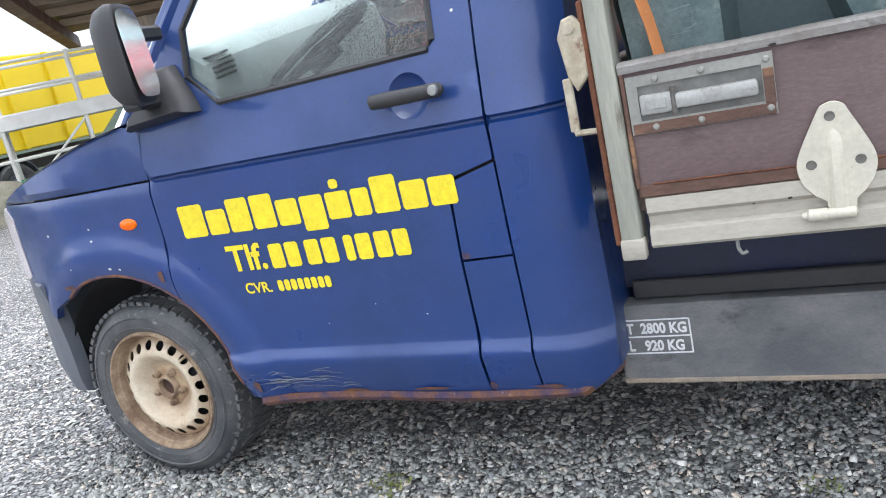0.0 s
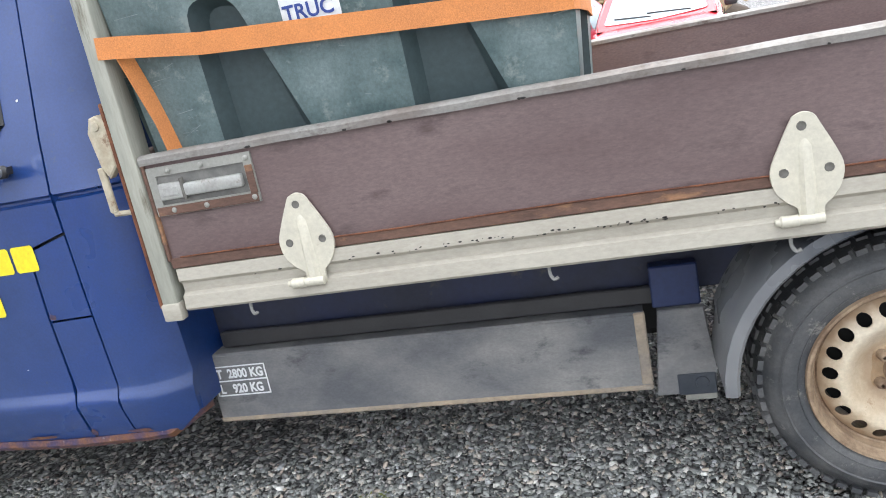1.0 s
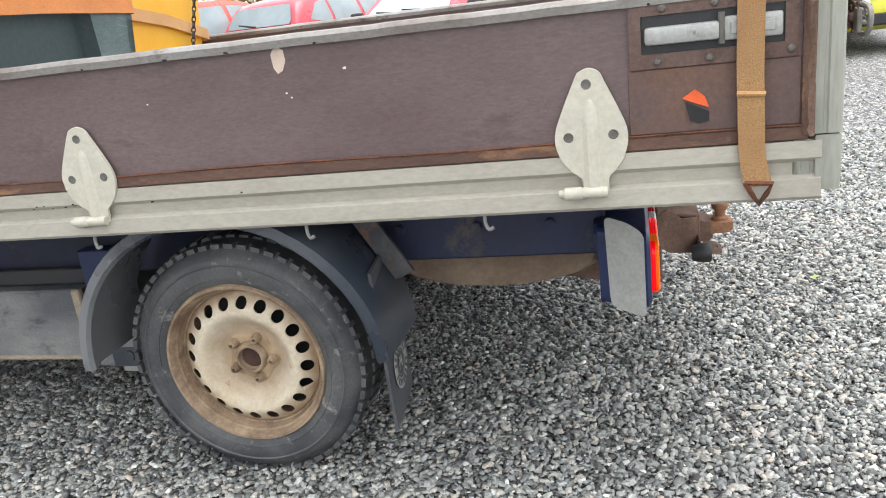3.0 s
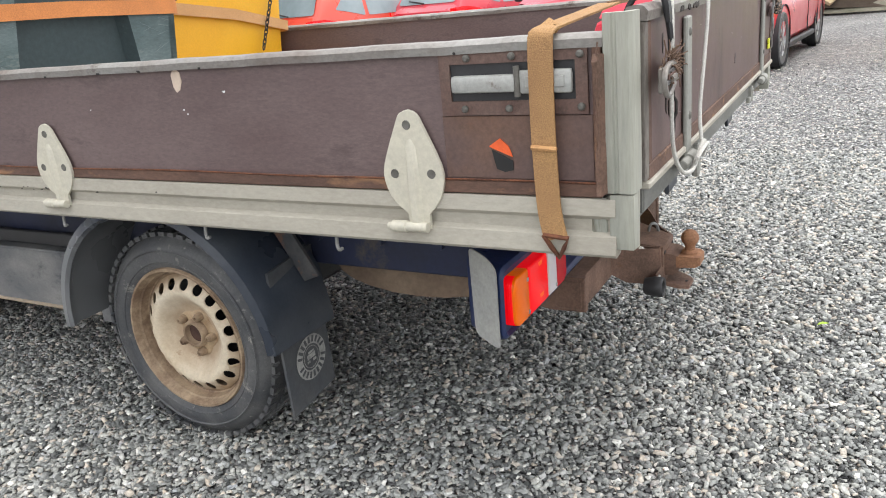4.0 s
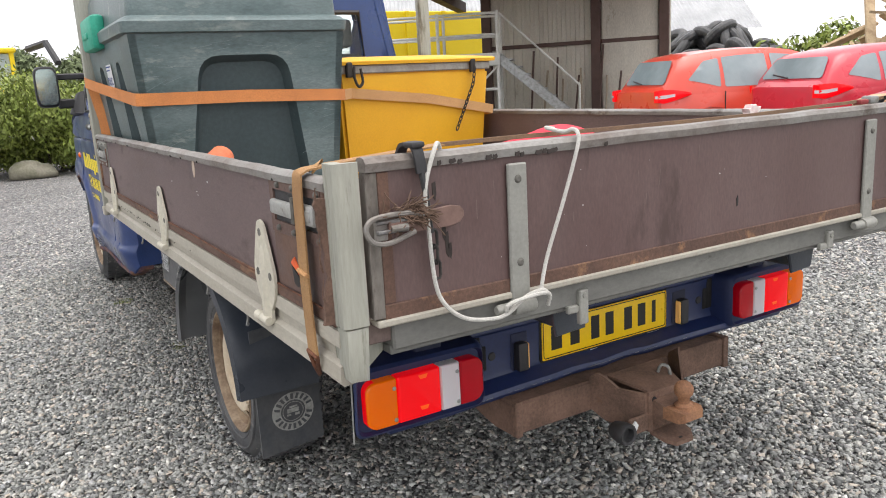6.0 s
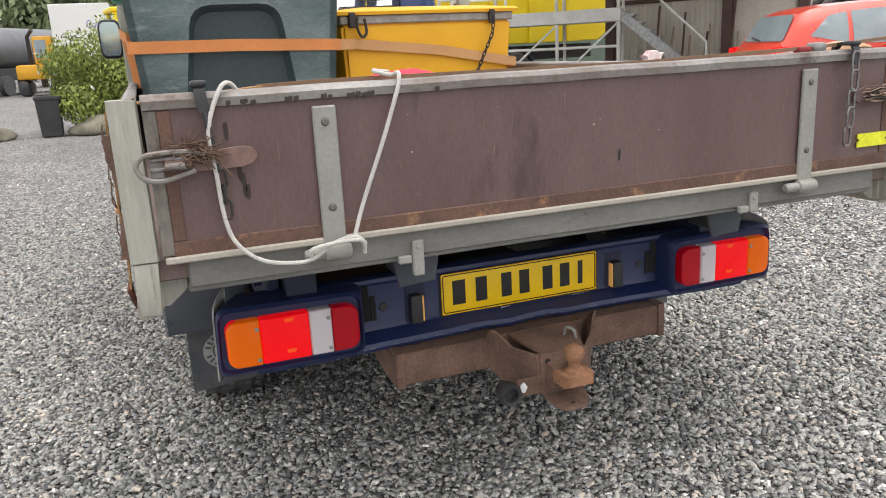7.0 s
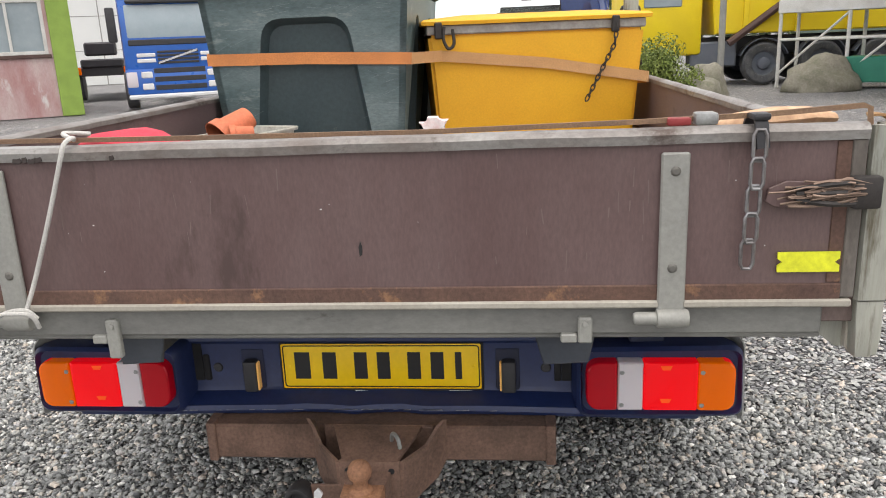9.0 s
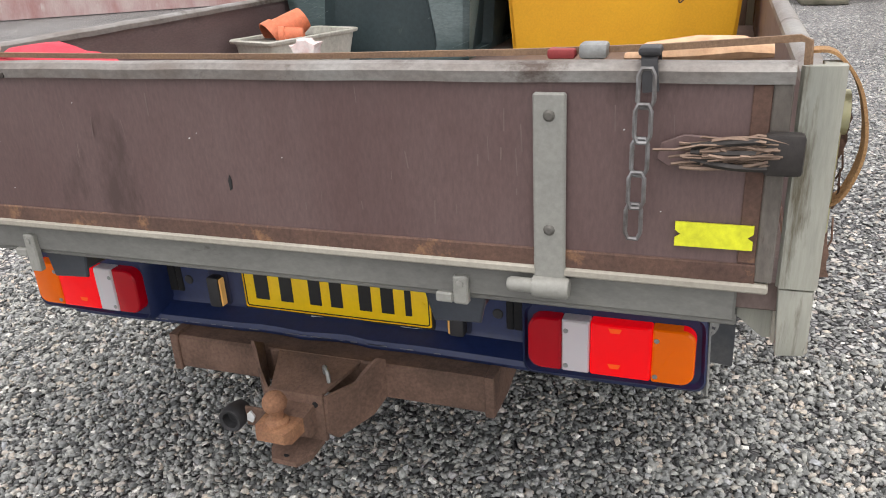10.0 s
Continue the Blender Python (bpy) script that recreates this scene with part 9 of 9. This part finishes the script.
def rock(x, y, sx, sy, sz, seed, name="boulder"):
    bm = bmesh.new()
    bmesh.ops.create_icosphere(bm, subdivisions=3, radius=1.0)
    for v in bm.verts:
        n = noise.noise(v.co * 1.1 + Vector((seed * 7.3, 0, 0))) * 0.35 + noise.noise(v.co * 3 + Vector((0, seed * 3.1, 0))) * 0.12
        v.co = v.co * (1 + n)
        v.co = Vector((v.co.x * sx, v.co.y * sy, max(-0.25, v.co.z) * sz))
    ob = part(name, bm, ROCK, None, "", 2.0)
    ob.matrix_basis = pose(x, y, sz * 0.22, 0, 0, seed * 40)
    return tagged(ob, "grey mossy boulder at the yard edge", "boulder", "boulders")


for x, y, a, b, c, s in ((-14.9, 7.9, 0.75, 0.95, 0.58, 1), (-12.3, 4.7, 0.45, 0.5, 0.42, 2), (-11.6, 3.2, 0.35, 0.4, 0.3, 3), (-13.0, -0.9, 0.35, 0.45, 0.25, 4), (-13.1, 0.3, 0.3, 0.4, 0.25, 5), (-13.2, -2.6, 0.3, 0.4, 0.2, 6), (-12.9, 5.0, 0.4, 0.5, 0.6, 7)):
    rock(x, y, a, b, c, s)
gc = thing("green_container", -14.95, 9.05, 0, "green steel skip beside the platform", "skip", rz=58)
bm = bmesh.new()
box(bm, -0.6, 1.6, -0.45, 0.45, 0.12, 0.66, 0.02)
part("skip_body", bm, surf("green_skip_paint", (0.02, 0.20, 0.13), 0.5, scale=2, bump=0.05), gc)
for u in (-0.45, 0.5, 1.45):
    bm = bmesh.new()
    box(bm, u - 0.08, u + 0.08, -0.40, 0.40, 0.0, 0.12)
    part("skid", bm, BROWNSTEEL, gc)
pole = thing("grey_pole", -16.2, 6.05, 0, "slim pale grey metal pole", "pole")
bm = bmesh.new()
tube(bm, [(0, 0, 0), (0, 0, 6)], 0.075, 10)
part("pole_shaft", bm, GALV, pole)

# tyre heap
rs = random.Random(17)
for i in range(46):
    lvl = i // 16
    x, y = -13.3 + rs.uniform(-2.4, 2.2) * (1 - 0.22 * lvl), 18.6 + rs.uniform(-1.2, 1.2)
    if i == 0:
        bm = lathe(bmesh.new(), [(0.30 + 0.12 * math.cos(a), 0.12 * math.sin(a)) for a in np.linspace(0, 2 * math.pi, 11)[:-1]], 20, (0, 0, 0), "z", True)
        bmesh.ops.scale(bm, vec=(1.25, 1.25, 1.1), verts=bm.verts)
        tyre0 = part("old_tyre", bm, TYRE, None)
        tagged(tyre0, "old black tyre in a heap", "tyre", "heap of tyres")
        tyre0.matrix_basis = pose(x, y, 1.0, 40, 20, 0)
    else:
        copy_thing(tyre0, pose(x, y, 0.75 + 0.62 * lvl + rs.uniform(-0.1, 0.25), rs.uniform(-70, 70), rs.uniform(-50, 50), rs.uniform(0, 360)))
bank = thing("earth_bank", -11.0, 19.5, 0, "low earth bank under the heap", "bank")
bm = bmesh.new()
rings = []
for u in np.linspace(-4, 13, 18):
    rings.append([(u, v, 0.8 * math.sin(math.pi * (v + 2.2) / 4.4) * (1 + 0.2 * math.sin(2 * u)) + 0.02) for v in np.linspace(-2.2, 2.2, 9)])
loft(bm, rings, False)
part("bank_soil", bm, ROCK, bank)
# heap of broken boards
WOODPALE = surf("split_timber", (0.42, 0.32, 0.20), 0.85, col2=(0.28, 0.20, 0.12), amount=0.8, scale=6, bump=0.2, vary=0.35)
WOODPALE_J = surf("split_timber_heap", (0.42, 0.32, 0.20), 0.85, col2=(0.28, 0.20, 0.12), amount=0.8, scale=6, bump=0.2, island=0.4)
heap = thing("timber_heap", -5.0, 19.0, 0, "heap of split timber and broken boards", "timber heap")
bm = bmesh.new()
for i in range(320):
    u = rs.uniform(-4.5, 7.0)
    top = 2.5 * math.exp(-((u - 1) / 6.2) ** 4)
    L, w = rs.uniform(0.3, 0.9), rs.uniform(0.05, 0.14)
    box(bm, -L, L, -w, w, -0.03, 0.03, 0, 1, pose(u, rs.uniform(-1.6, 1.0), rs.uniform(0.1, 1.0) * top + 0.1, rs.uniform(-50, 50), rs.uniform(-50, 50), rs.uniform(0, 180)))
tagged(part("board", bm, WOODPALE_J, heap), kind="stuff")
bm = bmesh.new()
loft(bm, [[(u, v, 2.1 * math.exp(-((u - 1) / 6.2) ** 4) * math.cos(math.pi * v / 3.4)) for v in np.linspace(-1.6, 1.6, 7)] for u in np.linspace(-5, 7.5, 12)], False)
part("heap_core", bm, TWIG, heap)
# machine arm over the heap
mg = thing("grabber_machine", -6.0, 22.0, 0, "yellow grabber machine behind the timber heap", "machine")
bm = bmesh.new()
box(bm, -1.5, 1.5, -1, 1, 0.9, 2.6, 0.1)
tube(bm, [(1.0, 0, 2.2), (3.2, -0.5, 3.8), (4.6, -0.8, 2.2)], 0.18, 8)
part("machine_body", bm, SAFETY, mg)
bm = bmesh.new()
box(bm, -1.9, 1.9, -1.1, 1.1, 0.0, 0.9, 0.2)
part("tracks", bm, BLACK, mg)

# far side: wheel loader, site container, tank lorries, trees
ld = thing("wheel_loader", -29.5, 0.1, 0, "yellow wheel loader with a glazed cab behind the hedge", "machine", rz=10)
bm = bmesh.new()
box(bm, -1.2, 1.6, -1.1, 1.1, 0.9, 1.9, 0.1)
part("engine_hood", bm, SAFETY, ld)
bm = bmesh.new()
for x0, y0 in ((-0.75, -0.8), (0.75, -0.8), (-0.75, 0.8), (0.75, 0.8)):
    box(bm, x0 - 0.07, x0 + 0.07, y0 - 0.07, y0 + 0.07, 1.9, 3.1)
box(bm, -0.9, 0.9, -0.95, 0.95, 3.1, 3.28, 0.05)
part("cab_frame", bm, SAFETY, ld)
bm = bmesh.new()
box(bm, -0.72, 0.72, -0.78, 0.78, 1.95, 3.08)
part("cab_glass", bm, SCREEN, ld)
bm = bmesh.new()
lathe(bm, [(0.0, 3.50), (0.07, 3.48), (0.08, 3.28)], 10, (0, 0, 0), "z")
part("beacon", bm, LENS_ORANGE, ld)
bm = bmesh.new()
tube(bm, [(1.0, 1.3, 3.2), (2.6, 1.5, 3.3), (3.3, 1.6, 2.6)], 0.12, 6)
part("boom", bm, BLACK, ld)
for px in (-1.0, 1.1):
    for s in (1, -1):
        bm = lathe(bmesh.new(), [(0.0, 0.0), (0.6, 0.0), (0.7, 0.06), (0.7, 0.4), (0.0, 0.4)], 20, (px, s * 1.0 - 0.2, 0.7), "y")
        part("wheel", bm, TYRE, ld)
ct = thing("site_container", -40, -2.3, 0, "white container with blue lettering behind the hedge", "container", rz=90)
bm = bmesh.new()
box(bm, -1.32, 1.32, -1.2, 1.2, 0.9, 4.15, 0.02)
part("container_shell", bm, WHITEWALL, ct)
lettering("lettering", "Conta", 0.55, surf("faded_blue_print", (0.16, 0.16, 0.40), 0.7, bump=0), ct, lambda u, v: (0.22 + 0.62 * u, -1.21, 3.0 + v), "blue lettering reading Conta")
bm = bmesh.new()
box(bm, -1.2, 1.2, -1.0, 1.0, 0.0, 0.9)
part("container_base", bm, BLACK, ct)
for x, y, m, lab in ((-40.0, -8.15, WHITEWALL, "white and grey tank trailer parked far off"), (-40.5, -10.9, SAFETY, "yellow tank trailer parked far off"), (-47.0, -15.4, SAFETY, "yellow tank trailer with a low tank parked far off")):
    tk = thing("tank_trailer", x, y, 0, lab, "trailer", "tank trailers", rz=-25)
    if x < -45:
        tk.matrix_basis = tk.matrix_basis @ Matrix.Scale(0.66, 4)
    bm = lathe(bmesh.new(), [(0.0, 0.12), (0.6, 0.08), (0.95, 0.0), (1.05, -0.15)], 28, (0, 0, 2.35), "x", cap=False)
    part("tank_end", bm, m, tk)
    bm = lathe(bmesh.new(), [(1.05, -0.15), (1.05, -9.0), (0.0, -9.2)], 28, (0, 0, 2.35), "x", cap=False)
    part("tank_shell", bm, surf("dull_tank_steel", (0.16, 0.17, 0.18), 0.4, metal=0.3, scale=1, bump=0) if m is WHITEWALL else SAFETY, tk)
    bm = bmesh.new()
    box(bm, -8.5, -0.2, -0.9, 0.9, 0.75, 1.35, 0.05)
    part("underframe", bm, BLACK, tk)
    for px in (-0.9, -2.2, -7):
        for s in (1, -1):
            bm = lathe(bmesh.new(), [(0.0, 0.0), (0.45, 0.0), (0.5, 0.05), (0.5, 0.35), (0.0, 0.35)], 20, (px, s * 1.0 - 0.17, 0.5), "y")
            part("wheel", bm, TYRE, tk)


# leaf green paled: the haze of the distance is in the colour
LEAF_T = surf("tree_leaf", (0.17, 0.21, 0.10), 0.7, col2=(0.11, 0.145, 0.07), amount=0.8, scale=0.5, bump=0, island=0.4)


def tree(x, y, h, seed):
    t = thing("tree", x, y, 0, "broad green tree far behind the yard", "tree", "far trees")
    g0 = random.Random(seed)
    bm = bmesh.new()
    tube(bm, [(0, 0, 0), (0.1, 0, h * 0.3), (0, 0.1, h * 0.55)], 0.22, 7)
    lumps = []
    for i in range(14):
        a = g0.uniform(0, 6.28)
        r = g0.uniform(0.05, 0.3) * h
        c = (r * math.cos(a), r * math.sin(a), h * g0.uniform(0.28, 0.85))
        lumps.append((c, h * g0.uniform(0.14, 0.23)))
        tube(bm, [(0, 0, h * 0.3), (c[0] * 0.5, c[1] * 0.5, c[2] * 0.8), c], 0.06, 5)
    part("trunk", bm, TWIG, t)

    def shape(g):
        c, r = g.choice(lumps)
        d = Vector((g.gauss(0, 1), g.gauss(0, 1), g.gauss(0, 1))).normalized()
        return Vector(c) + d * r * g.uniform(0.6, 1.1), d
    leaves("crown", LEAF_T, t, 6500, 0.26 * h / 7, shape, seed)


for i, (x, y, h) in enumerate(((-60, -6.5, 8.5), (-62, -9.5, 5.5), (-64, -13, 4.5), (-66, -17, 4.5), (-68, -21, 4.5), (-60, -3.5, 8), (-70, -26, 5), (-58, -0.5, 6), (-72, 4, 6), (-72, 9, 6))):
    tree(x, y, h, 60 + i)

# ochre excavator and a dark planter at the yard edge
ex = thing("mini_excavator", -40, -4.5, 0, "ochre yellow excavator standing far off", "machine")
OCHRE = surf("ochre_machine_paint", (0.66, 0.33, 0.015), 0.5, scale=2, grain=0.06, bump=0.03)
bm = bmesh.new()
box(bm, -1.0, 1.0, -0.95, 0.55, 0.75, 1.45, 0.12, 2)
part("engine_body", bm, OCHRE, ex)
bm = bmesh.new()
box(bm, -0.7, 0.7, -0.10, 0.75, 1.45, 2.75, 0.08, 2)
part("cab", bm, OCHRE, ex)
bm = bmesh.new()
box(bm, 0.66, 0.715, -0.04, 0.50, 1.7, 2.6, 0.03)
part("cab_window", bm, CARGLASS, ex)
bm = bmesh.new()
tube(bm, [(0.0, -0.35, 1.4), (0.2, -0.32, 2.75), (0.5, -0.05, 3.05)], 0.09, 6)
part("arm", bm, BLACK, ex)
for s in (-1, 1):
    bm = bmesh.new()
    box(bm, -1.3, 1.3, *sorted((s * 0.45, s * 0.95)), 0.0, 0.72, 0.2, 2)
    part("track", bm, BLACK, ex)
pb = thing("planter", -13.2, -1.62, 0, "dark rectangular planter in front of the hedge", "planter")
bm = bmesh.new()
loft(bm, [[(x * g, y * g, z) for x, y in ((-0.2, -0.2), (0.2, -0.2), (0.2, 0.2), (-0.2, 0.2))] for g, z in ((0.86, 0.0), (1.0, 0.66), (1.08, 0.67), (1.08, 0.72), (0.92, 0.72), (0.88, 0.6))])
part("planter_box", bm, BLACK, pb)


# far belt of woods on the horizon
def belt(g):
    a = g.uniform(radians(140), radians(225))
    h = 4.2 + 1.2 * math.sin(9 * a) + 0.7 * math.sin(23 * a + 1)
    r = 95 + g.uniform(-3, 3)
    return (r * math.cos(a), r * math.sin(a), h * g.random() ** 0.7), (0, 0, 1)


woods = thing("far_woods", 0, 0, 0, "low belt of green woods on the horizon", "woods")
tagged(leaves("wood_leaves", LEAF_T, woods, 14000, 0.55, belt, 99), kind="stuff")
tagged(woods, "low belt of green woods on the horizon", "woods", kind="stuff")

# moss and a fallen leaf on the gravel
MOSS = surf("yellow_green_moss", (0.17, 0.19, 0.05), 0.8, col2=(0.10, 0.12, 0.04), scale=30, bump=0, island=0.4)


def moss_at(cx, cy, r):
    def shape(g):
        a, d = g.uniform(0, 6.283), r * g.random() ** 0.6
        return (cx + d * math.cos(a), cy + 0.6 * d * math.sin(a), g.uniform(-0.012, 0.0)), (0, 0, 1)
    return shape


moss = thing("moss", -2.6, 0.1, 0, "yellow-green moss between the gravel stones", "moss")
for i, (x, y, r, n) in enumerate(((0.0, 0.05, 0.07, 70), (0.02, 0.0, 0.05, 50), (1.2, 0.12, 0.06, 40))):
    leaves("moss_tuft", MOSS, moss, n, 0.0075, moss_at(x, y, r), 300 + i)
tagged(moss, "yellow-green moss between the gravel stones", "moss", kind="stuff")
fl = thing("fallen_leaf", 1.635, 1.393, 0.004, "small bright green leaf lying on the gravel", "leaf", rz=30)
bm = bmesh.new()
for s in (-1, 1):
    vs = [bm.verts.new(p) for p in ((-0.022, 0, 0.002), (-0.010, s * 0.008, 0.006), (0.004, s * 0.010, 0.007), (0.020, 0.0, 0.003), (0.0, 0.0, 0.001))]
    bm.faces.new(vs)
part("leaf_blade", bm, surf("fresh_green_leaf", (0.32, 0.48, 0.03), 0.5, scale=40, bump=0), fl)
